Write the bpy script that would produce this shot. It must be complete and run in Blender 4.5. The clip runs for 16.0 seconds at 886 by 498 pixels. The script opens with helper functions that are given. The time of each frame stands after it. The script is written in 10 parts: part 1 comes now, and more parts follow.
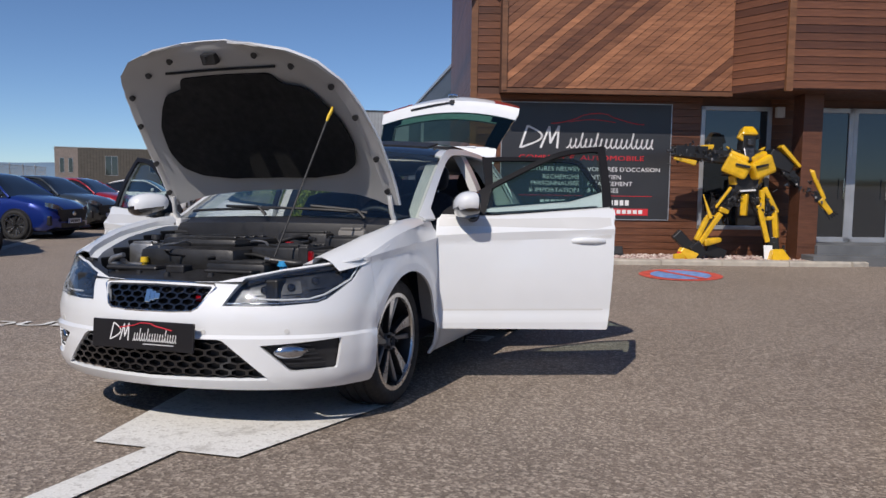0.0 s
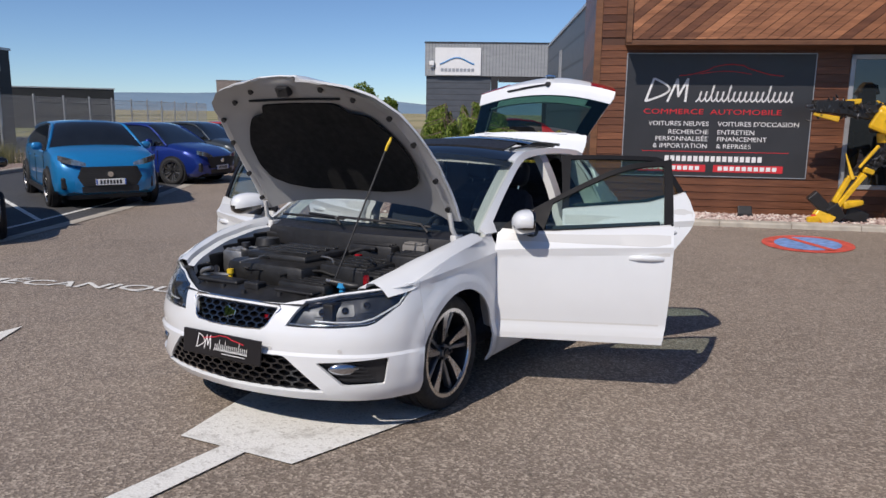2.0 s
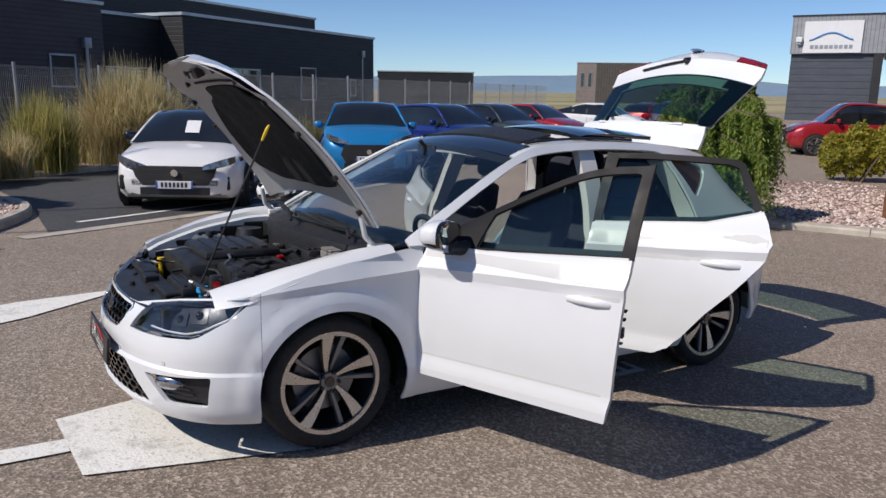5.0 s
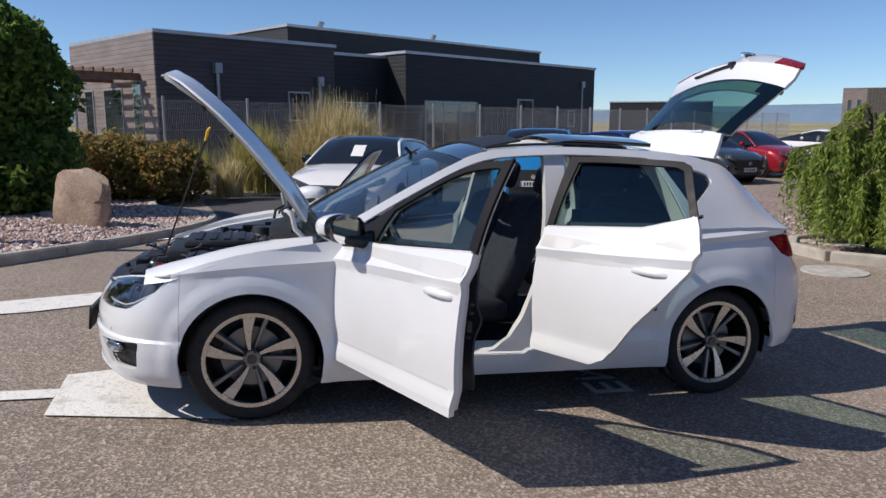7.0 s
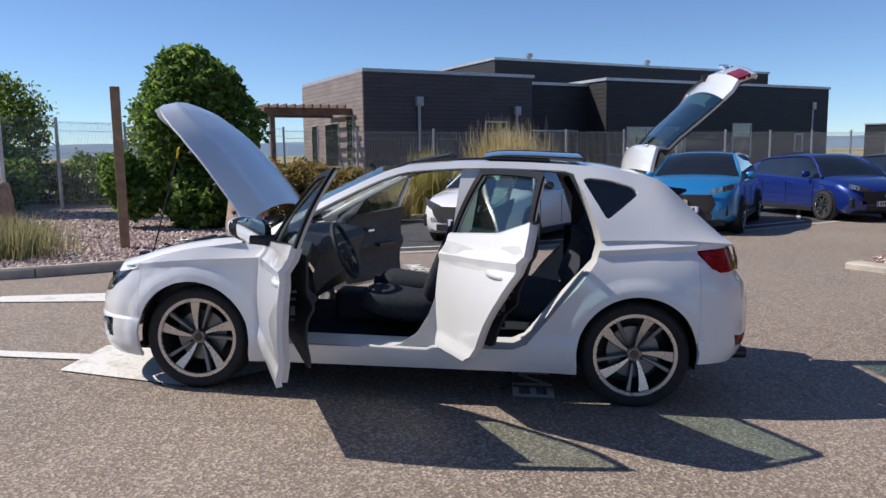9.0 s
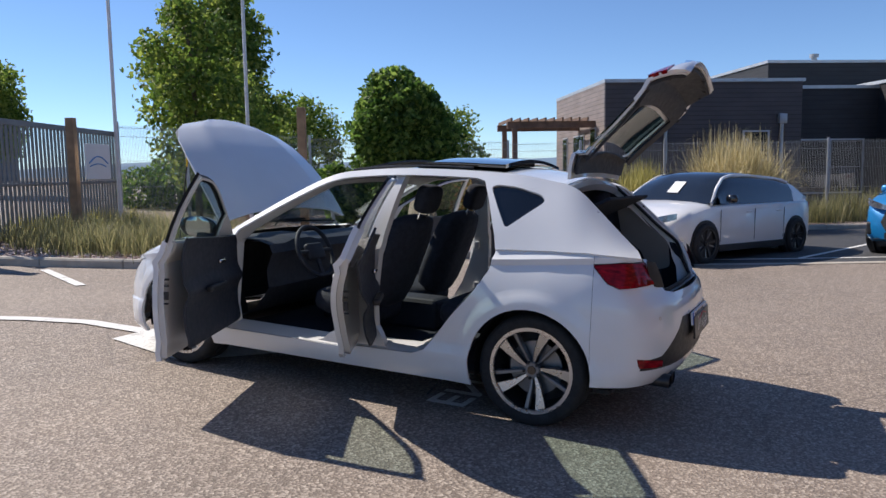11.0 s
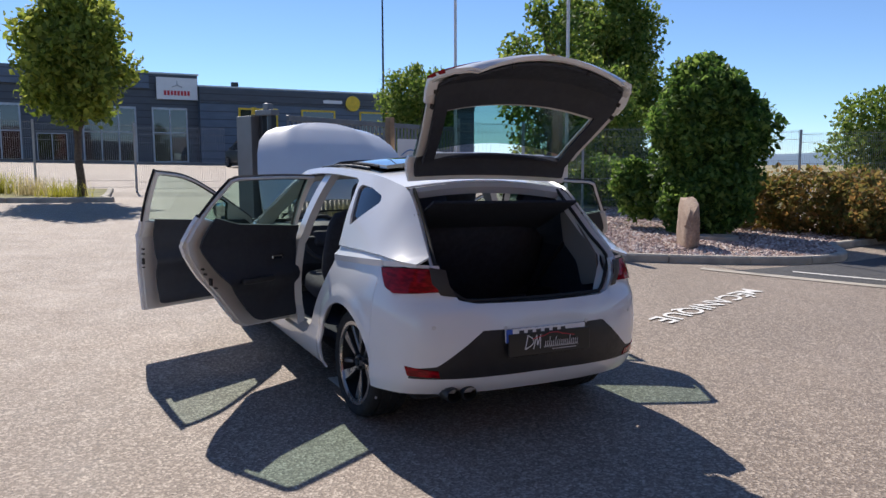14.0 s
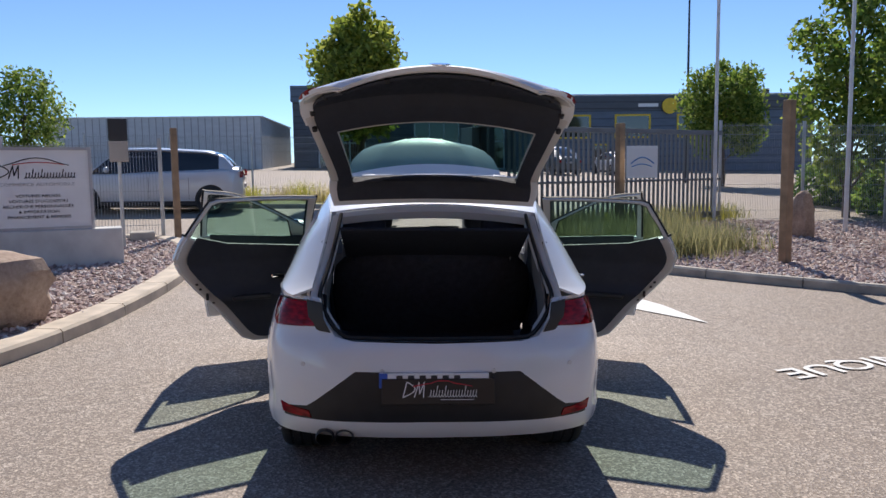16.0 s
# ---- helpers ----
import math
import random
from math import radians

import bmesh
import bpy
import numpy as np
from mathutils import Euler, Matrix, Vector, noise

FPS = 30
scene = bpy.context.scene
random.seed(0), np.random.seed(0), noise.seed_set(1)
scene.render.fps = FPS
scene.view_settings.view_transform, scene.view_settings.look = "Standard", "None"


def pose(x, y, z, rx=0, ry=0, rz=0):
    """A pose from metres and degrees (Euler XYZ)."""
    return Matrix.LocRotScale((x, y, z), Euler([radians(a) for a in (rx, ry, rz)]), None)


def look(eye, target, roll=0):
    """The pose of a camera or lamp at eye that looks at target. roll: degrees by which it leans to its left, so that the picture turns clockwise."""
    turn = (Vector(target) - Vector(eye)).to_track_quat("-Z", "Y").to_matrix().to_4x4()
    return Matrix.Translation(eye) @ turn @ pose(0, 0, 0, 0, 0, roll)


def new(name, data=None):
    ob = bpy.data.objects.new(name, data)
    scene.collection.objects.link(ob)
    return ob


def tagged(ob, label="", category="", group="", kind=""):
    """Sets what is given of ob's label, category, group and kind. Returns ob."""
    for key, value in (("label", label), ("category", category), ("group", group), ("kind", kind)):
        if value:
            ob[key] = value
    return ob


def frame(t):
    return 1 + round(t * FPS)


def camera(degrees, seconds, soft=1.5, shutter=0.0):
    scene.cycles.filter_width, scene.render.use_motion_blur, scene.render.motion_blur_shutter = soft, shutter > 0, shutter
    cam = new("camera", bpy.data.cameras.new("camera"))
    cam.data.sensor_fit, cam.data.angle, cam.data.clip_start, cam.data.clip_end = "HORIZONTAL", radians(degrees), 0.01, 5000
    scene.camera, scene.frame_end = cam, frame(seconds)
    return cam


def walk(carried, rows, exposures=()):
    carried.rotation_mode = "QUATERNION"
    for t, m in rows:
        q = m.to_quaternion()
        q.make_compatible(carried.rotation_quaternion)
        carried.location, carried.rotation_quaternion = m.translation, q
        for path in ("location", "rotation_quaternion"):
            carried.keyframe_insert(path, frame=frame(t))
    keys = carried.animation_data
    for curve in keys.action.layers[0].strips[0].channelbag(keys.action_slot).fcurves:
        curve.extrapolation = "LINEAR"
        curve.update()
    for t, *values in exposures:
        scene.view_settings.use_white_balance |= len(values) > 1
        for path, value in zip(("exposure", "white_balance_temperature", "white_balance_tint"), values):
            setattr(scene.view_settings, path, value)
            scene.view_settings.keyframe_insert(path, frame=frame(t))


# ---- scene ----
# The lot slopes: LOT carries the lot's own axes (car's nose +x, its left +y) into the upright world.
LOT_UP = Vector((0.0349, 0.0202, 0.9992)).normalized()
LOT = LOT_UP.rotation_difference(Vector((0, 0, 1))).to_matrix().to_4x4()

cam = camera(61.3, 16.0)
PATH = [
    (0, (4.779, 2.267, 0.949), (2.897, 1.597, 0.863), 0.4),
    (0.5, (4.828, 2.283, 1.324), (2.965, 1.571, 1.177), 0.7),
    (1, (4.922, 2.337, 1.454), (3.093, 1.555, 1.245), 0.9),
    (1.5, (4.908, 2.497, 1.449), (3.131, 1.614, 1.194), 0.8),
    (2, (4.761, 2.758, 1.444), (3.053, 1.755, 1.167), 0.8),
    (2.5, (4.495, 2.980, 1.450), (2.871, 1.848, 1.163), 0.9),
    (3, (4.205, 3.271, 1.500), (2.676, 2.017, 1.201), 1.1),
    (3.5, (3.876, 3.514, 1.518), (2.449, 2.149, 1.203), 1.4),
    (4, (3.461, 3.636, 1.529), (2.141, 2.171, 1.196), 1.8),
    (6.5, (1.625, 4.285, 1.469), (1.007, 2.407, 1.166), 1.7),
    (7, (1.287, 4.554, 1.430), (0.806, 2.633, 1.150), 1.7),
    (7.5, (0.911, 4.767, 1.411), (0.564, 2.814, 1.153), 1.8),
    (8, (0.489, 4.953, 1.406), (0.285, 2.977, 1.167), 1.7),
    (8.5, (0.014, 5.109, 1.413), (-0.026, 3.123, 1.184), 1.6),
    (9, (-0.495, 5.142, 1.393), (-0.350, 3.159, 1.173), 1.3),
    (11.5, (-3.297, 4.436, 1.429), (-2.226, 2.760, 1.222), 1.8),
    (12, (-3.854, 4.185, 1.451), (-2.626, 2.621, 1.233), 2.3),
    (12.5, (-4.322, 3.816, 1.456), (-2.948, 2.381, 1.224), 2.5),
    (13, (-4.764, 3.411, 1.512), (-3.250, 2.127, 1.268), 2.4),
    (13.5, (-5.046, 2.904, 1.528), (-3.408, 1.785, 1.270), 2.2),
    (14, (-5.298, 2.386, 1.572), (-3.557, 1.437, 1.309), 1.8),
    (14.5, (-5.448, 1.844, 1.616), (-3.619, 1.081, 1.341), 1.6),
    (15, (-5.506, 1.274, 1.647), (-3.605, 0.713, 1.377), 1.2),
    (15.5, (-5.549, 0.696, 1.673), (-3.596, 0.360, 1.405), 0.8),
    (16, (-5.535, 0.121, 1.710), (-3.556, 0.019, 1.440), 0.5),
]
walk(cam, [(t, LOT @ look(eye, target, roll)) for t, eye, target, roll in PATH],
     exposures=[(0.0, -0.12, 6450, 13), (4.0, -0.02, 6450, 13), (7.0, 0.12, 6450, 13), (9.0, 0.32, 6450, 13), (12.5, 0.45, 6450, 13), (16.0, 0.45, 6450, 13)])

# ---- light ----
SUN_WAY = (LOT.to_3x3() @ Vector((-1.06, 0.05, -1.0))).normalized()
sun_data = bpy.data.lights.new("sun", "SUN")
sun_data.energy, sun_data.angle, sun_data.color = 4.2, radians(0.55), (1.0, 0.93, 0.83)
sun = new("sun", sun_data)
sun.matrix_basis = Matrix.Translation((20, 0, 30)) @ SUN_WAY.to_track_quat("-Z", "Y").to_matrix().to_4x4()
SUN_EL = math.asin(-SUN_WAY.z)
world = bpy.data.worlds.new("clear_sky")
world.use_nodes = True
scene.world = world
_nt = world.node_tree
_sky = _nt.nodes.new("ShaderNodeTexSky")
_sky.sky_type, _sky.sun_disc = "NISHITA", False
_sky.sun_elevation = SUN_EL
_sky.sun_rotation = math.atan2(-SUN_WAY.x, -SUN_WAY.y)
_sky.altitude = 1500.0
_sky.air_density, _sky.dust_density, _sky.ozone_density = 0.85, 0.0, 1.2
_tint = _nt.nodes.new("ShaderNodeMix")
_tint.data_type, _tint.blend_type = "RGBA", "MULTIPLY"
_tint.inputs[0].default_value = 1.0
_tint.inputs[7].default_value = (0.78, 0.955, 1.14, 1)
_nt.links.new(_sky.outputs[0], _tint.inputs[6])
_nt.links.new(_tint.outputs[2], _nt.nodes["Background"].inputs[0])
_nt.nodes["Background"].inputs[1].default_value = 0.092


# ---- materials ----
class Mat:
    """A node material with a few short helpers."""
    def __init__(self, name, color=(0.5, 0.5, 0.5), rough=0.6, metal=0.0):
        self.m = bpy.data.materials.new(name)
        self.m.use_nodes = True
        self.t = self.m.node_tree
        self.b = self.t.nodes["Principled BSDF"]
        self.b.inputs["Base Color"].default_value = (*color, 1)
        self.b.inputs["Roughness"].default_value = rough
        self.b.inputs["Metallic"].default_value = metal
        self.co = None

    def n(self, kind, **kw):
        node = self.t.nodes.new("ShaderNode" + kind)
        for k, v in kw.items():
            node.inputs[k.replace("_", " ")].default_value = v
        return node

    def link(self, a, b):
        self.t.links.new(a, b)

    def coords(self, world_space=False):
        if self.co is None:
            if world_space:
                self.co = self.n("NewGeometry").outputs["Position"]
            else:
                self.co = self.n("TexCoord").outputs["Object"]
        return self.co

    def noise(self, scale, detail=4.0, rough=0.55, stretch=None, world_space=False):
        v = self.coords(world_space)
        if stretch:
            mp = self.n("Mapping")
            mp.inputs["Scale"].default_value = stretch
            self.link(v, mp.inputs["Vector"])
            v = mp.outputs[0]
        nz = self.n("TexNoise", Scale=scale, Detail=detail, Roughness=rough)
        self.link(v, nz.inputs["Vector"])
        return nz.outputs["Fac"]

    def voronoi(self, scale, world_space=False):
        nz = self.n("TexVoronoi", Scale=scale)
        self.link(self.coords(world_space), nz.inputs["Vector"])
        return nz

    def ramp(self, fac, stops):
        r = self.n("ValToRGB")
        e = r.color_ramp.elements
        while len(e) < len(stops):
            e.new(0.5)
        for el, (p, c) in zip(e, stops):
            el.position = p
            el.color = (*c, 1) if len(c) == 3 else c
        self.link(fac, r.inputs[0])
        return r.outputs["Color"]

    def mix(self, fac, a, b, mode="MIX"):
        x = self.n("Mix")
        x.data_type, x.blend_type = "RGBA", mode
        for sock, val in ((x.inputs[0], fac), (x.inputs[6], a), (x.inputs[7], b)):
            if isinstance(val, (int, float)):
                sock.default_value = val
            elif isinstance(val, tuple):
                sock.default_value = (*val, 1)
            else:
                self.link(val, sock)
        return x.outputs[2]

    def color(self, sock):
        self.link(sock, self.b.inputs["Base Color"])
        return self

    def rough(self, sock):
        self.link(sock, self.b.inputs["Roughness"])
        return self

    def maprange(self, fac, lo, hi, a=0.0, b=1.0):
        r = self.n("MapRange")
        r.inputs[1].default_value, r.inputs[2].default_value = a, b
        r.inputs[3].default_value, r.inputs[4].default_value = lo, hi
        self.link(fac, r.inputs[0])
        return r.outputs[0]

    def bump(self, height, strength=0.3, dist=0.01):
        bp = self.n("Bump")
        bp.inputs["Strength"].default_value, bp.inputs["Distance"].default_value = strength, dist
        self.link(height, bp.inputs["Height"])
        self.link(bp.outputs[0], self.b.inputs["Normal"])
        return self

    def rnd(self):
        return self.n("ObjectInfo").outputs["Random"]


def plain(name, color, rough=0.5, metal=0.0, vary=0.12, scale=3.0, bump=0.0, bscale=60.0, coat=0.0):
    """A painted, moulded or cast surface with slight mottling and an uneven sheen."""
    k = Mat(name, color, rough, metal)
    nz = k.noise(scale, 5.0)
    lo, hi = tuple(c * (1 - vary) for c in color), tuple(min(1, c * (1 + vary)) for c in color)
    k.color(k.ramp(nz, [(0.3, lo), (0.7, hi)]))
    k.rough(k.maprange(k.noise(scale * 4, 3.0), max(0.02, rough * 0.85), min(1, rough * 1.15), 0.3, 0.7))
    if bump:
        k.bump(k.noise(bscale, 3.0), bump, 0.002)
    if coat:
        k.b.inputs["Coat Weight"].default_value = coat
        k.b.inputs["Coat Roughness"].default_value = 0.03
    return k.m


def car_paint(name, color, metallic=0.0, rough=0.35):
    k = Mat(name, color, rough, metallic)
    nz = k.noise(2.0, 3.0)
    k.color(k.ramp(nz, [(0.3, tuple(c * 0.96 for c in color)), (0.7, tuple(min(1, c * 1.03) for c in color))]))
    k.b.inputs["Coat Weight"].default_value = 1.0
    k.b.inputs["Coat Roughness"].default_value = 0.025
    return k.m


def glass(name, tint, rough=0.0):
    """A thin tinted pane: it lets tinted light straight through and mirrors by its angle."""
    m = bpy.data.materials.new(name)
    m.use_nodes = True
    t = m.node_tree
    t.nodes.remove(t.nodes["Principled BSDF"])
    out = t.nodes["Material Output"]
    tr, gl, lw, mx = (t.nodes.new("ShaderNode" + k) for k in ("BsdfTransparent", "BsdfGlossy", "LayerWeight", "MixShader"))
    tr.inputs[0].default_value = (*tint, 1)
    gl.inputs["Roughness"].default_value = rough
    lw.inputs["Blend"].default_value = 0.5
    pw, ml = t.nodes.new("ShaderNodeMath"), t.nodes.new("ShaderNodeMath")
    pw.operation, ml.operation = "POWER", "MULTIPLY_ADD"
    pw.inputs[1].default_value, ml.inputs[1].default_value, ml.inputs[2].default_value = 4.0, 0.85, 0.045
    t.links.new(lw.outputs["Facing"], pw.inputs[0])
    t.links.new(pw.outputs[0], ml.inputs[0])
    t.links.new(ml.outputs[0], mx.inputs[0])
    t.links.new(tr.outputs[0], mx.inputs[1])
    t.links.new(gl.outputs[0], mx.inputs[2])
    t.links.new(mx.outputs[0], out.inputs[0])
    return m


def make_asphalt(name, lo, hi, stone):
    k = Mat(name, hi, 0.9)
    big = k.noise(0.35, 6.0, 0.6, world_space=True)
    mid = k.noise(2.5, 5.0, 0.6, world_space=True)
    base = k.ramp(big, [(0.3, lo), (0.7, hi)])
    base = k.mix(0.35, base, k.ramp(mid, [(0.3, lo), (0.72, hi)]))
    v = k.voronoi(75.0, world_space=True)
    grit = k.ramp(v.outputs["Color"], [(0.45, (0, 0, 0)), (0.95, (1, 1, 1))])
    base = k.mix(grit, base, stone)
    v3 = k.voronoi(52.0, world_space=True)
    chips = k.ramp(v3.outputs["Color"], [(0.74, (0, 0, 0)), (0.86, (0.6, 0.6, 0.6))])
    core = k.ramp(v3.outputs["Distance"], [(0.22, (1, 1, 1)), (0.42, (0, 0, 0))])
    base = k.mix(k.mix(1.0, chips, core, "MULTIPLY"), base, tuple(c * 0.92 for c in stone))
    v2 = k.voronoi(140.0, world_space=True)
    pits = k.ramp(v2.outputs["Color"], [(0.05, (0.25, 0.25, 0.25)), (0.5, (1, 1, 1))])
    base = k.mix(0.75, base, pits, "MULTIPLY")
    cr = k.n("TexVoronoi", Scale=0.55)
    cr.feature = "DISTANCE_TO_EDGE"
    wob = k.mix(0.12, k.coords(), k.n("TexNoise", Scale=3.0, Detail=6.0).outputs["Color"])
    k.link(wob, cr.inputs["Vector"])
    crack = k.ramp(cr.outputs["Distance"], [(0.0, (0.55, 0.55, 0.55)), (0.006, (1, 1, 1))])
    base = k.mix(0.5, base, crack, "MULTIPLY")
    k.color(base)
    k.rough(k.maprange(mid, 0.66, 0.8, 0.3, 0.7))
    k.bump(v.outputs["Distance"], 0.55, 0.006)
    return k.m


M_ASPHALT = make_asphalt("worn_asphalt", (0.172, 0.136, 0.107), (0.288, 0.232, 0.186), (0.54, 0.455, 0.37))
M_ASPHALT_DARK = make_asphalt("dark_asphalt", (0.035, 0.036, 0.04), (0.065, 0.066, 0.07), (0.12, 0.12, 0.12))


def make_line():
    k = Mat("road_paint", (0.75, 0.74, 0.70), 0.8)
    v = k.voronoi(75.0, world_space=True)
    w = k.noise(6.0, 6.0, 0.7, world_space=True)
    worn = k.ramp(w, [(0.28, (0.45, 0.43, 0.39)), (0.46, (0.78, 0.77, 0.73))])
    sp = k.ramp(v.outputs["Color"], [(0.05, (0.55, 0.53, 0.5)), (0.35, (1, 1, 1))])
    k.color(k.mix(0.6, worn, sp, "MULTIPLY"))
    k.bump(v.outputs["Distance"], 0.4, 0.004)
    return k.m


M_LINE = make_line()
M_RED_LINE = plain("red_road_paint", (0.62, 0.09, 0.06), 0.8, vary=0.3, scale=9.0, bump=0.4)
M_BLUE_LINE = plain("blue_road_paint", (0.18, 0.30, 0.58), 0.8, vary=0.3, scale=9.0, bump=0.4)
M_CONCRETE = plain("kerb_concrete", (0.43, 0.39, 0.33), 0.9, vary=0.25, scale=4.0, bump=0.5, bscale=90)
M_WHITE = car_paint("white_car_paint", (0.74, 0.76, 0.78))
M_TYRE = plain("tyre_rubber", (0.018, 0.018, 0.019), 0.8, vary=0.3, scale=12.0)
M_BLACK = plain("black_plastic", (0.016, 0.016, 0.018), 0.5, vary=0.25, scale=10.0, bump=0.2, bscale=200)
M_GLOSSBLACK = plain("gloss_black", (0.008, 0.008, 0.010), 0.12, vary=0.1, coat=1.0)
M_ALU = plain("machined_alloy", (0.62, 0.61, 0.60), 0.28, 1.0, vary=0.08)
M_DARKALLOY = plain("dark_alloy", (0.045, 0.047, 0.05), 0.35, 0.6, vary=0.1)
M_CHROME = plain("chrome", (0.8, 0.8, 0.8), 0.06, 1.0, vary=0.03)
M_GALV = plain("galvanised_steel", (0.42, 0.43, 0.44), 0.45, 0.7, vary=0.15)


# ---- shared shapes ----
def link_mesh(name, bm, mats, parent=None, label="", smooth=None):
    """A bmesh as one mesh object; smooth: degrees below which edges are shaded soft."""
    me = bpy.data.meshes.new(name)
    bm.normal_update()
    if smooth is not None:
        lim = radians(smooth)
        for f in bm.faces:
            f.smooth = True
        for e in bm.edges:
            if len(e.link_faces) == 2 and e.calc_face_angle(0) > lim:
                e.smooth = False
    bm.to_mesh(me)
    bm.free()
    for m in (mats if isinstance(mats, (list, tuple)) else [mats]):
        me.materials.append(m)
    ob = new(name, me)
    if parent:
        ob.parent = parent
    if label:
        ob["label"] = label
    return ob


def part(name, bm, material, parent, label="", smooth=None):
    return link_mesh(name, bm, material, parent, label, smooth)


def thing(name, m, label, category, group="", kind=""):
    """An Empty at a thing's base, which carries its parts."""
    ob = new(name)
    ob.empty_display_size = 0.1
    ob.matrix_basis = m
    return tagged(ob, label, category, group, kind)


def box(bm, lo, hi, m=None, bevel=0.0, mat=0):
    """An axis-aligned block from lo to hi, moved by m, with softened edges."""
    r = bmesh.ops.create_cube(bm, size=1.0)
    vs = r["verts"]
    for v in vs:
        v.co = Vector([lo[i] + (v.co[i] + 0.5) * (hi[i] - lo[i]) for i in range(3)])
    fs = list({f for v in vs for f in v.link_faces})
    for f in fs:
        f.material_index = mat
    if bevel:
        es = list({e for v in vs for e in v.link_edges})
        r = bmesh.ops.bevel(bm, geom=es, offset=bevel, segments=2, affect="EDGES", profile=0.5)
        vs = list({v for f in r["faces"] for v in f.verts} | {v for v in vs if v.is_valid})
        for f in r["faces"]:
            f.material_index = mat
    if m is not None:
        bmesh.ops.transform(bm, matrix=m, verts=vs)
    return vs


def tube(bm, pts, r, n=8, mat=0, caps=True, radii=None):
    """A round bar along a line of points."""
    rings = []
    pts = [Vector(p) for p in pts]
    for i, p in enumerate(pts):
        d = (pts[min(i + 1, len(pts) - 1)] - pts[max(i - 1, 0)]).normalized()
        a = d.orthogonal().normalized() if i == 0 else (rings_a - d * rings_a.dot(d)).normalized()
        rings_a = a
        b = d.cross(a)
        rr = radii[i] if radii else r
        rings.append([bm.verts.new(p + (a * math.cos(2 * math.pi * k / n) + b * math.sin(2 * math.pi * k / n)) * rr) for k in range(n)])
    for u, w in zip(rings, rings[1:]):
        for k in range(n):
            f = bm.faces.new((u[k], u[(k + 1) % n], w[(k + 1) % n], w[k]))
            f.material_index = mat
    if caps:
        for ring in (rings[0][::-1], rings[-1]):
            f = bm.faces.new(ring)
            f.material_index = mat
    return [v for ring in rings for v in ring]


def prism(bm, poly, z0, z1, mat=0, m=None):
    """A flat outline (x, y) raised from z0 to z1."""
    lo = [bm.verts.new((x, y, z0)) for x, y in poly]
    hi = [bm.verts.new((x, y, z1)) for x, y in poly]
    fs = [bm.faces.new(hi), bm.faces.new(lo[::-1])]
    n = len(poly)
    for i in range(n):
        fs.append(bm.faces.new((lo[i], lo[(i + 1) % n], hi[(i + 1) % n], hi[i])))
    for f in fs:
        f.material_index = mat
    bmesh.ops.recalc_face_normals(bm, faces=fs)
    if m is not None:
        bmesh.ops.transform(bm, matrix=m, verts=lo + hi)
    return lo + hi


# ---- ground ----
def ground_z(x, y):
    """Height of the ground: a ramp that rises towards the street and runs out level behind."""
    r = math.hypot(x, y)
    k = min(1.0, 75.0 / max(r, 1e-6))
    s = (0.0349 * x + 0.0202 * y) * k
    u = (s + 0.16) / 0.05
    return -0.16 + 0.05 * (u if u > 30 else math.log1p(math.exp(u)))


def on_ground(x, y, heading=0.0, lift=0.0):
    """A pose on the ground that leans with it; heading in degrees, 0 looks along +x."""
    e = 0.6
    n = Vector((-(ground_z(x + e, y) - ground_z(x - e, y)) / (2 * e), -(ground_z(x, y + e) - ground_z(x, y - e)) / (2 * e), 1)).normalized()
    q = Vector((0, 0, 1)).rotation_difference(n).to_matrix().to_4x4()
    return Matrix.Translation((x, y, ground_z(x, y) + lift)) @ q @ pose(0, 0, 0, 0, 0, heading)


def upright(x, y, heading=0.0, lift=0.0):
    return pose(x, y, ground_z(x, y) + lift, 0, 0, heading)


def drape(bm, poly, lift, step=1.0, mat=0):
    """A flat outline laid on the ground, cut fine enough to follow it."""
    vs = [bm.verts.new((x, y, 0)) for x, y in poly]
    f = bm.faces.new(vs)
    xs, ys = [p[0] for p in poly], [p[1] for p in poly]
    geo = [f] + list(f.edges) + vs
    for axis, lo, hi in ((0, min(xs), max(xs)), (1, min(ys), max(ys))):
        k = math.ceil(lo / step)
        while k * step < hi:
            co, no = [0, 0, 0], [0, 0, 0]
            co[axis], no[axis] = k * step, 1
            r = bmesh.ops.bisect_plane(bm, geom=list(dict.fromkeys(g for g in geo if g.is_valid)), plane_co=co, plane_no=no, dist=1e-5)
            geo = r["geom"]
            k += 1
    for g in geo:
        if g.is_valid and isinstance(g, bmesh.types.BMVert):
            g.co.z = ground_z(g.co.x, g.co.y) + lift
        if g.is_valid and isinstance(g, bmesh.types.BMFace):
            g.material_index = mat
            if g.normal.z < 0:
                g.normal_flip()


def grid_lines():
    out, v, step = [], 0.0, 1.5
    while v < 3000:
        out.append(v)
        if v > 40:
            step *= 1.25
        v += step
    return [-a for a in out[:0:-1]] + out


def make_ground():
    g = grid_lines()
    bm = bmesh.new()
    vs = [[bm.verts.new((x, y, ground_z(x, y))) for y in g] for x in g]
    for i in range(len(g) - 1):
        for j in range(len(g) - 1):
            f = bm.faces.new((vs[i][j], vs[i + 1][j], vs[i + 1][j + 1], vs[i][j + 1]))
            cx, cy = (g[i] + g[i + 1]) / 2, (g[j] + g[j + 1]) / 2
            f.material_index = 0 if (abs(cx) < 75 and abs(cy) < 45) else 1
    ob = link_mesh("ground", bm, [M_ASPHALT, M_FIELD], smooth=60)
    tagged(ob, "worn pale grey-brown asphalt forecourt with fine aggregate", "ground", kind="structure")


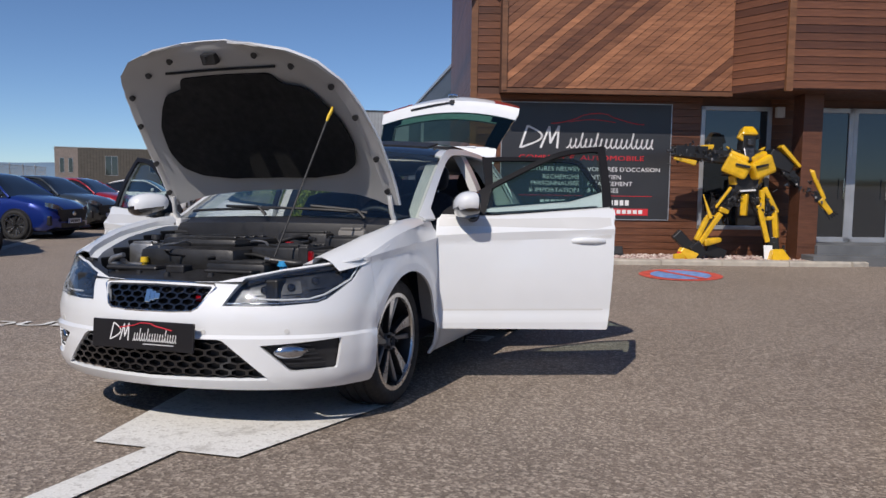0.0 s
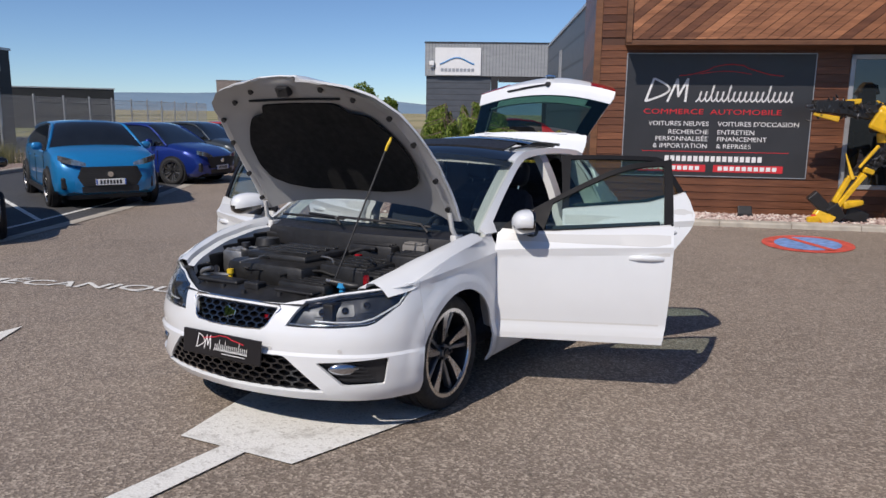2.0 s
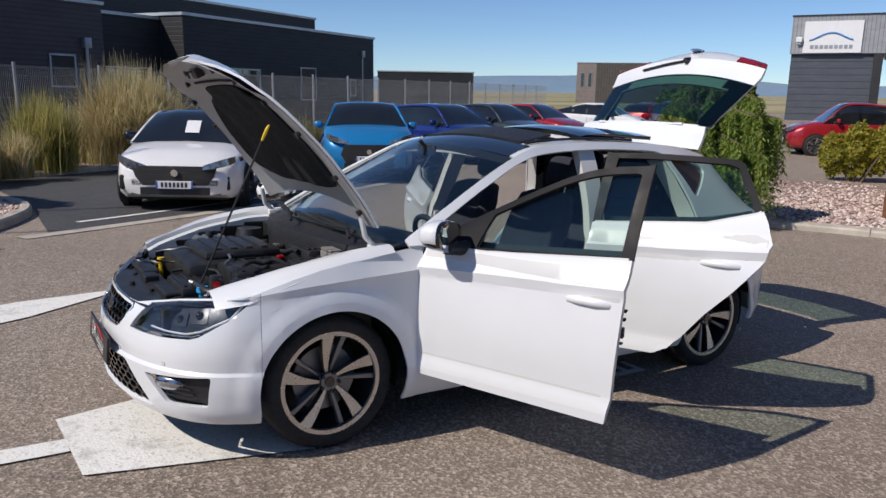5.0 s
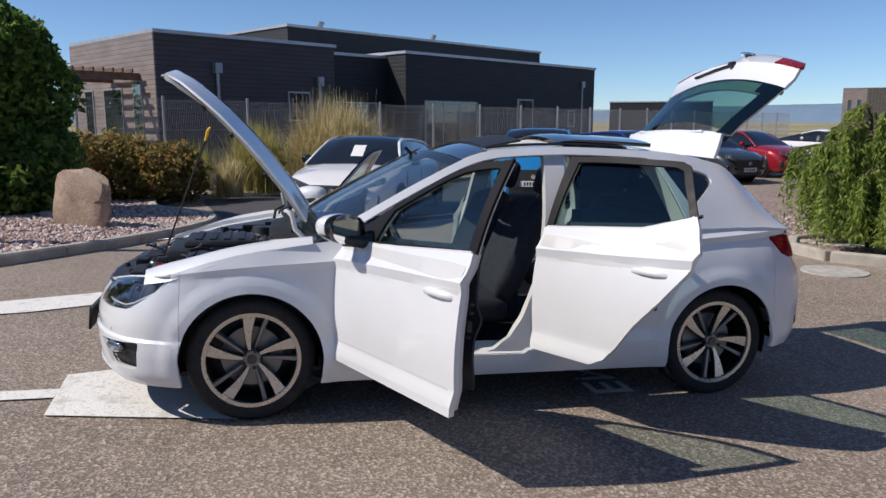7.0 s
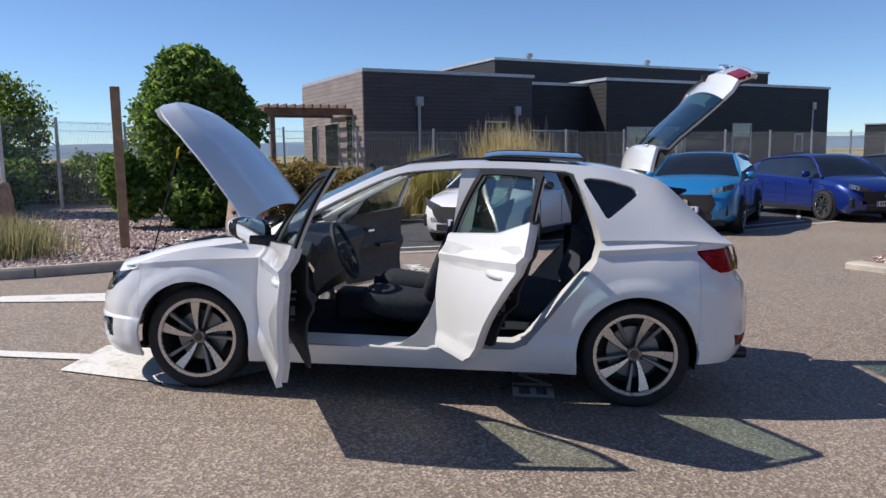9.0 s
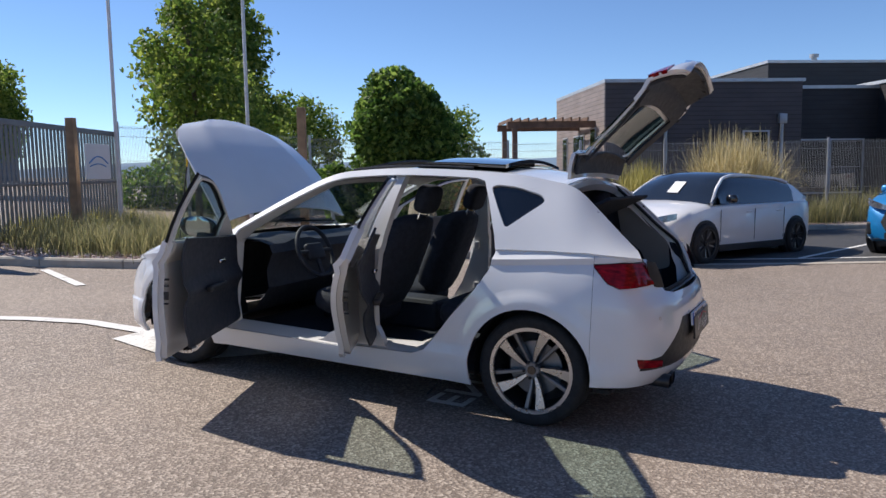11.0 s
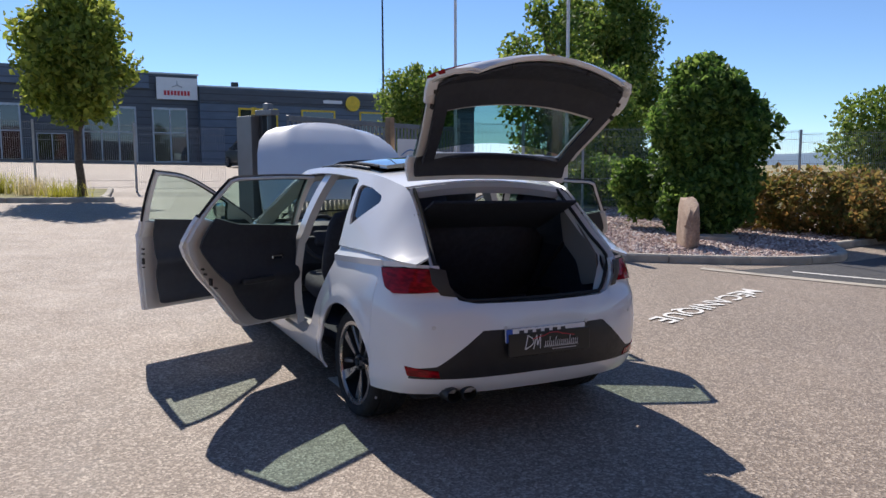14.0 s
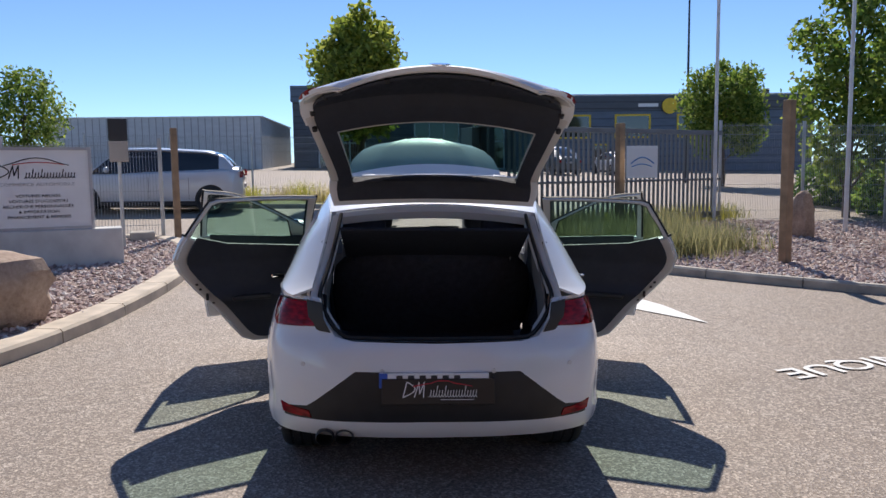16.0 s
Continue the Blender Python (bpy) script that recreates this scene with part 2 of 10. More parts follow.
def make_field():
    k = Mat("dry_field", (0.3, 0.25, 0.13), 0.95)
    big = k.noise(0.012, 4.0, 0.6, stretch=(1, 3, 1), world_space=True)
    fine = k.noise(0.6, 5.0, 0.6, world_space=True)
    c = k.ramp(big, [(0.40, (0.12, 0.15, 0.05)), (0.5, (0.36, 0.29, 0.15)), (0.6, (0.42, 0.35, 0.20))])
    k.color(k.mix(0.3, c, k.ramp(fine, [(0.3, (0.15, 0.14, 0.06)), (0.7, (0.45, 0.38, 0.22))])))
    return k.m


M_FIELD = make_field()
make_ground()

# dark asphalt of the parking bays, with its pale edging
bays = bmesh.new()
drape(bays, [(1.9, -6.1), (-4.2, -9.4), (-7.3, -11.6), (-13.0, -15.7), (-30, -28), (-30, -45), (3.0, -45), (2.4, -12.0), (1.9, -9.0)], 0.006, 1.5)
tagged(link_mesh("parking_bays", bays, M_ASPHALT_DARK), "dark newer asphalt of the parking bays", "road", kind="structure")


# ---- pale edging of the bays, road marks ----
def strip(points, width):
    """A band of even width along a line of points, as an outline."""
    ps = [Vector(p) for p in points]
    left, right = [], []
    for i, p in enumerate(ps):
        d = (ps[min(i + 1, len(ps) - 1)] - ps[max(i - 1, 0)]).normalized()
        n = Vector((-d.y, d.x)) * width / 2
        left.append(tuple(p + n))
        right.append(tuple(p - n))
    return left + right[::-1]


def mark(name, polys, mat, label, lift=0.010, cat="road marking"):
    bm = bmesh.new()
    for p in polys:
        drape(bm, p, lift, 1.0)
    return tagged(link_mesh(name, bm, mat), label, cat)


tagged(mark("bay_edging", [strip([(2.2, -5.9), (-4.2, -9.4), (-7.3, -11.6), (-13.0, -15.7), (-22, -22.2)], 0.22)], M_CONCRETE, "pale concrete edging of the parking bays", 0.010, "edging"), kind="structure")
mark("arrow", [[(2.38, -0.12), (2.34, 0.56), (1.35, 0.78), (0.9, 0.20), (1.35, -0.40)], strip([(2.36, 0.215), (3.07, 0.22), (3.6, 0.40), (4.1, 0.66)], 0.15)], M_LINE, "white painted arrow under the car's nose")
mark("arrow", [[(1.55, -2.88), (2.42, -2.71), (3.2, -2.36), (4.4, -1.85), (4.3, -1.55), (3.05, -1.85), (2.38, -2.2)]], M_LINE, "worn white painted lane arrow")
mark("lane_line", [strip([(4.9, -1.1), (6.4, -1.7)], 0.12)], M_LINE, "short worn white lane line")
mark("bay_line", [strip([(1.5, -6.95), (-4.4, -10.2), (-7.4, -12.3)], 0.09)], M_LINE, "white bay line along the parking row", 0.014)
for cx, cy in ((-2.3, -8.9), (-4.9, -10.6), (-7.3, -12.4), (-9.6, -14.0), (-12.0, -15.8)):
    mark("bay_line", [strip([(cx - 0.1, cy - 0.25), (cx - 1.9, cy - 4.9)], 0.09)], M_LINE, "white line between two parking bays", 0.014)


def no_parking():
    ring, blue, bar = [], [], []
    c = Vector((-7.3, 1.86))
    for k in range(40):
        a = 2 * math.pi * k / 40
        ring.append((c.x + 0.86 * math.cos(a), c.y + 0.62 * math.sin(a)))
        blue.append((c.x + 0.66 * math.cos(a), c.y + 0.45 * math.sin(a)))
    mark("no_parking_sign", [ring], M_RED_LINE, "faded red ring painted on the asphalt", 0.010, "painted sign")
    mark("no_parking_disc", [blue], M_BLUE_LINE, "faded blue disc painted on the asphalt", 0.014, "painted sign")
    mark("no_parking_bar", [strip([(c.x - 0.5, c.y - 0.36), (c.x + 0.5, c.y + 0.36)], 0.13)], M_RED_LINE, "faded red bar across the painted disc", 0.018, "painted sign")


no_parking()


def ground_text(text, start, end, height, mirror=False):
    """Painted words from start to end of their base line, laid on the ground."""
    a, b = Vector(start), Vector(end)
    ob = text_flat(text, 1.0)
    xs = [v.co.x for v in ob.data.vertices]
    ys = [v.co.y for v in ob.data.vertices]
    w = max(xs) - min(xs)
    d = (b - a)
    u = d.normalized()
    n = Vector((-u.y, u.x))
    for v in ob.data.vertices:
        q = a + u * ((v.co.x - min(xs)) / w * d.length) + n * ((v.co.y) / max(ys) * height)
        v.co = Vector((q.x, q.y, ground_z(q.x, q.y) + 0.011))
    tagged(ob, "white capital letters painted on the asphalt", "road marking")


def text_flat(text, size):
    cu = bpy.data.curves.new("painted_words", "FONT")
    cu.body, cu.size, cu.resolution_u = text, size, 4
    cu.offset = 0.012
    tmp = new("tmp_text", cu)
    me = bpy.data.meshes.new_from_object(tmp.evaluated_get(bpy.context.evaluated_depsgraph_get()))
    bpy.data.objects.remove(tmp)
    me.materials.clear()
    me.materials.append(M_LINE)
    return new("painted_words", me)


ground_text("MÉCANIQUE", (0.80, -5.10), (-0.05, -2.75), 0.30)
ground_text("ENTRÉE", (-0.62, 0.70), (-0.62, -0.95), -0.32)
bm = bmesh.new()
bmesh.ops.create_cone(bm, cap_ends=True, segments=40, radius1=0.36, radius2=0.36, depth=0.03)
ob = link_mesh("manhole_cover", bm, plain("concrete_cover", (0.42, 0.40, 0.36), 0.9, vary=0.25, scale=8, bump=0.5), smooth=40)
ob.matrix_basis = on_ground(-5.2, -2.65, 0, 0.002)
tagged(ob, "round pale concrete manhole cover in the asphalt", "manhole")

# ---- gravel beds with kerbs ----
M_GRAVEL = None


def make_gravel_mat():
    k = Mat("pink_gravel", (0.4, 0.3, 0.26), 0.95)
    v = k.voronoi(26.0, world_space=True)
    c = k.ramp(v.outputs["Color"], [(0.1, (0.20, 0.14, 0.12)), (0.5, (0.42, 0.31, 0.27)), (0.9, (0.62, 0.52, 0.46))])
    # shade in the gaps between stones, multiplied into the colour
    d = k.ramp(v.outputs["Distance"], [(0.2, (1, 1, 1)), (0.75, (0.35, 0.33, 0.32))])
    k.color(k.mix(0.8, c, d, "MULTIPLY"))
    k.bump(v.outputs["Distance"], 0.9, -0.03)
    return k.m


def make_stone_mat():
    k = Mat("pink_stones", (0.45, 0.35, 0.3), 0.9)
    g = k.n("NewGeometry").outputs["Random Per Island"]
    k.color(k.ramp(g, [(0.0, (0.24, 0.16, 0.14)), (0.4, (0.45, 0.33, 0.29)), (0.75, (0.58, 0.46, 0.41)), (1.0, (0.70, 0.64, 0.58))]))
    k.bump(k.noise(60.0, 3.0), 0.3, 0.004)
    return k.m


M_GRAVEL, M_STONES = make_gravel_mat(), make_stone_mat()


def kerb(points, name, label, height=0.12, width=0.15, stone=1.0, mat=M_CONCRETE):
    """A row of kerb stones, each a part of the kerb."""
    line = [Vector((p[0], p[1], 0)) for p in points]
    fine = smooth_line_2d(line, 0.25)
    root = thing(name, Matrix.Identity(4), label, "kerb", kind="structure")
    run, seg = 0.0, [fine[0]]
    stones = []
    for a, b in zip(fine, fine[1:]):
        run += (b - a).length
        seg.append(b)
        if run >= stone:
            stones.append(seg)
            seg, run = [b], 0.0
    if len(seg) > 1:
        stones.append(seg)
    for seg in stones:
        bm = bmesh.new()
        rows = []
        for i, p in enumerate(seg):
            d = (seg[min(i + 1, len(seg) - 1)] - seg[max(i - 1, 0)]).normalized()
            n = Vector((-d.y, d.x, 0))
            q = p + (d * 0.006 if i == 0 else (d * -0.006 if i == len(seg) - 1 else Vector((0, 0, 0))))
            z = ground_z(q.x, q.y)
            prof = [(-width / 2, -0.05), (-width / 2, height - 0.025), (-width / 2 + 0.025, height), (width / 2 - 0.025, height), (width / 2, height - 0.025), (width / 2, -0.05)]
            rows.append([bm.verts.new((q.x + n.x * u, q.y + n.y * u, z + h)) for u, h in prof])
        for a, b in zip(rows, rows[1:]):
            for i in range(5):
                bm.faces.new((a[i], a[i + 1], b[i + 1], b[i]))
        bm.faces.new(rows[0])
        bm.faces.new(rows[-1])
        bmesh.ops.recalc_face_normals(bm, faces=bm.faces)
        part("kerb_stone", bm, mat, root)
    return root


M_KERBPALE = plain("sandy_kerb_concrete", (0.55, 0.47, 0.37), 0.9, vary=0.22, scale=4.0, bump=0.5, bscale=90)


def smooth_line_2d(pts, step):
    ps = [2 * pts[0] - pts[1]] + pts + [2 * pts[-1] - pts[-2]]
    out = []
    for i in range(1, len(ps) - 2):
        a, b, c, d = ps[i - 1:i + 3]
        n = max(2, int((c - b).length / step))
        for k in range(n):
            t = k / n
            out.append(0.5 * (2 * b + (c - a) * t + (2 * a - 5 * b + 4 * c - d) * t * t + (3 * b - a - 3 * c + d) * t ** 3))
    return out + [ps[-2]]


def poly_inside(x, y, poly):
    c, n = False, len(poly)
    for i in range(n):
        (x1, y1), (x2, y2) = poly[i], poly[i - 1]
        if (y1 > y) != (y2 > y) and x < (x2 - x1) * (y - y1) / (y2 - y1) + x1:
            c = not c
    return c


def gravel_bed(poly, label, stones, near, seed, lift=0.085):
    bm = bmesh.new()
    drape(bm, poly, lift, 0.8)
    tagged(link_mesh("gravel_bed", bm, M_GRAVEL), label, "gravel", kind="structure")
    rng = random.Random(seed)
    xs, ys = [p[0] for p in poly], [p[1] for p in poly]
    verts, faces = [], []
    made, tries = 0, 0
    while made < stones and tries < stones * 30:
        tries += 1
        x, y = rng.uniform(min(xs), max(xs)), rng.uniform(min(ys), max(ys))
        if not poly_inside(x, y, poly):
            continue
        if math.hypot(x - near[0], y - near[1]) > near[2] * rng.random() ** 0.6:
            continue
        r = rng.uniform(0.018, 0.045)
        z = ground_z(x, y) + lift + r * 0.25
        a0 = rng.uniform(0, 6.28)
        b = len(verts)
        verts.append((x, y, z + r * rng.uniform(0.5, 0.8)))
        for k in range(5):
            a = a0 + k * 1.2566
            q = r * rng.uniform(0.75, 1.2)
            verts.append((x + q * math.cos(a), y + q * math.sin(a), z + r * rng.uniform(-0.3, 0.25)))
        verts.append((x, y, z - r * 0.6))
        for k in range(5):
            faces.append((b, b + 1 + k, b + 1 + (k + 1) % 5))
            faces.append((b + 6, b + 1 + (k + 1) % 5, b + 1 + k))
        made += 1
    me = bpy.data.meshes.new("gravel_stones")
    me.from_pydata(verts, [], faces)
    me.materials.append(M_STONES)
    tagged(new("gravel_stones", me), "loose pinkish crushed stones on the bed", "gravel", kind="stuff")


EAST_KERB = [(8.6, -0.9), (7.55, -1.6), (6.3, -2.2), (5.1, -2.95), (4.2, -3.95), (3.5, -4.9), (2.85, -5.9), (2.3, -7.0), (2.02, -8.0), (2.1, -8.9), (2.5, -9.5), (3.1, -10.2), (3.35, -11.5), (3.3, -12.3), (2.2, -13.0), (0.0, -14.2), (-3.5, -16.2), (-8, -19), (-16, -24)]
kerb(EAST_KERB, "kerb_east", "grey concrete kerb round the planted bed")
FENCE_LINE = [(11.5, -7.2), (11.2, -11.0), (9.5, -14.5), (3.6, -16.6), (-4.9, -21.9), (-13.4, -27.2), (-22, -32.5), (-34, -40)]
gravel_bed([(p[0] + 0.04, p[1]) for p in EAST_KERB] + [(-16, -29.0), (-4.9, -22.0), (3.6, -16.8), (9.7, -14.6), (11.3, -11.0), (11.6, -7.2), (9.2, -2.4)], "pink crushed-stone bed with shrubs behind a kerb", 15000, (3.8, -6.5, 9.0), 11)
WEST_KERB = [(-1.2, 3.9), (0.38, 3.36), (1.2, 3.18), (2.0, 3.08), (3.2, 3.04), (4.5, 3.12), (5.8, 3.35), (6.9, 3.75), (7.7, 4.4), (8.0, 5.4)]
kerb(WEST_KERB, "kerb_west", "pale concrete kerb round the sign's gravel bed", 0.12, 0.3, mat=M_KERBPALE)
gravel_bed(WEST_KERB + [(8.0, 14), (-1.2, 14)], "pink crushed-stone bed round the dealer sign", 7000, (4.2, 4.2, 6.0), 12)

# ---- foliage ----
def leaf_mat(name, dark, mid, light):
    k = Mat(name, mid, 0.55)
    g = k.n("NewGeometry").outputs["Random Per Island"]
    k.color(k.ramp(g, [(0.0, dark), (0.5, mid), (1.0, light)]))
    k.b.inputs["Transmission Weight"].default_value = 0.0
    k.b.inputs["Subsurface Weight"].default_value = 0.0
    t = k.t
    tr = t.nodes.new("ShaderNodeBsdfTranslucent")
    mx = t.nodes.new("ShaderNodeMixShader")
    mx.inputs[0].default_value = 0.6
    col = k.b.inputs["Base Color"].links[0].from_socket
    t.links.new(col, tr.inputs[0])
    t.links.new(k.b.outputs[0], mx.inputs[1])
    t.links.new(tr.outputs[0], mx.inputs[2])
    t.links.new(mx.outputs[0], t.nodes["Material Output"].inputs[0])
    return k.m


M_LEAF = leaf_mat("tree_leaves", (0.06, 0.12, 0.018), (0.16, 0.25, 0.042), (0.36, 0.42, 0.09))
M_LIME = leaf_mat("lime_green_leaves", (0.10, 0.15, 0.02), (0.26, 0.33, 0.05), (0.50, 0.52, 0.10))
M_LAUREL = leaf_mat("laurel_leaves", (0.045, 0.10, 0.018), (0.11, 0.21, 0.038), (0.30, 0.42, 0.09))
M_YELLOWLEAF = leaf_mat("yellow_green_leaves", (0.22, 0.23, 0.03), (0.42, 0.40, 0.06), (0.62, 0.55, 0.12))
M_RUST = leaf_mat("rust_leaves", (0.10, 0.12, 0.03), (0.24, 0.20, 0.06), (0.46, 0.26, 0.09))
M_DRYGRASS = leaf_mat("dry_grass", (0.30, 0.25, 0.11), (0.56, 0.47, 0.24), (0.80, 0.70, 0.44))
M_DRYLEAF = leaf_mat("yellow_green_grass", (0.20, 0.20, 0.05), (0.42, 0.38, 0.12), (0.64, 0.56, 0.24))
M_LAVENDER = leaf_mat("grey_green_stems", (0.117, 0.130, 0.065), (0.247, 0.247, 0.117), (0.442, 0.390, 0.195))
M_CONIFER = leaf_mat("conifer_fronds", (0.10, 0.17, 0.03), (0.26, 0.36, 0.07), (0.48, 0.55, 0.14))
M_BARK = plain("bark", (0.12, 0.09, 0.065), 0.95, vary=0.35, scale=14, bump=0.8, bscale=40)


def leaves_mesh(points, size, rng, flat=0.0, aspect=1.7):
    """Small pointed leaves, one at each place of points."""
    verts, faces = [], []
    for p in points:
        s = size * rng.uniform(0.6, 1.35)
        u = Vector((rng.gauss(0, 1), rng.gauss(0, 1), rng.gauss(0, 1) * (1 - flat))).normalized()
        w = u.cross(Vector((rng.gauss(0, 1), rng.gauss(0, 1), rng.gauss(0, 1)))).normalized()
        b = len(verts)
        h = u.cross(w) * s * 0.15
        verts += [tuple(p - u * s * aspect / 2), tuple(p + w * s / 2 + h), tuple(p + u * s * aspect / 2), tuple(p - w * s / 2 + h)]
        faces += [(b, b + 1, b + 2), (b, b + 2, b + 3)]
    return verts, faces


def crown_points(blobs, count, rng, shell=0.55, loose=0.06):
    """Places in and near the skin of a heap of clumps."""
    pts = []
    total = sum(b[3] ** 2 for b in blobs)
    for x, y, z, r, fz in blobs:
        for _ in range(int(count * r * r / total)):
            d = Vector((rng.gauss(0, 1), rng.gauss(0, 1), rng.gauss(0, 1))).normalized()
            k = r * (shell + (1 - shell) * rng.random() ** 0.5) * (1 + 0.35 * noise.noise(d * 2.3 + Vector((x, y, z)))) * rng.uniform(1 - loose, 1 + loose)
            pts.append(Vector((x + d.x * k, y + d.y * k, z + d.z * k * fz)))
    return pts


def from_lists(name, verts, faces, mat, parent=None, label=""):
    me = bpy.data.meshes.new(name)
    me.from_pydata(verts, [], faces)
    me.materials.append(mat)
    ob = new(name, me)
    if parent:
        ob.parent = parent
    if label:
        ob["label"] = label
    return ob


def make_tree(x, y, height, crown_r, crown_z0, seed, mat, label, leaves=5200, leaf=0.16, slim=1.0, trunk_r=0.11, name="tree"):
    rng = random.Random(seed)
    root = thing(name, upright(x, y), label, "tree")
    bm = bmesh.new()
    top = height * 0.86
    trunk = [Vector((0.04 * math.sin(k * 1.3 + seed), 0.04 * math.cos(k * 1.7 + seed), top * k / 8 - 0.1)) for k in range(9)]
    tube(bm, trunk, trunk_r, 9, radii=[trunk_r * (1 - 0.85 * k / 8) for k in range(9)])
    blobs = []
    n = 17
    for k in range(n):
        t = (k + 0.5) / n
        z = crown_z0 + (height - crown_z0) * t
        prof = math.sin(math.pi * (0.12 + 0.80 * t)) ** 0.8
        a = k * 2.4 + seed
        rr = crown_r * prof * rng.uniform(0.45, 0.85)
        bx, by = rr * math.cos(a), rr * math.sin(a)
        blobs.append((bx, by, z - 0.1 * height / n, crown_r * prof * rng.uniform(0.36, 0.58) * slim + 0.12, 0.85))
        base = trunk[min(8, max(1, int((z * 0.75) / top * 8)))]
        tube(bm, [base, base.lerp(Vector((bx, by, z)), 0.5) + Vector((0, 0, 0.1)), Vector((bx, by, z))], 0.03, 5, radii=[trunk_r * 0.35, trunk_r * 0.22, 0.008])
    part("trunk", bm, M_BARK, root, "grey-brown trunk with limbs", 50)
    v, f = leaves_mesh(crown_points(blobs, int(leaves * 1.9), rng, 0.15, 0.22), leaf * 0.66, rng)
    from_lists("crown", v, f, mat, root, "leafy green crown with gaps")
    return root


def make_bush(x, y, blobs, leaves, leaf, mat, seed, label, name="bush", flat=0.0):
    rng = random.Random(seed)
    root = thing(name, upright(x, y, 0, 0.07), label, "bush")
    bm = bmesh.new()
    for k, (bx, by, bz, r, fz) in enumerate(blobs):
        tube(bm, [(bx * 0.2, by * 0.2, -0.1), (bx * 0.6, by * 0.6, bz * 0.5), (bx, by, bz)], 0.02, 5, radii=[0.035, 0.025, 0.008])
    part("stems", bm, M_BARK, root)
    v, f = leaves_mesh(crown_points(blobs, leaves, rng, 0.62), leaf, rng, flat)
    from_lists("crown", v, f, mat, root)
    return root


def blades(count, rng, spread, height, lean, droop, width):
    """Arching grass blades from one root."""
    verts, faces = [], []
    for _ in range(count):
        a = rng.uniform(0, 2 * math.pi)
        b0 = Vector((rng.gauss(0, spread * 0.25), rng.gauss(0, spread * 0.25), 0))
        out = Vector((math.cos(a), math.sin(a), 0))
        side = Vector((-out.y, out.x, 0)) * width * rng.uniform(0.6, 1.4)
        h = height * rng.uniform(0.55, 1.05)
        ln = lean * rng.random() ** 0.7
        base = len(verts)
        for k in range(5):
            t = k / 4
            p = b0 + out * (ln * t ** 1.6) + Vector((0, 0, h * (t - droop * t ** 3 * ln / max(lean, 0.01))))
            w = side * (1 - t * 0.85)
            verts += [tuple(p - w), tuple(p + w)]
        for k in range(4):
            i = base + 2 * k
            faces.append((i, i + 1, i + 3, i + 2))
    return verts, faces


def make_grass(x, y, count, spread, height, lean, mat, seed, label, droop=0.35, width=0.008, name="ornamental_grass"):
    rng = random.Random(seed)
    v, f = blades(count, rng, spread, height, lean, droop, width)
    ob = from_lists(name, v, f, mat)
    ob.matrix_basis = upright(x, y, 0, 0.07)
    return tagged(ob, label, "grass")


# ---- the timber showroom ----
def wood_mat(name, lo, hi, rough=0.45):
    """Oiled boards: each its own tone, with streaky grain, darker knots and weathered blotches."""
    k = Mat(name, hi, rough)
    r = k.rnd()
    mid = tuple(a * 0.45 + b * 0.55 for a, b in zip(lo, hi))
    tone = k.ramp(r, [(0.0, lo), (0.35, mid), (0.8, mid), (1.0, hi)])
    grain = k.noise(4.0, 7.0, 0.7, stretch=(1.0, 34, 34))
    streak = k.noise(1.3, 4.0, 0.6, stretch=(1.0, 9, 9))
    c = k.mix(0.8, tone, k.ramp(grain, [(0.28, (0.35, 0.32, 0.30)), (0.5, (0.9, 0.9, 0.9)), (0.72, (1.35, 1.3, 1.2))]), "MULTIPLY")
    c = k.mix(0.7, c, k.ramp(streak, [(0.3, (0.5, 0.46, 0.44)), (0.6, (1.1, 1.1, 1.1))]), "MULTIPLY")
    k.color(c)
    k.rough(k.maprange(grain, rough * 0.75, rough * 1.3, 0.3, 0.7))
    k.bump(grain, 0.4, 0.004)
    return k.m


M_CEDAR = wood_mat("oiled_cedar", (0.085, 0.034, 0.019), (0.255, 0.102, 0.050))
M_CEDARLIGHT = wood_mat("pale_cedar", (0.13, 0.050, 0.024), (0.46, 0.20, 0.095))
M_CEDARTRIM = wood_mat("cedar_trim", (0.14, 0.062, 0.030), (0.24, 0.11, 0.05))
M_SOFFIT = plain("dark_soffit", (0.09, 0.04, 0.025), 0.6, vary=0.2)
M_PANELDARK = plain("dark_grey_print", (0.035, 0.036, 0.04), 0.35, vary=0.12, scale=1.5)
M_FRAMEGREY = plain("grey_aluminium", (0.42, 0.43, 0.45), 0.4, 0.5)
M_WINDOW = plain("dark_window_glass", (0.02, 0.024, 0.028), 0.05, vary=0.2, scale=0.8, coat=1.0)
SHOW = pose(-9.228, -1.58, -0.165, 0, 0, 111.66)


def board_mesh(length, height, depth=0.02):
    bm = bmesh.new()
    box(bm, (0, -depth, 0), (length, 0, height))
    me = bpy.data.meshes.new("board")
    bm.to_mesh(me)
    bm.free()
    return me


def boards(parent, m, length, z0, z1, step, mat, cache={}):
    """Horizontal boards, one upon the other, on a wall of that length."""
    z = z0
    while z < z1 - 0.02:
        h = min(step, z1 - z) - 0.012
        key = (round(length, 3), round(h, 3), mat.name)
        if key not in cache:
            me = board_mesh(length, h)
            me.materials.append(mat)
            cache[key] = me
        ob = new("board", cache[key])
        ob.parent = parent
        ob.matrix_local = m @ Matrix.Translation((0, 0, z))
        z += step


def wall_root(name, label):
    w = thing(name, SHOW, label, "wall", kind="structure")
    return w


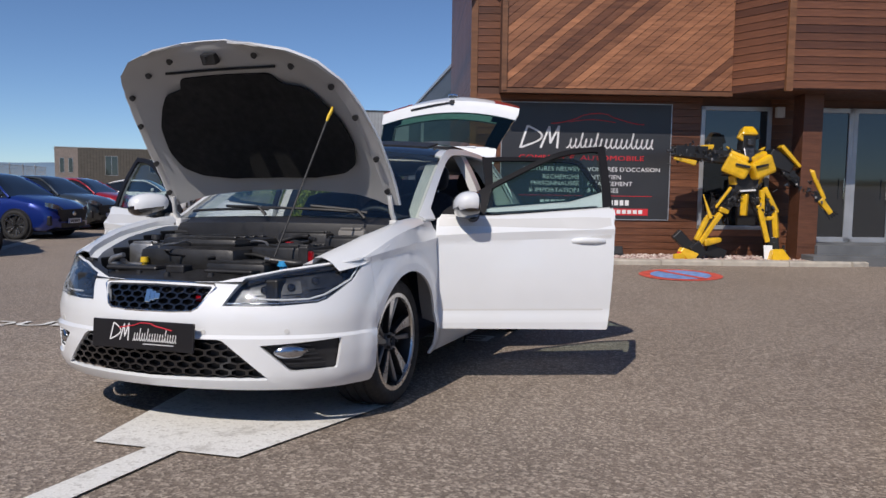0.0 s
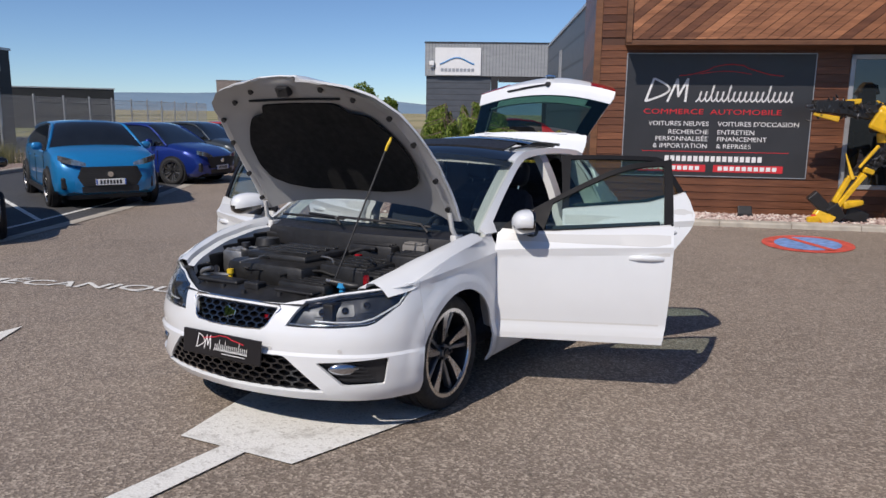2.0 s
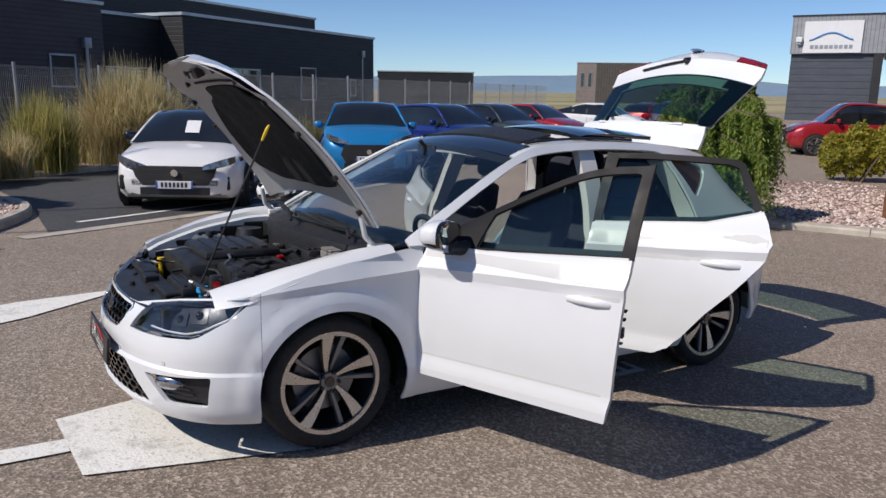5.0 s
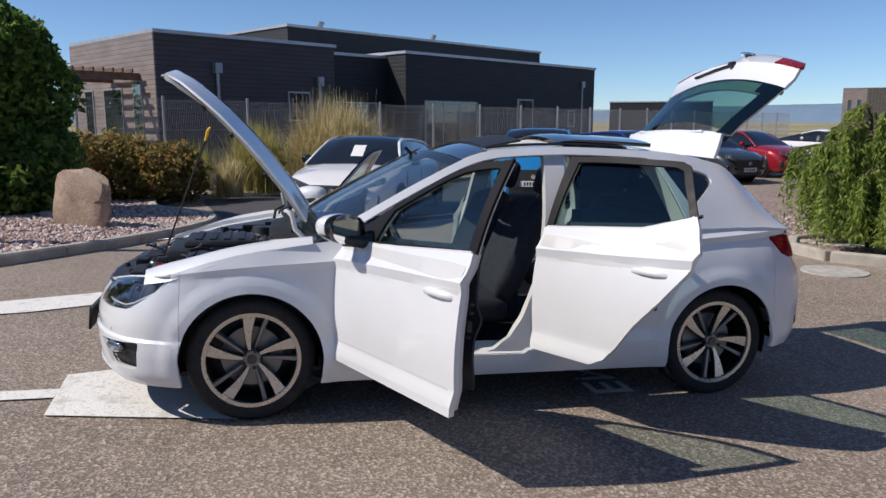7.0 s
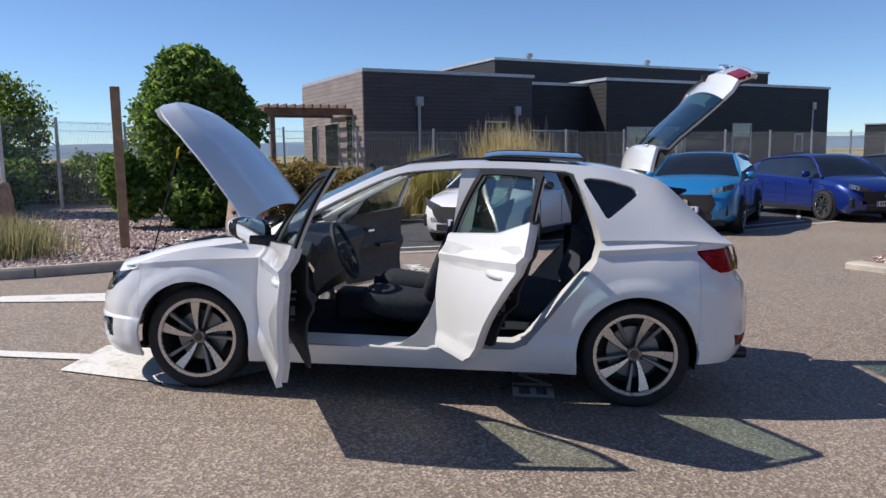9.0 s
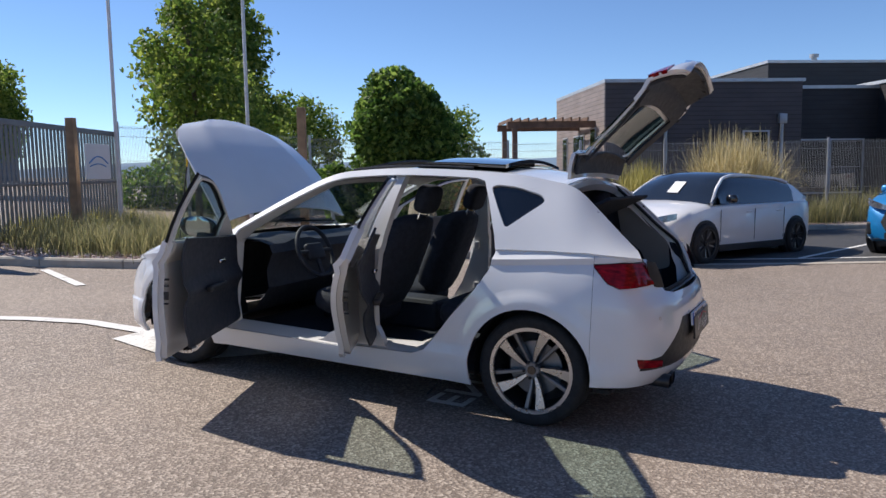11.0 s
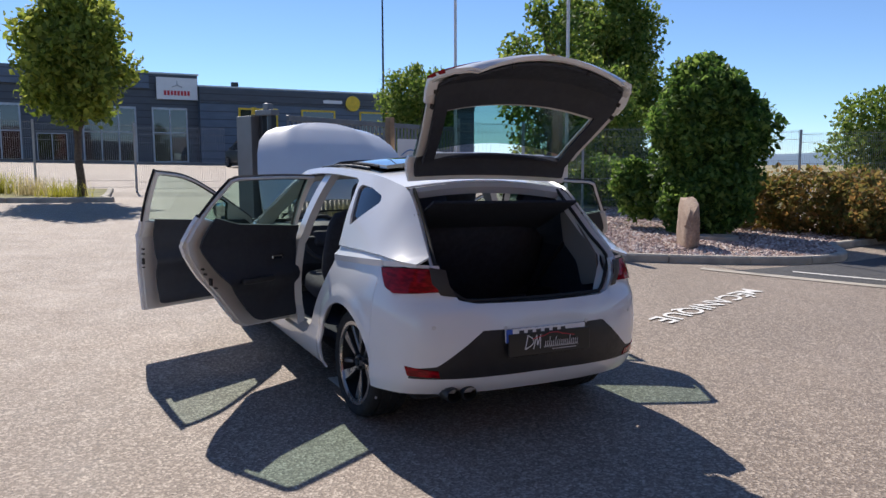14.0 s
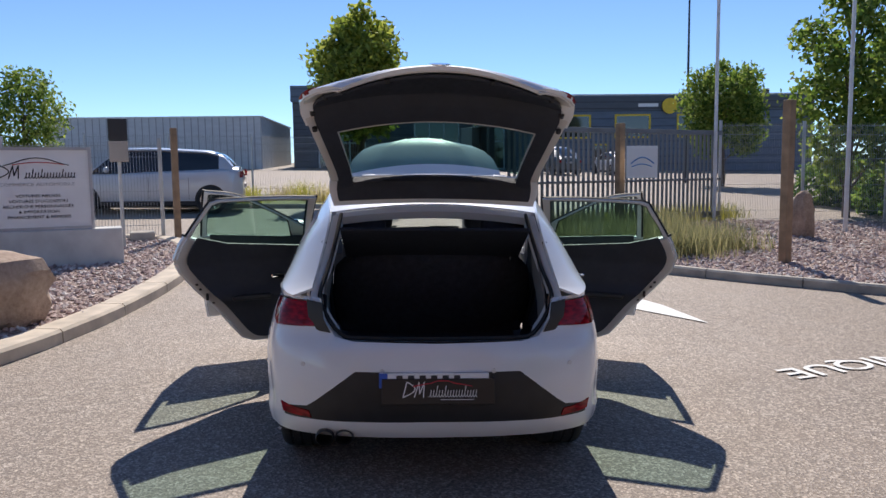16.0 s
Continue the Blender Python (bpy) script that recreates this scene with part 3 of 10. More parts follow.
def make_showroom():
    w = wall_root("wall_showroom", "timber-clad showroom wall of reddish cedar boards")
    bm = bmesh.new()
    box(bm, (-0.55, 0.0, -0.3), (12.0, 0.2, 3.2))
    box(bm, (-0.55, 0.2, -0.3), (-0.35, 9.0, 7.5))
    box(bm, (-0.55, 0.0, 3.2), (12, 0.2, 7.5))
    box(bm, (-0.55, 0.2, 7.2), (12, 9, 7.4))
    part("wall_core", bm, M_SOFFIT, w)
    T = Matrix.Translation
    boards(w, T((-0.5, -0.002, 0)), 4.38, 0.05, 3.12, 0.135, M_CEDAR)
    boards(w, T((5.22, -0.002, 0)), 0.6, 0.05, 3.12, 0.135, M_CEDAR)
    boards(w, T((3.88, -0.002, 0)), 1.34, 0.05, 0.6, 0.135, M_CEDAR)
    boards(w, T((-0.5, -0.002, 3.25)), 0.45, 0.0, 4.2, 0.135, M_CEDAR)
    boards(w, T((-0.552, 9.0, 0)) @ pose(0, 0, 0, 0, 0, -90), 8.98, 0.05, 7.4, 0.135, M_CEDAR)
    # trims and posts
    for x0, y0, z0, x1, y1, z1 in ((-0.60, -0.035, 0, -0.47, 0.02, 7.4), (-0.08, -0.66, 3.1, 0.02, -0.60, 7.4)):
        bm = bmesh.new()
        box(bm, (x0, y0, z0), (x1, y1, z1), None, 0.006)
        part("corner_trim", bm, M_CEDARTRIM, w)
    # overhanging upper storey with slanting boards
    up = wall_root("wall_upper", "overhanging upper storey with slanting cedar boards")
    bm = bmesh.new()
    box(bm, (-0.05, -0.60, 3.12), (4.2, 0.0, 7.4))
    prism(bm, [(4.2, -0.60), (4.8, -1.5), (12, -1.5), (12, 0.0), (4.2, 0.0)], 3.1, 7.4)
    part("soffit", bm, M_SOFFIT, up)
    x0, x1, z0, z1 = -0.03, 4.18, 3.16, 7.4
    step = 0.125
    c = x0 - z1
    k = 0
    cdir = math.radians(40)
    ta = math.tan(cdir)
    off = z0 - ta * x1
    dz = step / math.cos(cdir)
    while off < z1 - ta * x0:
        poly = clip_poly([(x0 - 1, ta * (x0 - 1) + off), (x1 + 1, ta * (x1 + 1) + off), (x1 + 1, ta * (x1 + 1) + off + dz - 0.012), (x0 - 1, ta * (x0 - 1) + off + dz - 0.012)], x0, x1, z0, z1)
        if len(poly) >= 3:
            bm = bmesh.new()
            prism(bm, poly, 0.0, 0.02, 0, pose(0, -0.602, 0, 90, 0, 0))
            part("board", bm, M_CEDARLIGHT, up)
        off += dz
    boards(up, T((4.8, -1.502, 3.12)), 7.2, 0, 4.28, 0.135, M_CEDAR)
    a = math.degrees(math.atan2(-0.9, 0.6))
    boards(up, T((4.2, -0.604, 3.12)) @ pose(0, 0, 0, 0, 0, a), 1.08, 0, 4.28, 0.135, M_CEDAR)
    bm = bmesh.new()
    box(bm, (4.74, -1.56, 3.06), (4.86, -1.48, 7.4), None, 0.006)
    part("corner_trim", bm, M_CEDARTRIM, up)
    bm = bmesh.new()
    box(bm, (-0.08, -0.64, 3.06), (4.2, -0.56, 3.14), None, 0.006)
    part("edge_trim", bm, M_CEDARTRIM, up)
    # window behind the statue
    win = thing("window_showroom", SHOW, "grey-framed dark shop window", "window", kind="structure")
    bm = bmesh.new()
    for lo, hi in (((3.86, -0.05, 0.58), (3.94, 0.0, 2.95)), ((5.16, -0.05, 0.58), (5.24, 0.0, 2.95)), ((3.86, -0.05, 2.87), (5.24, 0.0, 2.95)), ((3.86, -0.05, 0.58), (5.24, 0.0, 0.66))):
        box(bm, lo, hi, None, 0.006)
    part("window_frame", bm, M_FRAMEGREY, win)
    bm = bmesh.new()
    box(bm, (3.94, -0.02, 0.66), (5.16, -0.004, 2.87))
    part("pane", bm, M_WINDOW, win)
    # porch post, glazed door and steps
    bm = bmesh.new()
    box(bm, (5.42, -0.9, 0.0), (5.78, -0.5, 3.12), None, 0.01)
    part("porch_post", bm, M_CEDAR, w, "cedar-clad porch post")
    door = thing("door_showroom", SHOW, "glazed entrance doors in grey aluminium frames", "door", kind="structure")
    for k in range(4):
        xa = 6.0 + 0.85 * k
        bm = bmesh.new()
        for lo, hi in (((xa, -0.06, 0.36), (xa + 0.09, 0.0, 2.95)), ((xa + 0.76, -0.06, 0.36), (xa + 0.85, 0.0, 2.95)), ((xa, -0.06, 2.86), (xa + 0.85, 0.0, 2.95)), ((xa, -0.06, 0.36), (xa + 0.85, 0.0, 0.46))):
            box(bm, lo, hi, None, 0.006)
        leaf = part("door_frame", bm, M_FRAMEGREY, door)
        bm = bmesh.new()
        box(bm, (xa + 0.09, -0.03, 0.46), (xa + 0.76, -0.01, 2.86))
        part("pane", bm, M_WINDOW, leaf)
        bm = bmesh.new()
        tube(bm, [(xa + 0.68, -0.12, 1.2), (xa + 0.68, -0.12, 1.6)], 0.012, 8)
        part("handle", bm, M_CHROME, leaf)
    for k, (y, z) in enumerate(((-1.35, 0.19), (-1.0, 0.36))):
        bm = bmesh.new()
        box(bm, (5.5 + 0.25 * k, y, -0.2), (12, 0.0, z), None, 0.01)
        ob = link_mesh("doorstep", bm, plain("grey_step_tiles", (0.13, 0.135, 0.14), 0.5, vary=0.2, scale=2.0))
        ob.matrix_basis = SHOW
        tagged(ob, "grey tiled doorstep before the entrance", "step", kind="structure")
    # wall lamp, alarm box and cameras
    for x, z, lab in ((5.3, 2.75, "small white alarm box on the wall"),):
        bm = bmesh.new()
        box(bm, (x, -0.12, z), (x + 0.16, -0.02, z + 0.2), None, 0.015)
        ob = link_mesh("alarm_box", bm, M_INKPALE)
        ob.matrix_basis = SHOW
        tagged(ob, lab, "alarm")
    for x, z, sgn in ((-0.62, 5.05, -1), (-0.1, 5.2, 1)):
        root = thing("security_camera", SHOW @ Matrix.Translation((x, -0.08, z)), "white bullet security camera on the wall", "camera")
        bm = bmesh.new()
        tube(bm, [(-0.02, 0.05, 0.05), (0, -0.08, 0.02)], 0.02, 8)
        part("bracket", bm, M_INKPALE, root)
        bm = bmesh.new()
        tube(bm, [(-0.14, -0.22, -0.03), (0.10, -0.02, 0.03)], 0.045, 12)
        part("housing", bm, M_INKPALE, root, smooth=50)


def clip_poly(poly, x0, x1, z0, z1):
    for axis, lim, sign in ((0, x0, 1), (0, x1, -1), (1, z0, 1), (1, z1, -1)):
        out = []
        for i in range(len(poly)):
            a, b = poly[i - 1], poly[i]
            da, db = (a[axis] - lim) * sign, (b[axis] - lim) * sign
            if da >= 0:
                out.append(a)
            if (da >= 0) != (db >= 0):
                t = da / (da - db)
                out.append((a[0] + (b[0] - a[0]) * t, a[1] + (b[1] - a[1]) * t))
        poly = out
        if len(poly) < 3:
            return []
    return poly


M_INKPALE = plain("white_enamel", (0.75, 0.75, 0.74), 0.4, vary=0.05)
make_showroom()
M_INKBLUE_B = plain('mid_blue_print', (0.05, 0.25, 0.55), 0.5)

# showroom bed with kerb
SB = [(-5.0, -2.2), (-2.0, -1.5), (0.0, -1.3), (3.5, -1.3), (6.1, -1.35), (6.4, -1.1), (6.4, -0.9)]
_sb = [tuple((SHOW @ Vector((x, y, 0))).xy) for x, y in SB]
kerb(_sb, "kerb_showroom", "low pale concrete kerb before the showroom", 0.09, 0.3)
gravel_bed(_sb + [tuple((SHOW @ Vector((x, y, 0))).xy) for x, y in ((5.9, -0.1), (-0.5, -0.1), (-0.5, 5.0), (-9.0, 5.0))], "pale pink gravel strip before the showroom", 6000, (-9.0, 0.0, 7.0), 13, 0.06)

# ---- the dealer's sign board on the wall ----
def wall_text(text, size, x, z, mat, parent, align="LEFT", shear=0.0, squeeze=1.0, y=-0.055):
    cu = bpy.data.curves.new("lettering", "FONT")
    cu.body, cu.size, cu.shear, cu.align_x, cu.resolution_u = text, size, shear, align, 3
    cu.extrude = 0.001
    tmp = new("tmp_text", cu)
    me = bpy.data.meshes.new_from_object(tmp.evaluated_get(bpy.context.evaluated_depsgraph_get()))
    bpy.data.objects.remove(tmp)
    me.materials.clear()
    me.materials.append(mat)
    me.transform(Matrix.Diagonal((squeeze, 1, 1, 1)))
    ob = new("lettering", me)
    ob.parent = parent
    ob.matrix_local = Matrix.Translation((x, y, z)) @ pose(0, 0, 0, 90, 0, 0)
    return ob


def bars(parent, x, z, w, h, n, mat, y=-0.055):
    """Plain bars in place of writing."""
    for k in range(n):
        bm = bmesh.new()
        box(bm, (x + w * k / n, y - 0.001, z), (x + w * (k + 0.72) / n, y + 0.001, z + h))
        part("bar", bm, mat, parent)


def script_strokes(bm, tall, low, length):
    """A plain pen line: a few tall slanted strokes, then a low rounded scribble; x along, z up, y out."""
    w = length * 0.0048
    bow = [(0.012 + 0.125 * math.sin(math.pi * k / 14) + 0.05 * (1 - k / 14), 1.0 - k / 14) for k in range(15)]
    tips = [(0.155, 0.0), (0.215, 0.98), (0.225, 0.22), (0.285, 1.0), (0.275, 0.0)]
    low_line = []
    for k in range(171):
        u = k / 10
        swing = 1.5 if int(u) in (2, 5, 12) else 0.92
        h = swing * (0.5 - 0.5 * math.cos(2 * math.pi * u))
        low_line.append(((0.345 + 0.0375 * u + 0.010 * math.sin(2 * math.pi * u) + 0.016 * h) * length, h * low))
    lines = (([(0.055 * length, tall), (0.005 * length, 0.0)], w * 1.6), ([(x * length, h * tall) for x, h in bow], w * 1.5), ([(x * length, h * tall) for x, h in tips], w * 1.6), (low_line, w))
    for line, half in lines:
        for a, b in zip(line, line[1:]):
            a, b = Vector(a), Vector(b)
            d = (b - a).normalized()
            n = Vector((-d.y, d.x)) * half
            e = d * half * 0.6
            bm.faces.new([bm.verts.new((p.x, 0.0, p.y)) for p in (a - e + n, a - e - n, b + e - n, b + e + n)])


def make_board():
    m = SHOW @ Matrix.Translation((0, 0, 0.74))
    root = thing("sign_board", m, "large dark grey dealer sign board on the cedar wall", "sign")
    bm = bmesh.new()
    box(bm, (0, -0.045, 0), (3.29, -0.022, 2.23), None, 0.004)
    part("panel", bm, M_PANELDARK, root)
    bm = bmesh.new()
    for lo, hi in (((0, -0.05, 0), (3.29, -0.02, 0.015)), ((0, -0.05, 2.215), (3.29, -0.02, 2.23)), ((0, -0.05, 0), (0.015, -0.02, 2.23)), ((3.275, -0.05, 0), (3.29, -0.02, 2.23))):
        box(bm, lo, hi)
    part("frame", bm, M_FRAMEGREY, root)
    t = lambda *a, **k: wall_text(*a, **k)
    logo = bmesh.new()
    script_strokes(logo, 0.40, 0.19, 2.62)
    for v in logo.verts:
        v.co = Vector((0.36 + v.co.x, -0.054 - v.co.y, 1.37 + v.co.z))
    part("logo", logo, M_PRINT, root, "white slanted logo strokes")
    t("COMMERCE  AUTOMOBILE", 0.13, 0.34, 1.14, M_PRINTRED, root, squeeze=1.54)
    for s, z in (("VOITURES NEUVES", 0.93), ("RECHERCHE", 0.78), ("PERSONNALISÉE", 0.655), ("& IMPORTATION", 0.525)):
        t(s, 0.115, 1.52 / 1.12 + 0.17, z, M_PRINT, root, align="RIGHT", squeeze=1.12)
    for s, z in (("VOITURES D'OCCASION", 0.93), ("ENTRETIEN", 0.78), ("FINANCEMENT", 0.655), ("& REPRISES", 0.525)):
        t(s, 0.115, 1.68, z, M_PRINT, root, squeeze=1.12)
    bm = bmesh.new()
    box(bm, (0.36, -0.052, 0.455), (2.95, -0.05, 0.465))
    part("red_rule", bm, M_PRINTRED, root)
    bars(root, 0.78, 0.28, 1.75, 0.10, 17, M_PRINT)
    for x in (0.30, 1.66):
        bm = bmesh.new()
        box(bm, (x, -0.052, 0.09), (x + 1.22, -0.048, 0.22))
        part("red_band", bm, M_PRINTRED, root)
        bars(root, x + 0.08, 0.12, 1.06, 0.075, 10, M_PRINT, -0.055)
    bm = bmesh.new()
    tube(bm, [(0.95 + 0.1 * k, -0.05, 1.83 + 0.17 * math.sin(k / 18 * math.pi) ** 2 + (0.03 if 5 < k < 12 else 0)) for k in range(19)], 0.008, 5)
    tube(bm, [(1.3 + 0.1 * k, -0.05, 1.86 + 0.05 * math.sin(k / 9 * math.pi)) for k in range(10)], 0.007, 5)
    part("car_outline", bm, M_PRINTRED, root)


M_PRINT = plain("sign_white", (0.78, 0.78, 0.78), 0.45, vary=0.03)
M_PRINTRED = plain("sign_red", (0.60, 0.03, 0.04), 0.45, vary=0.06)
make_board()


def make_robot():
    """A yellow and black robot statue of welded plates, as one plain shape."""
    bm = bmesh.new()
    rng = random.Random(17)

    def limb(a, b, w, d, mat, taper=0.75, bev=0.02):
        a, b = Vector(a), Vector(b)
        q = (b - a).to_track_quat("Z", "Y").to_matrix().to_4x4()
        L = (b - a).length
        vs = box(bm, (-w / 2, -d / 2, 0), (w / 2, d / 2, L), None, bev, mat)
        for v in vs:
            k = 1 - (1 - taper) * v.co.z / L
            v.co.x *= k
            v.co.y *= k
        bmesh.ops.transform(bm, matrix=Matrix.Translation(a) @ q, verts=[v for v in vs if v.is_valid])

    Y, K, G = 0, 1, 2

    def links(a, b, spread, n, mats=(K, G, G, K), size=0.06):
        """A tangle of welded links round a line."""
        a, b = Vector(a), Vector(b)
        for _ in range(n):
            p = a.lerp(b, rng.random()) + Vector((rng.gauss(0, spread), rng.gauss(-0.02, spread * 0.8), rng.gauss(0, spread)))
            d = Vector((rng.gauss(0, 1), rng.gauss(0, 0.5), rng.gauss(0, 1))).normalized() * rng.uniform(0.6, 1.6) * size
            limb(p, p + d, rng.uniform(0.3, 0.7) * size, rng.uniform(0.3, 0.7) * size, rng.choice(mats), 0.85, 0.004)

    # waist, chest lobes with dark slits, collar and head
    limb((0, 0.02, 1.22), (0, 0.02, 1.60), 0.44, 0.32, K, 1.1)
    limb((0, 0.06, 1.55), (0, 0.08, 2.02), 0.70, 0.34, K, 0.9)
    for s in (-1, 1):
        limb((s * 0.03, -0.24, 1.60), (s * 0.42, -0.10, 1.80), 0.22, 0.30, Y, 1.25, 0.05)
        limb((s * 0.05, -0.20, 1.76), (s * 0.36, -0.08, 1.90), 0.14, 0.26, Y, 1.0, 0.04)
        limb((s * 0.06, -0.365, 1.70), (s * 0.30, -0.30, 1.755), 0.05, 0.05, K, 0.7, 0.008)
        limb((s * 0.10, -0.02, 1.90), (s * 0.36, 0.0, 2.08), 0.12, 0.08, Y, 0.35)
        limb((s * 0.20, -0.06, 1.40), (s * 0.26, -0.10, 1.56), 0.16, 0.14, Y, 0.8)
    limb((0, -0.18, 1.80), (0, -0.08, 2.05), 0.18, 0.12, G, 1.2)
    limb((0, -0.02, 2.02), (0, -0.04, 2.32), 0.26, 0.26, K, 0.9)
    limb((0, -0.17, 2.10), (0, -0.18, 2.22), 0.12, 0.08, G, 0.8)
    limb((0, -0.06, 2.26), (0, -0.02, 2.44), 0.34, 0.30, Y, 0.55, 0.05)
    limb((-0.16, -0.10, 2.20), (-0.06, -0.10, 2.36), 0.10, 0.14, Y, 0.8)
    limb((0.17, -0.06, 2.22), (0.12, -0.06, 2.40), 0.06, 0.14, K, 0.8)
    limb((-0.17, -0.22, 1.27), (0.11, -0.22, 1.29), 0.09, 0.03, 3, 1.0, 0.004)
    limb((-0.06, -0.18, 0.82), (-0.04, -0.16, 1.22), 0.11, 0.10, Y, 1.15)
    # outstretched cannon arm
    limb((-0.40, 0, 1.88), (-0.85, -0.10, 1.92), 0.24, 0.24, K, 0.85)
    limb((-0.80, -0.10, 1.95), (-1.42, -0.22, 1.98), 0.24, 0.24, K, 0.8)
    limb((-1.30, -0.2, 2.0), (-1.55, -0.24, 1.97), 0.07, 0.07, G)
    limb((-1.30, -0.26, 1.93), (-1.50, -0.3, 1.91), 0.05, 0.05, G)
    limb((-0.66, -0.14, 2.06), (-0.90, -0.16, 2.05), 0.10, 0.10, Y, 0.8)
    limb((-1.00, -0.22, 1.76), (-1.42, -0.26, 1.85), 0.08, 0.10, Y, 0.5)
    links((-0.42, -0.06, 1.88), (-1.40, -0.24, 1.97), 0.075, 120)
    # lowered arm with its shoulder plate
    limb((0.42, 0.06, 1.92), (0.86, 0.0, 1.72), 0.38, 0.30, K, 0.85)
    limb((0.58, -0.14, 2.10), (0.94, -0.16, 1.72), 0.20, 0.08, Y, 0.75)
    limb((0.72, -0.04, 1.66), (1.36, -0.12, 1.12), 0.17, 0.17, K, 0.85)
    links((0.74, -0.06, 1.64), (1.36, -0.14, 1.12), 0.06, 110)
    limb((0.96, -0.12, 1.76), (1.22, -0.16, 1.62), 0.07, 0.08, Y, 0.9)
    limb((1.18, -0.16, 1.66), (1.26, -0.18, 1.44), 0.10, 0.08, Y, 0.8)
    limb((1.24, -0.18, 1.50), (1.43, -0.18, 1.14), 0.07, 0.08, Y, 0.9)
    limb((1.36, -0.14, 1.14), (1.56, -0.18, 0.88), 0.16, 0.12, Y, 0.75)
    for k in range(4):
        limb((1.44 + 0.04 * k, -0.18, 0.95), (1.54 + 0.05 * k, -0.22, 0.77 + 0.03 * k), 0.035, 0.04, K)
    # thighs of welded links with yellow rods
    for s, kx in ((-1, -0.52), (1, 0.34)):
        limb((s * 0.14, 0.0, 1.26), (kx, -0.06, 0.86), 0.24, 0.22, K, 0.95)
        links((s * 0.16, -0.1, 1.26), (kx, -0.14, 0.88), 0.07, 70)
    limb((-0.32, -0.2, 1.34), (-0.60, -0.22, 0.96), 0.05, 0.06, Y, 0.8)
    limb((-0.52, -0.2, 0.94), (-0.36, -0.22, 0.88), 0.10, 0.10, Y, 0.8)
    # bent leg: two bars, knee plate, dark filling, calf and foot
    limb((-0.74, -0.20, 0.78), (-0.94, -0.22, 0.36), 0.08, 0.09, Y, 1.0)
    limb((-0.50, -0.20, 0.86), (-0.88, -0.22, 0.30), 0.11, 0.10, Y, 0.85)
    limb((-0.76, -0.17, 0.80), (-0.50, -0.17, 0.78), 0.05, 0.06, Y, 1.0)
    limb((-0.62, -0.10, 0.80), (-0.90, -0.12, 0.34), 0.24, 0.06, K, 0.8)
    limb((-0.66, -0.16, 0.76), (-0.80, -0.12, 1.20), 0.20, 0.07, Y, 0.25)
    limb((-0.80, -0.20, 0.32), (-0.46, -0.20, 0.38), 0.16, 0.16, Y, 0.55, 0.05)
    limb((-1.28, -0.10, 0.48), (-1.00, -0.14, 0.20), 0.22, 0.20, K, 0.9)
    limb((-1.0, -0.16, 0.30), (-0.82, -0.14, 0.06), 0.26, 0.24, K, 0.9)
    limb((-0.70, -0.05, 0.20), (-0.34, -0.05, 0.08), 0.22, 0.24, K, 0.8)
    limb((-1.02, -0.20, 0.02), (-1.24, -0.28, 0.20), 0.30, 0.26, Y, 0.35)
    limb((-1.00, -0.24, 0.06), (-1.38, -0.34, 0.04), 0.12, 0.24, Y, 0.6)
    # straight leg: frame of bars, ankle and foot
    limb((0.22, -0.16, 1.02), (0.40, -0.20, 0.34), 0.11, 0.10, Y, 0.9)
    limb((0.52, -0.16, 0.92), (0.56, -0.20, 0.42), 0.10, 0.10, Y, 0.9)
    limb((0.26, -0.18, 1.30), (0.28, -0.18, 0.86), 0.09, 0.09, Y, 0.9)
    limb((0.30, -0.18, 1.34), (0.56, -0.18, 0.88), 0.08, 0.09, Y, 0.9)
    limb((0.28, -0.18, 0.76), (0.56, -0.18, 0.80), 0.06, 0.08, Y, 0.9)
    limb((0.40, -0.10, 1.20), (0.48, -0.12, 0.40), 0.20, 0.07, K, 0.8)
    limb((0.52, -0.10, 0.44), (0.56, -0.12, 0.12), 0.22, 0.22, K, 1.0)
    links((0.50, -0.12, 0.42), (0.66, -0.12, 0.16), 0.05, 30)
    limb((0.56, -0.30, -0.06), (0.54, -0.22, 0.20), 0.44, 0.34, Y, 0.5)
    limb((0.50, -0.46, -0.06), (0.64, -0.46, -0.06), 0.06, 0.06, G)
    ob = link_mesh("robot_statue", bm, [plain("statue_yellow", (0.72, 0.42, 0.01), 0.3, vary=0.2, scale=5, coat=0.6), plain("statue_black", (0.015, 0.015, 0.016), 0.4), plain("statue_steel", (0.10, 0.10, 0.105), 0.35, 0.8, vary=0.5, scale=20), M_PRINT])
    ob.matrix_basis = SHOW @ Matrix.Translation((4.45, -0.72, 0.06))
    tagged(ob, "yellow and black welded-metal robot statue on the gravel", "statue")


make_robot()
for x, y, mat, lab in ((3.25, -1.05, M_PRINTRED, "small pink-red card at the statue's foot"), (4.85, -1.0, M_PRINT, "small white card at the statue's foot")):
    bm = bmesh.new()
    box(bm, (-0.11 if "red" in lab else -0.08, -0.006, 0), (0.11 if "red" in lab else 0.08, 0.006, 0.13 if "red" in lab else 0.26), pose(0, 0, 0, -12, 0, 0), 0.003)
    ob = link_mesh("card", bm, mat)
    ob.matrix_basis = SHOW @ Matrix.Translation((x, y, 0.09))
    tagged(ob, lab, "card")
fl = thing("floodlight", SHOW @ Matrix.Translation((2.2, -0.45, 0.07)), "small black floodlight on the gravel", "lamp")
bm = bmesh.new()
box(bm, (-0.12, -0.04, 0.03), (0.12, 0.04, 0.2), pose(0, 0, 0, -30, 0, 0), 0.012)
part("housing", bm, M_BLACK, fl)
bm = bmesh.new()
box(bm, (-0.13, -0.02, 0), (0.13, 0.02, 0.05), None, 0.005)
part("bracket", bm, M_BLACK, fl)

# ---- other buildings ----
M_CLADDARK = None


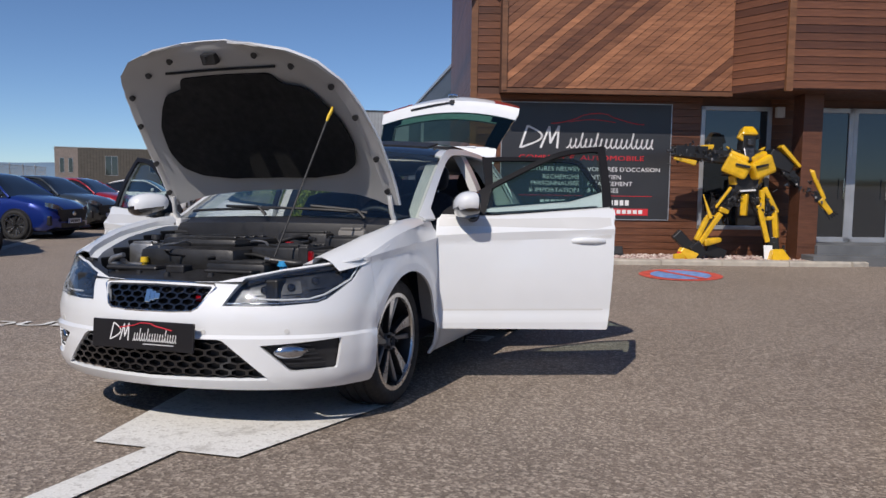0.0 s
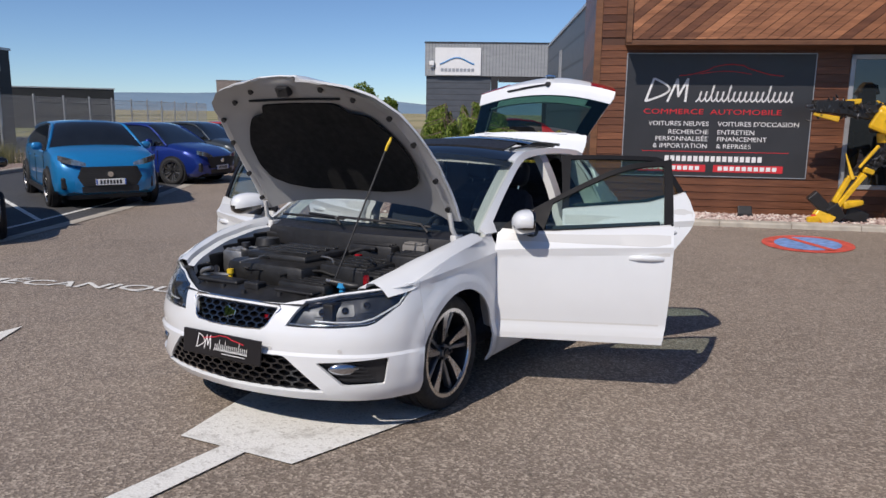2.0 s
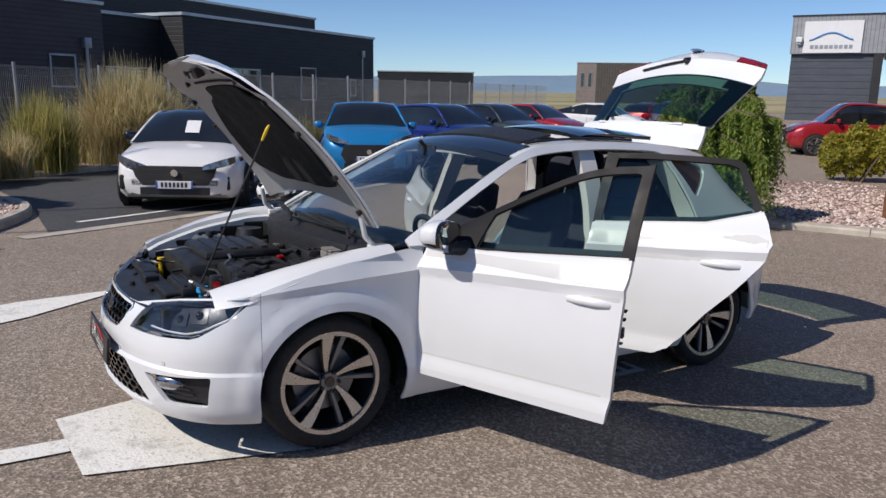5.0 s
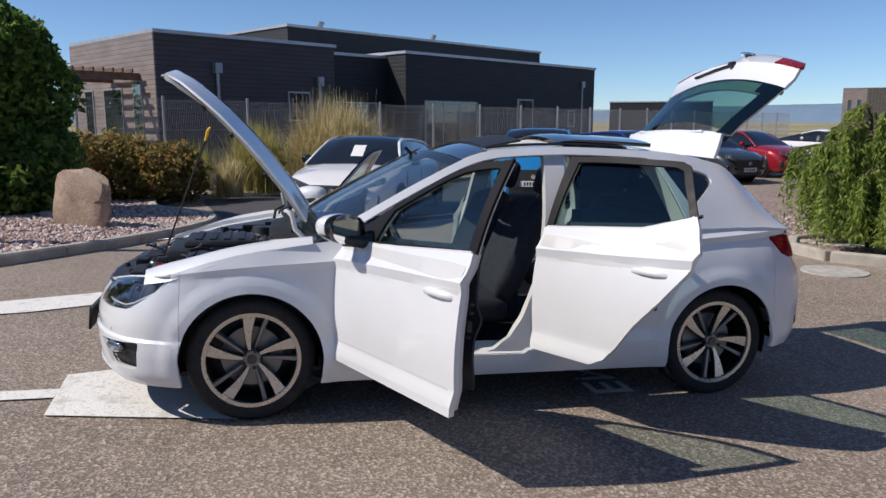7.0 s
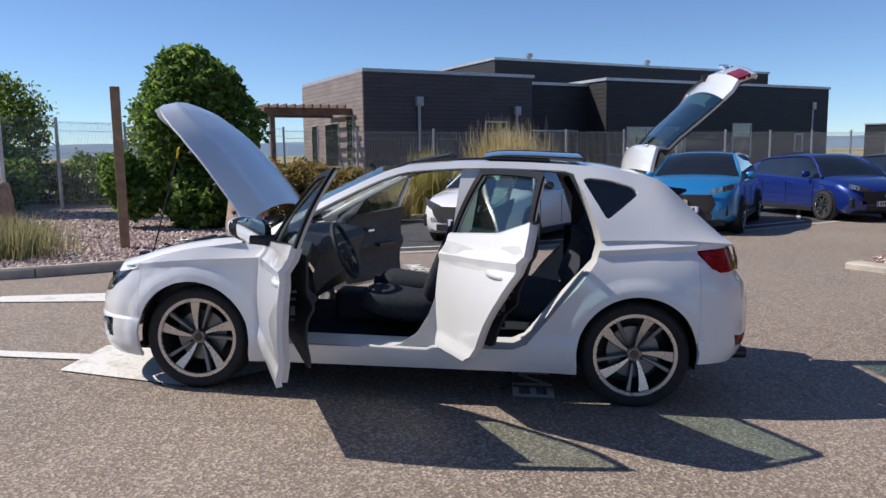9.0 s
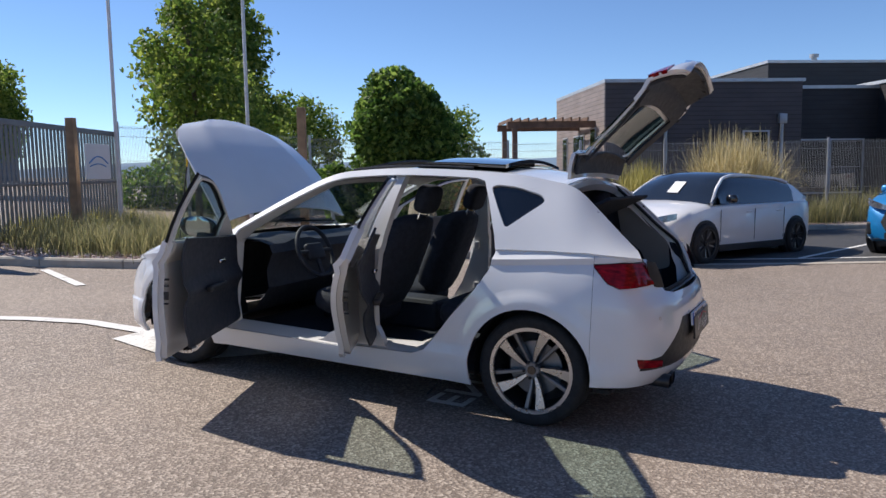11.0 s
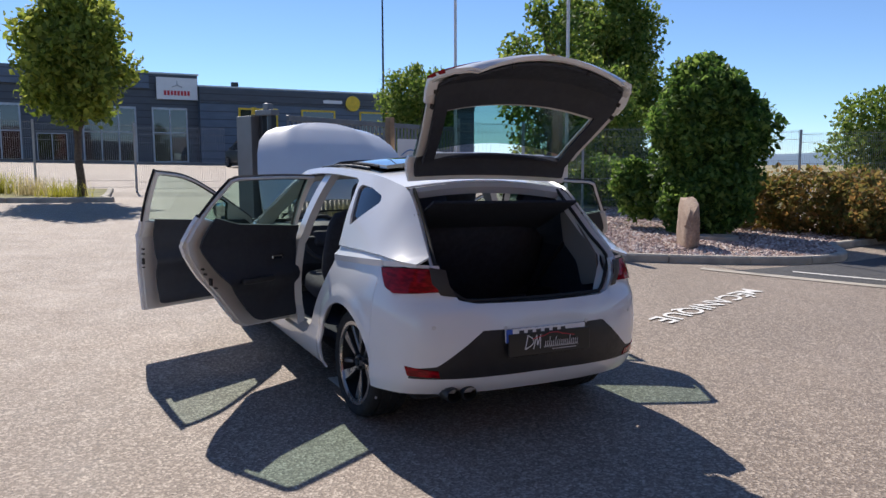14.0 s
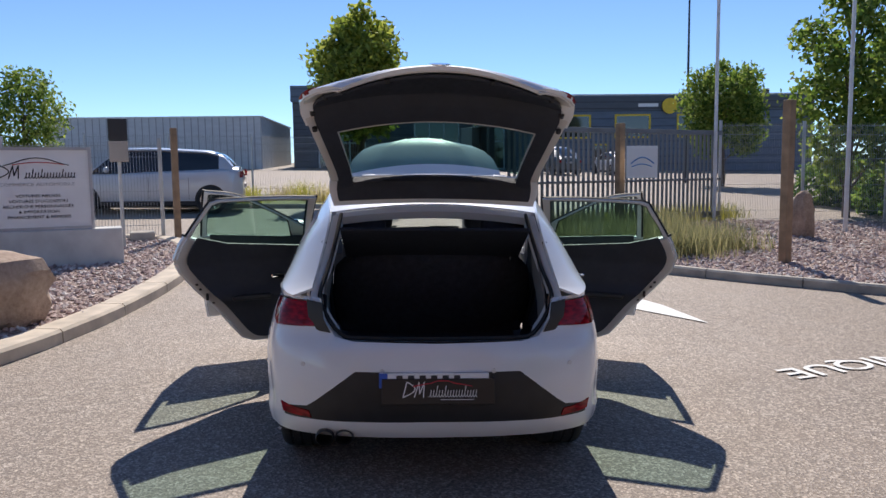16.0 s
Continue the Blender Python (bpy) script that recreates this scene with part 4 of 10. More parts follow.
def clad_mat(name, lo, hi, pitch, vertical=False, rough=0.6, metal=0.0):
    """Grooved cladding: even boards or ribs with darker joints."""
    k = Mat(name, hi, rough, metal)
    sep = k.n("SeparateXYZ")
    k.link(k.coords(), sep.inputs[0])
    mul = k.n("Math")
    mul.operation = "MULTIPLY"
    mul.inputs[1].default_value = 1 / pitch
    if vertical:
        add = k.n("Math")
        k.link(sep.outputs[0], add.inputs[0])
        k.link(sep.outputs[1], add.inputs[1])
        k.link(add.outputs[0], mul.inputs[0])
    else:
        k.link(sep.outputs[2], mul.inputs[0])
    fr = k.n("Math")
    fr.operation = "FRACT"
    k.link(mul.outputs[0], fr.inputs[0])
    joint = k.ramp(fr.outputs[0], [(0.0, (0.35, 0.35, 0.35)), (0.10, (1, 1, 1)), (0.9, (1, 1, 1)), (1.0, (0.35, 0.35, 0.35))])
    c = k.ramp(k.noise(0.9, 5.0, 0.6, stretch=(1, 1, 4)), [(0.3, lo), (0.7, hi)])
    k.color(k.mix(1.0, c, joint, "MULTIPLY"))
    k.bump(joint, 0.5, 0.02)
    return k.m


M_CLADDARK = clad_mat("charcoal_cladding", (0.016, 0.016, 0.018), (0.028, 0.028, 0.031), 0.18)
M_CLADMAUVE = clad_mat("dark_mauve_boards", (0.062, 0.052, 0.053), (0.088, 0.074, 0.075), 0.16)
# paler boards for walls that face the sun: the sunlight is in the colour
M_CLADSUNLIT = clad_mat("sunlit_grey_boards", (0.20, 0.165, 0.15), (0.30, 0.25, 0.23), 0.16)
M_RIBBED = clad_mat("ribbed_grey_metal", (0.29, 0.30, 0.31), (0.37, 0.38, 0.39), 0.28, True, 0.5, 0.2)
M_BLUEGREY = clad_mat("blue_grey_panels", (0.085, 0.115, 0.16), (0.12, 0.155, 0.21), 0.6, False, 0.5)
M_SLATE = clad_mat("slate_grey_panels", (0.06, 0.07, 0.085), (0.085, 0.095, 0.115), 0.5, False, 0.5)
M_HALLPANEL = clad_mat("hall_grey_panels", (0.075, 0.083, 0.096), (0.10, 0.11, 0.125), 1.0, False, 0.5)
M_COPING = plain("pale_metal_coping", (0.5, 0.5, 0.5), 0.4, 0.5)
M_VERTWOOD = clad_mat("vertical_grey_boards", (0.062, 0.056, 0.050), (0.105, 0.092, 0.080), 0.5, True, 0.8)


def block_house(name, m, size, mat, label, side_mat=None, coping=M_COPING, windows=(), side_windows=(), extras=()):
    """A flat-roofed block: x along its front (y = 0), y into it. windows: x0, z0, x1, z1 of the front."""
    L, D, H = size
    root = thing(name, m, label, "building")
    bm = bmesh.new()
    box(bm, (0, 0, -1.0), (L, D, H))
    w = part("wall", bm, mat, root)
    if side_mat:
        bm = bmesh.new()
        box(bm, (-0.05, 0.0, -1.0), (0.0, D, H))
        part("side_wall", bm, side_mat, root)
    bm = bmesh.new()
    for lo, hi in (((-0.06, -0.06, H), (L + 0.08, 0.10, H + 0.12)), ((-0.06, 0.1, H), (0.10, D, H + 0.12)), ((L - 0.06, 0.1, H), (L + 0.08, D, H + 0.12))):
        box(bm, lo, hi)
    box(bm, (0, 0.1, H), (L, D, H + 0.02))
    part("roof", bm, coping, root, "flat roof with metal coping")
    for x0, z0, x1, z1 in windows:
        win = bmesh.new()
        for lo, hi in (((x0 - 0.06, -0.05, z0 - 0.06), (x0, 0.0, z1 + 0.06)), ((x1, -0.05, z0 - 0.06), (x1 + 0.06, 0.0, z1 + 0.06)), ((x0, -0.05, z1), (x1, 0.0, z1 + 0.06)), ((x0, -0.05, z0 - 0.06), (x1, 0.0, z0))):
            box(win, lo, hi)
        n = max(1, round((x1 - x0) / 1.2))
        for k in range(1, n):
            xx = x0 + (x1 - x0) * k / n
            box(win, (xx - 0.025, -0.04, z0), (xx + 0.025, 0.0, z1))
        wo = part("window", win, M_FRAMEGREY, root)
        bm = bmesh.new()
        box(bm, (x0, -0.025, z0), (x1, -0.004, z1))
        part("pane", bm, M_WINDOW, wo)
    for y0, z0, y1, z1 in side_windows:
        bm = bmesh.new()
        box(bm, (-0.09, y0, z0), (-0.05, y1, z1))
        wo = part("window", bm, M_FRAMEGREY, root)
        bm = bmesh.new()
        box(bm, (-0.10, y0 + 0.06, z0 + 0.06), (-0.09, y1 - 0.06, z1 - 0.06))
        part("pane", bm, M_WINDOW, wo)
    return root


def house_at(along, back, z=-0.25):
    """A place on the house's front: along it from the pale corner, and back behind it."""
    d = Vector((-math.cos(radians(32)), -math.sin(radians(32))))
    n = Vector((math.sin(radians(32)), -math.cos(radians(32))))
    p = Vector((4.41, -22.4)) + d * along + n * back
    return pose(p.x, p.y, z, 0, 0, 32 + 180)


def make_house():
    # the side wall turns to the sun and gets the boards coloured as lit
    block_house("house_wing", house_at(0, 0), (7.4, 7.3, 4.72), M_CLADMAUVE, "flat-roofed dark mauve board-clad house wing", M_CLADSUNLIT, windows=((5.2, 1.9, 6.1, 2.9),), side_windows=((1.0, 0.6, 1.7, 3.2), (2.6, 1.2, 4.2, 3.0), (5.2, 0.9, 6.0, 3.0)))
    block_house("house_middle", house_at(7.4, 1.2), (3.8, 7.0, 4.58), M_CLADDARK, "flat-roofed charcoal-clad house middle", windows=((0.6, 0.6, 3.2, 2.6),))
    block_house("house_long_wing", house_at(11.2, -0.1), (14.8, 8.0, 4.74), M_CLADDARK, "long flat-roofed charcoal-clad house wing", windows=((1.2, 0.4, 4.6, 2.7), (7.8, 1.4, 9.0, 2.9), (12.3, 1.6, 12.8, 2.4)))
    block_house("house_upper", house_at(9.0, 5.5), (19.2, 8.0, 6.15), M_CLADDARK, "raised flat-roofed charcoal-clad house storey")
    # pipes, vents and small fittings
    for along, z0, z1 in ((2.2, 1.8, 3.6), (6.6, 0.2, 3.3), (24.8, 1.0, 3.8)):
        m = house_at(along, 0)
        bm = bmesh.new()
        tube(bm, [(0, -0.08, z0), (0, -0.08, z1)], 0.06, 10)
        box(bm, (-0.14, -0.2, z1 - 0.1), (0.14, -0.005, z1 + 0.25), None, 0.01)
        ob = link_mesh("downpipe", bm, M_GALV, smooth=40)
        ob.matrix_basis = m
        tagged(ob, "grey metal downpipe with hopper on the house", "pipe")
    for along, back, h in ((12.0, 7.0, 0.5), (20.0, 7.0, 0.5)):
        m = house_at(along, back)
        bm = bmesh.new()
        tube(bm, [(0, 0, 5.9), (0, 0, 6.2 + h)], 0.13, 10)
        tube(bm, [(0, 0, 6.1 + h), (0, 0, 6.25 + h)], 0.2, 10)
        ob = link_mesh("roof_vent", bm, M_GALV, smooth=40)
        ob.matrix_basis = m
        tagged(ob, "short metal vent pipe on the flat roof", "vent")
    # pergola by the pale side wall
    root = thing("pergola", house_at(0, 0), "brown timber pergola beside the house", "pergola")
    for x, y in ((-3.2, 1.1), (-3.2, 3.4)):
        bm = bmesh.new()
        box(bm, (x, y, -0.4), (x + 0.18, y + 0.18, 3.2), None, 0.01)
        part("post", bm, M_POSTBROWN, root)
    for y in (1.1, 3.4):
        bm = bmesh.new()
        box(bm, (-3.4, y, 3.2), (-0.06, y + 0.14, 3.45), None, 0.01)
        part("beam", bm, M_POSTBROWN, root)
    for k in range(10):
        bm = bmesh.new()
        box(bm, (-3.3 + 0.32 * k, 0.9, 3.45), (-3.24 + 0.32 * k, 3.8, 3.57))
        part("slat", bm, M_POSTBROWN, root)


M_POSTBROWN = plain("brown_timber", (0.16, 0.10, 0.07), 0.8, vary=0.3, scale=4)
make_house()


def face_block(name, near, far, depth, height, mat, label, **kw):
    """A block whose front runs between two places on the ground, near end first seen on the left."""
    a, b = Vector(near), Vector(far)
    d = b - a
    m = pose(a.x, a.y, ground_z(a.x, a.y), 0, 0, math.degrees(math.atan2(d.y, d.x)))
    return block_house(name, m, (d.length, depth, height), mat, label, **kw), d.length


# far timber block beyond the fields' edge, and low sheds
face_block("far_timber_building", (-100.1, -104.6), (-111.8, -92.0), 12, 7.4, M_VERTWOOD, "distant flat-roofed grey timber building", windows=((4.5, 2.6, 6.5, 6.0), (12.0, 3.2, 13.5, 5.6)))
# sunlit end wall, its brightness given by the paler board colour
face_block("far_timber_wing", (-97.4, -107.1), (-100.1, -104.6), 12, 7.4, M_CLADSUNLIT, "end of a distant timber building, coloured pale as sunlit", windows=((0.8, 3, 1.4, 5.5), (2.2, 3, 2.8, 5.5)))
face_block("shed", (-34.0, -67.2), (-42.5, -62.0), 8, 3.5 - ground_z(-37, -65), M_CLADDARK, "low dark shed beyond the fence")
# garage with its ribbed band, and the long metal hall
gar, gl = face_block("garage_building", (-52.93, -33.08), (-55.6, -28.04), 9, 5.1, M_SLATE, "dark slate-panelled garage with ribbed metal upper band and a carport")
bm = bmesh.new()
box(bm, (-0.1, -0.25, 5.1), (gl + 5.2, 9.2, 7.9))
part("ribbed_band", bm, M_RIBBED, gar, "ribbed grey metal band")
bm = bmesh.new()
box(bm, (-0.16, -0.31, 7.9), (gl + 5.26, 9.26, 8.0))
part("coping", bm, M_CLADDARK, gar, "dark metal coping")
bm = bmesh.new()
box(bm, (gl + 0.7, -0.2, 4.6), (gl + 5.1, 0.1, 5.096))
part("lintel", bm, M_CLADDARK, gar)
for x in (gl + 0.02, gl + 4.6):
    bm = bmesh.new()
    box(bm, (x, -0.2, -0.8), (x + 0.6, 0.4, 5.096), None, 0.02)
    part("pillar", bm, M_CLADDARK, gar)
bm = bmesh.new()
box(bm, (0.35, -0.5, 5.8), (0.65, -0.25, 5.95), None, 0.02)
box(bm, (0.28, -0.62, 5.95), (0.72, -0.3, 6.35), None, 0.05)
part("floodlight", bm, M_PRINT, gar, "white floodlight")
sg = thing("garage_sign", gar.matrix_basis @ Matrix.Translation((0.8, -0.32, 5.15)), "white garage sign with a blue and grey car shape", "sign")
bm = bmesh.new()
box(bm, (0, -0.05, 0), (4.0, 0.05, 2.35))
part("panel", bm, M_PRINT, sg)
bm = bmesh.new()
tube(bm, [(0.4 + 0.3 * k, -0.08, 0.95 + 0.55 * math.sin(k / 10 * math.pi) ** 1.5) for k in range(11)], 0.06, 5)
part("car_shape", bm, M_INKBLUE_B, sg)
bars(sg, 0.5, 0.3, 3.0, 0.28, 9, M_FRAMEGREY, -0.07)
face_block("metal_hall", (-39.5, -15.9), (-20.6, -6.15), 14, 5.9, M_HALLPANEL, "long dark grey panelled hall behind the showroom", windows=((8.0, 3.6, 8.8, 5.0),))


# ---- the white hatchback ----
CAR = LOT @ Matrix.Translation((0, -0.04, 0))
M_DARKTRIM = plain("dark_cabin_plastic", (0.018, 0.022, 0.033), 0.62, vary=0.2, scale=8.0, bump=0.35, bscale=160)
M_SEAT = plain("dark_seat_fabric", (0.020, 0.023, 0.034), 0.9, vary=0.3, scale=30.0, bump=0.5, bscale=220)
M_CARPET = plain("black_carpet", (0.010, 0.014, 0.025), 0.98, vary=0.3, scale=40.0, bump=0.6, bscale=300)
M_LINER = plain("bonnet_insulation", (0.007, 0.007, 0.007), 0.95, vary=0.4, scale=6.0, bump=0.7, bscale=60)
M_HEADLINER = plain("grey_headliner", (0.42, 0.42, 0.40), 0.95, vary=0.06, scale=9.0)
M_PRIMER = car_paint("white_inner_paint", (0.62, 0.62, 0.61), rough=0.4)
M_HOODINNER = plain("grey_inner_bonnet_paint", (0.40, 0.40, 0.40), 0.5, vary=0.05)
M_RUBBER = plain("black_rubber_seal", (0.012, 0.012, 0.012), 0.7)
M_GLASS = glass("green_tinted_glass", (0.80, 0.88, 0.85))
M_SCREEN = glass("windscreen_glass", (0.90, 0.94, 0.92))
M_PRIV = glass("dark_tinted_glass", (0.70, 0.82, 0.78))
M_GATEGLASS = glass("privacy_rear_glass", (0.52, 0.66, 0.62))
M_ROOFGLASS = plain("black_roof_glass", (0.006, 0.007, 0.009), 0.04, vary=0.1, coat=1.0)
M_LENS = glass("clear_lens", (0.95, 0.96, 0.97))
M_GUIDE = plain("light_guide_plastic", (0.72, 0.73, 0.74), 0.25, vary=0.04)
M_REFLECTOR = plain("lamp_reflector", (0.5, 0.52, 0.56), 0.15, 1.0)
M_LAMPBLACK = plain("lamp_black", (0.035, 0.037, 0.042), 0.35, 0.5, vary=0.5, scale=22)
M_SATIN = plain("satin_black_frame", (0.010, 0.010, 0.012), 0.5, vary=0.15)
M_SATIN.node_tree.nodes["Principled BSDF"].inputs["Specular IOR Level"].default_value = 0.15
M_ENGINE = plain("engine_plastic", (0.018, 0.018, 0.019), 0.42, vary=0.35, scale=14.0, bump=0.3, bscale=120)
M_MIDALLOY = plain("grey_alloy", (0.24, 0.245, 0.255), 0.35, 0.7, vary=0.1)
M_CAST = plain("cast_aluminium", (0.35, 0.35, 0.35), 0.45, 0.9, vary=0.25, scale=14.0)


def red_lens():
    k = Mat("red_lamp_lens", (0.42, 0.012, 0.02), 0.08)
    k.color(k.ramp(k.noise(22.0, 2.0, stretch=(1, 1, 3)), [(0.35, (0.13, 0.002, 0.006)), (0.65, (0.34, 0.005, 0.012))]))
    k.b.inputs["Coat Weight"].default_value = 0.15
    k.b.inputs["Specular IOR Level"].default_value = 0.2
    return k.m


M_REDLAMP = red_lens()


def interp(tab, x):
    if x <= tab[0][0]:
        return tab[0][1]
    for (a, va), (b, vb) in zip(tab, tab[1:]):
        if x <= b:
            return va + (vb - va) * (x - a) / (b - a)
    return tab[-1][1]


def smooth_line(pts, step):
    """Points along a rounded line through pts (Catmull-Rom), about step apart."""
    ps = [Vector(p) for p in pts]
    ps = [2 * ps[0] - ps[1]] + ps + [2 * ps[-1] - ps[-2]]
    out = []
    for i in range(1, len(ps) - 2):
        a, b, c, d = ps[i - 1:i + 3]
        n = max(2, int((c - b).length / step))
        for k in range(n):
            t = k / n
            out.append(0.5 * (2 * b + (c - a) * t + (2 * a - 5 * b + 4 * c - d) * t * t + (3 * b - a - 3 * c + d) * t ** 3))
    return out + [ps[-2]]


# plan outline of the body, nose to tail along its left side
_plan = [(2.165, 0), (2.15, 0.2), (2.11, 0.4), (2.04, 0.58), (1.94, 0.73), (1.805, 0.832), (1.64, 0.876), (1.45, 0.897), (1.2, 0.905), (0.6, 0.905), (0, 0.905),
         (-0.6, 0.905), (-1.3, 0.905), (-1.55, 0.89), (-1.72, 0.86), (-1.855, 0.812), (-1.957, 0.718), (-2.036, 0.53), (-2.073, 0.28), (-2.083, 0)]
_pl = [Vector((p[0], p[1])) for p in smooth_line([(x, y, 0) for x, y in _plan], 0.03)]
_s = [0.0]
for _a, _b in zip(_pl, _pl[1:]):
    _s.append(_s[-1] + (_b - _a).length)
S_END = _s[-1]


def plan_at(s):
    s = min(max(s, 0), S_END)
    lo, hi = 0, len(_s) - 1
    while hi - lo > 1:
        mid = (lo + hi) // 2
        if _s[mid] <= s:
            lo = mid
        else:
            hi = mid
    t = (s - _s[lo]) / (_s[hi] - _s[lo])
    p = _pl[lo].lerp(_pl[hi], t)
    a, b = _pl[max(lo - 1, 0)], _pl[min(hi + 1, len(_pl) - 1)]
    d = (b - a).normalized()
    return p, Vector((d.y, -d.x))


def s_of_x(x):
    """Arc length at which the flank reaches x."""
    lo, hi = 0.0, S_END
    for _ in range(40):
        mid = (lo + hi) / 2
        if plan_at(mid)[0].x > x:
            lo = mid
        else:
            hi = mid
    return lo


def s_of_y(y, rear=False):
    lo, hi = (0.0, s_of_x(1.3)) if not rear else (S_END, s_of_x(-1.3))
    for _ in range(40):
        mid = (lo + hi) / 2
        if plan_at(mid)[0].y < y:
            lo = mid
        else:
            hi = mid
    return lo


# the side crease rises from the headlamp to the tail lamp; the flank is drawn in a little below it
CREASE_Z = [(-1.90, 0.984), (-1.70, 0.976), (-1.40, 0.955), (-1.20, 0.940), (-1.05, 0.930), (-0.69, 0.908), (-0.24, 0.884), (0.23, 0.866), (0.65, 0.850), (0.88, 0.836), (1.27, 0.811), (1.50, 0.790), (1.75, 0.752)]
CREASE_IN = [(-1.90, 0.055), (-1.62, 0.058), (-1.40, 0.052), (-1.20, 0.042), (-0.95, 0.030), (-0.50, 0.014), (0.0, 0.006), (0.90, 0.004), (1.75, 0.004)]


def crease_z(x):
    return interp(CREASE_Z, x)


def off_side(x, z):
    zc, c = crease_z(x), interp(CREASE_IN, x)
    if z >= zc:
        return c + 0.42 * (z - zc)
    d = zc - z
    if d < 0.035:
        up = c + 0.007 * d / 0.035
    else:
        u = min(1.0, (d - 0.035) / 0.24)
        up = (c + 0.007) * (1 - u) ** 2
    low = interp([(0.18, 0.060), (0.215, 0.030), (0.26, 0.010), (0.335, 0.002), (0.365, 0.0), (0.435, 0.012), (0.53, 0.003), (0.62, 0.0)], z)
    return up + low


OFF_FRONT = [(0.18, 0.075), (0.205, 0.035), (0.25, 0.010), (0.34, 0.002), (0.424, -0.003), (0.438, 0.010), (0.50, 0.008), (0.56, 0.027), (0.62, 0.055), (0.66, 0.085), (0.70, 0.13), (0.75, 0.20), (1.0, 0.5)]
OFF_REAR = [(0.18, 0.20), (0.26, 0.10), (0.34, 0.03), (0.44, 0.005), (0.58, 0.0), (0.70, 0.02), (0.765, 0.045), (0.79, 0.085), (0.86, 0.10), (0.97, 0.15), (1.0, 0.17)]


def body_at(s, z):
    p, n = plan_at(abs(s))
    f = max(0.0, n.x) ** 1.3
    r = max(0.0, -n.x) ** 1.3
    off = off_side(p.x, z) * (1 - f - r) + interp(OFF_FRONT, z) * f + interp(OFF_REAR, z) * r
    if p.x > 1.6:
        off += interp([(0.30, 0.0), (0.424, -0.008), (0.438, 0.002), (0.52, 0.0)], z) * min(1.0, (p.x - 1.6) / 0.2) * (1 - f) if z > 0.3 else 0.0
    # flared wheel arches
    for cx in (1.318, -1.318):
        d = math.hypot(p.x - cx, z - 0.325)
        if abs(p.x - cx) < 0.6 and p.y > 0.5:
            w = min(1.0, max(0.0, (0.465 - d) / 0.075))
            off -= 0.013 * w * w * (3 - 2 * w)
    q = p - n * off
    return Vector((q.x, q.y if s >= 0 else -q.y, z))


# belt line and roof rail (x, y, z), from the foot of the screen pillar to the tail lamp
BELT = smooth_line([(0.93, 0.83, 0.925), (0.7, 0.852, 0.935), (0.3, 0.853, 0.945), (-0.2, 0.852, 0.958), (-0.7, 0.846, 0.972), (-1.1, 0.832, 0.984), (-1.4, 0.812, 0.992), (-1.62, 0.79, 0.99), (-1.80, 0.75, 0.975), (-1.87, 0.715, 0.965)], 0.02)
RAIL = smooth_line([(0.95, 0.79, 0.935), (0.74, 0.755, 1.06), (0.42, 0.70, 1.235), (0.14, 0.655, 1.365), (-0.1, 0.635, 1.405), (-0.5, 0.625, 1.422), (-1.05, 0.605, 1.405), (-1.32, 0.575, 1.365), (-1.46, 0.56, 1.325), (-1.6, 0.575, 1.205), (-1.73, 0.60, 1.085), (-1.86, 0.625, 0.97)], 0.02)


def line_at_x(line, x):
    for a, b in zip(line, line[1:]):
        if a.x >= x >= b.x:
            return a.lerp(b, (a.x - x) / max(1e-9, a.x - b.x))
    return line[0] if x > line[0].x else line[-1]


def glasshouse_at(x, z):
    """The upper side: at x, between the belt below and the rail above, drawn in by height."""
    b, r = line_at_x(BELT, x), line_at_x(RAIL, x)
    w = (z - b.z) / max(0.02, r.z - b.z)
    y = b.y + (r.y - b.y) * w + 0.022 * math.sin(math.pi * min(max(w, 0), 1)) * min(1, (r.z - b.z) / 0.3)
    return Vector((x, y, z))


def side_at(x, z):
    """A point of the closed flank at x, z, below or above the belt."""
    b = line_at_x(BELT, x)
    if z >= b.z and -1.87 <= x <= 0.93:
        return glasshouse_at(x, z)
    p = to_belt(body_at(s_of_x_fast(x), z), z)
    if -1.87 <= x <= 1.22:
        p.x = x
    return p


def to_belt(p, z):
    """Above the side crease the flank runs up and in to meet the belt."""
    if -1.87 <= p.x <= 1.22:
        b, zc = line_at_x(BELT, p.x), crease_z(p.x)
        k = min(1, max(0, (z - zc) / max(0.006, b.z - zc))) * min(1, max(0, (1.22 - p.x) / 0.35)) * min(1, max(0, (p.x + 1.87) / 0.1))
        p.y = abs(p.y) * (1 - k) + b.y * k
    return p


_sx = [(plan_at(i * S_END / 600)[0].x, i * S_END / 600) for i in range(601)]
_sx = sorted(_sx)


def s_of_x_fast(x):
    return interp(_sx, x)


def inside(p, poly):
    c, n = False, len(poly)
    for i in range(n):
        (x1, y1), (x2, y2) = poly[i], poly[i - 1]
        if (y1 > p[1]) != (y2 > p[1]) and p[0] < (x2 - x1) * (p[1] - y1) / (y2 - y1) + x1:
            c = not c
    return c


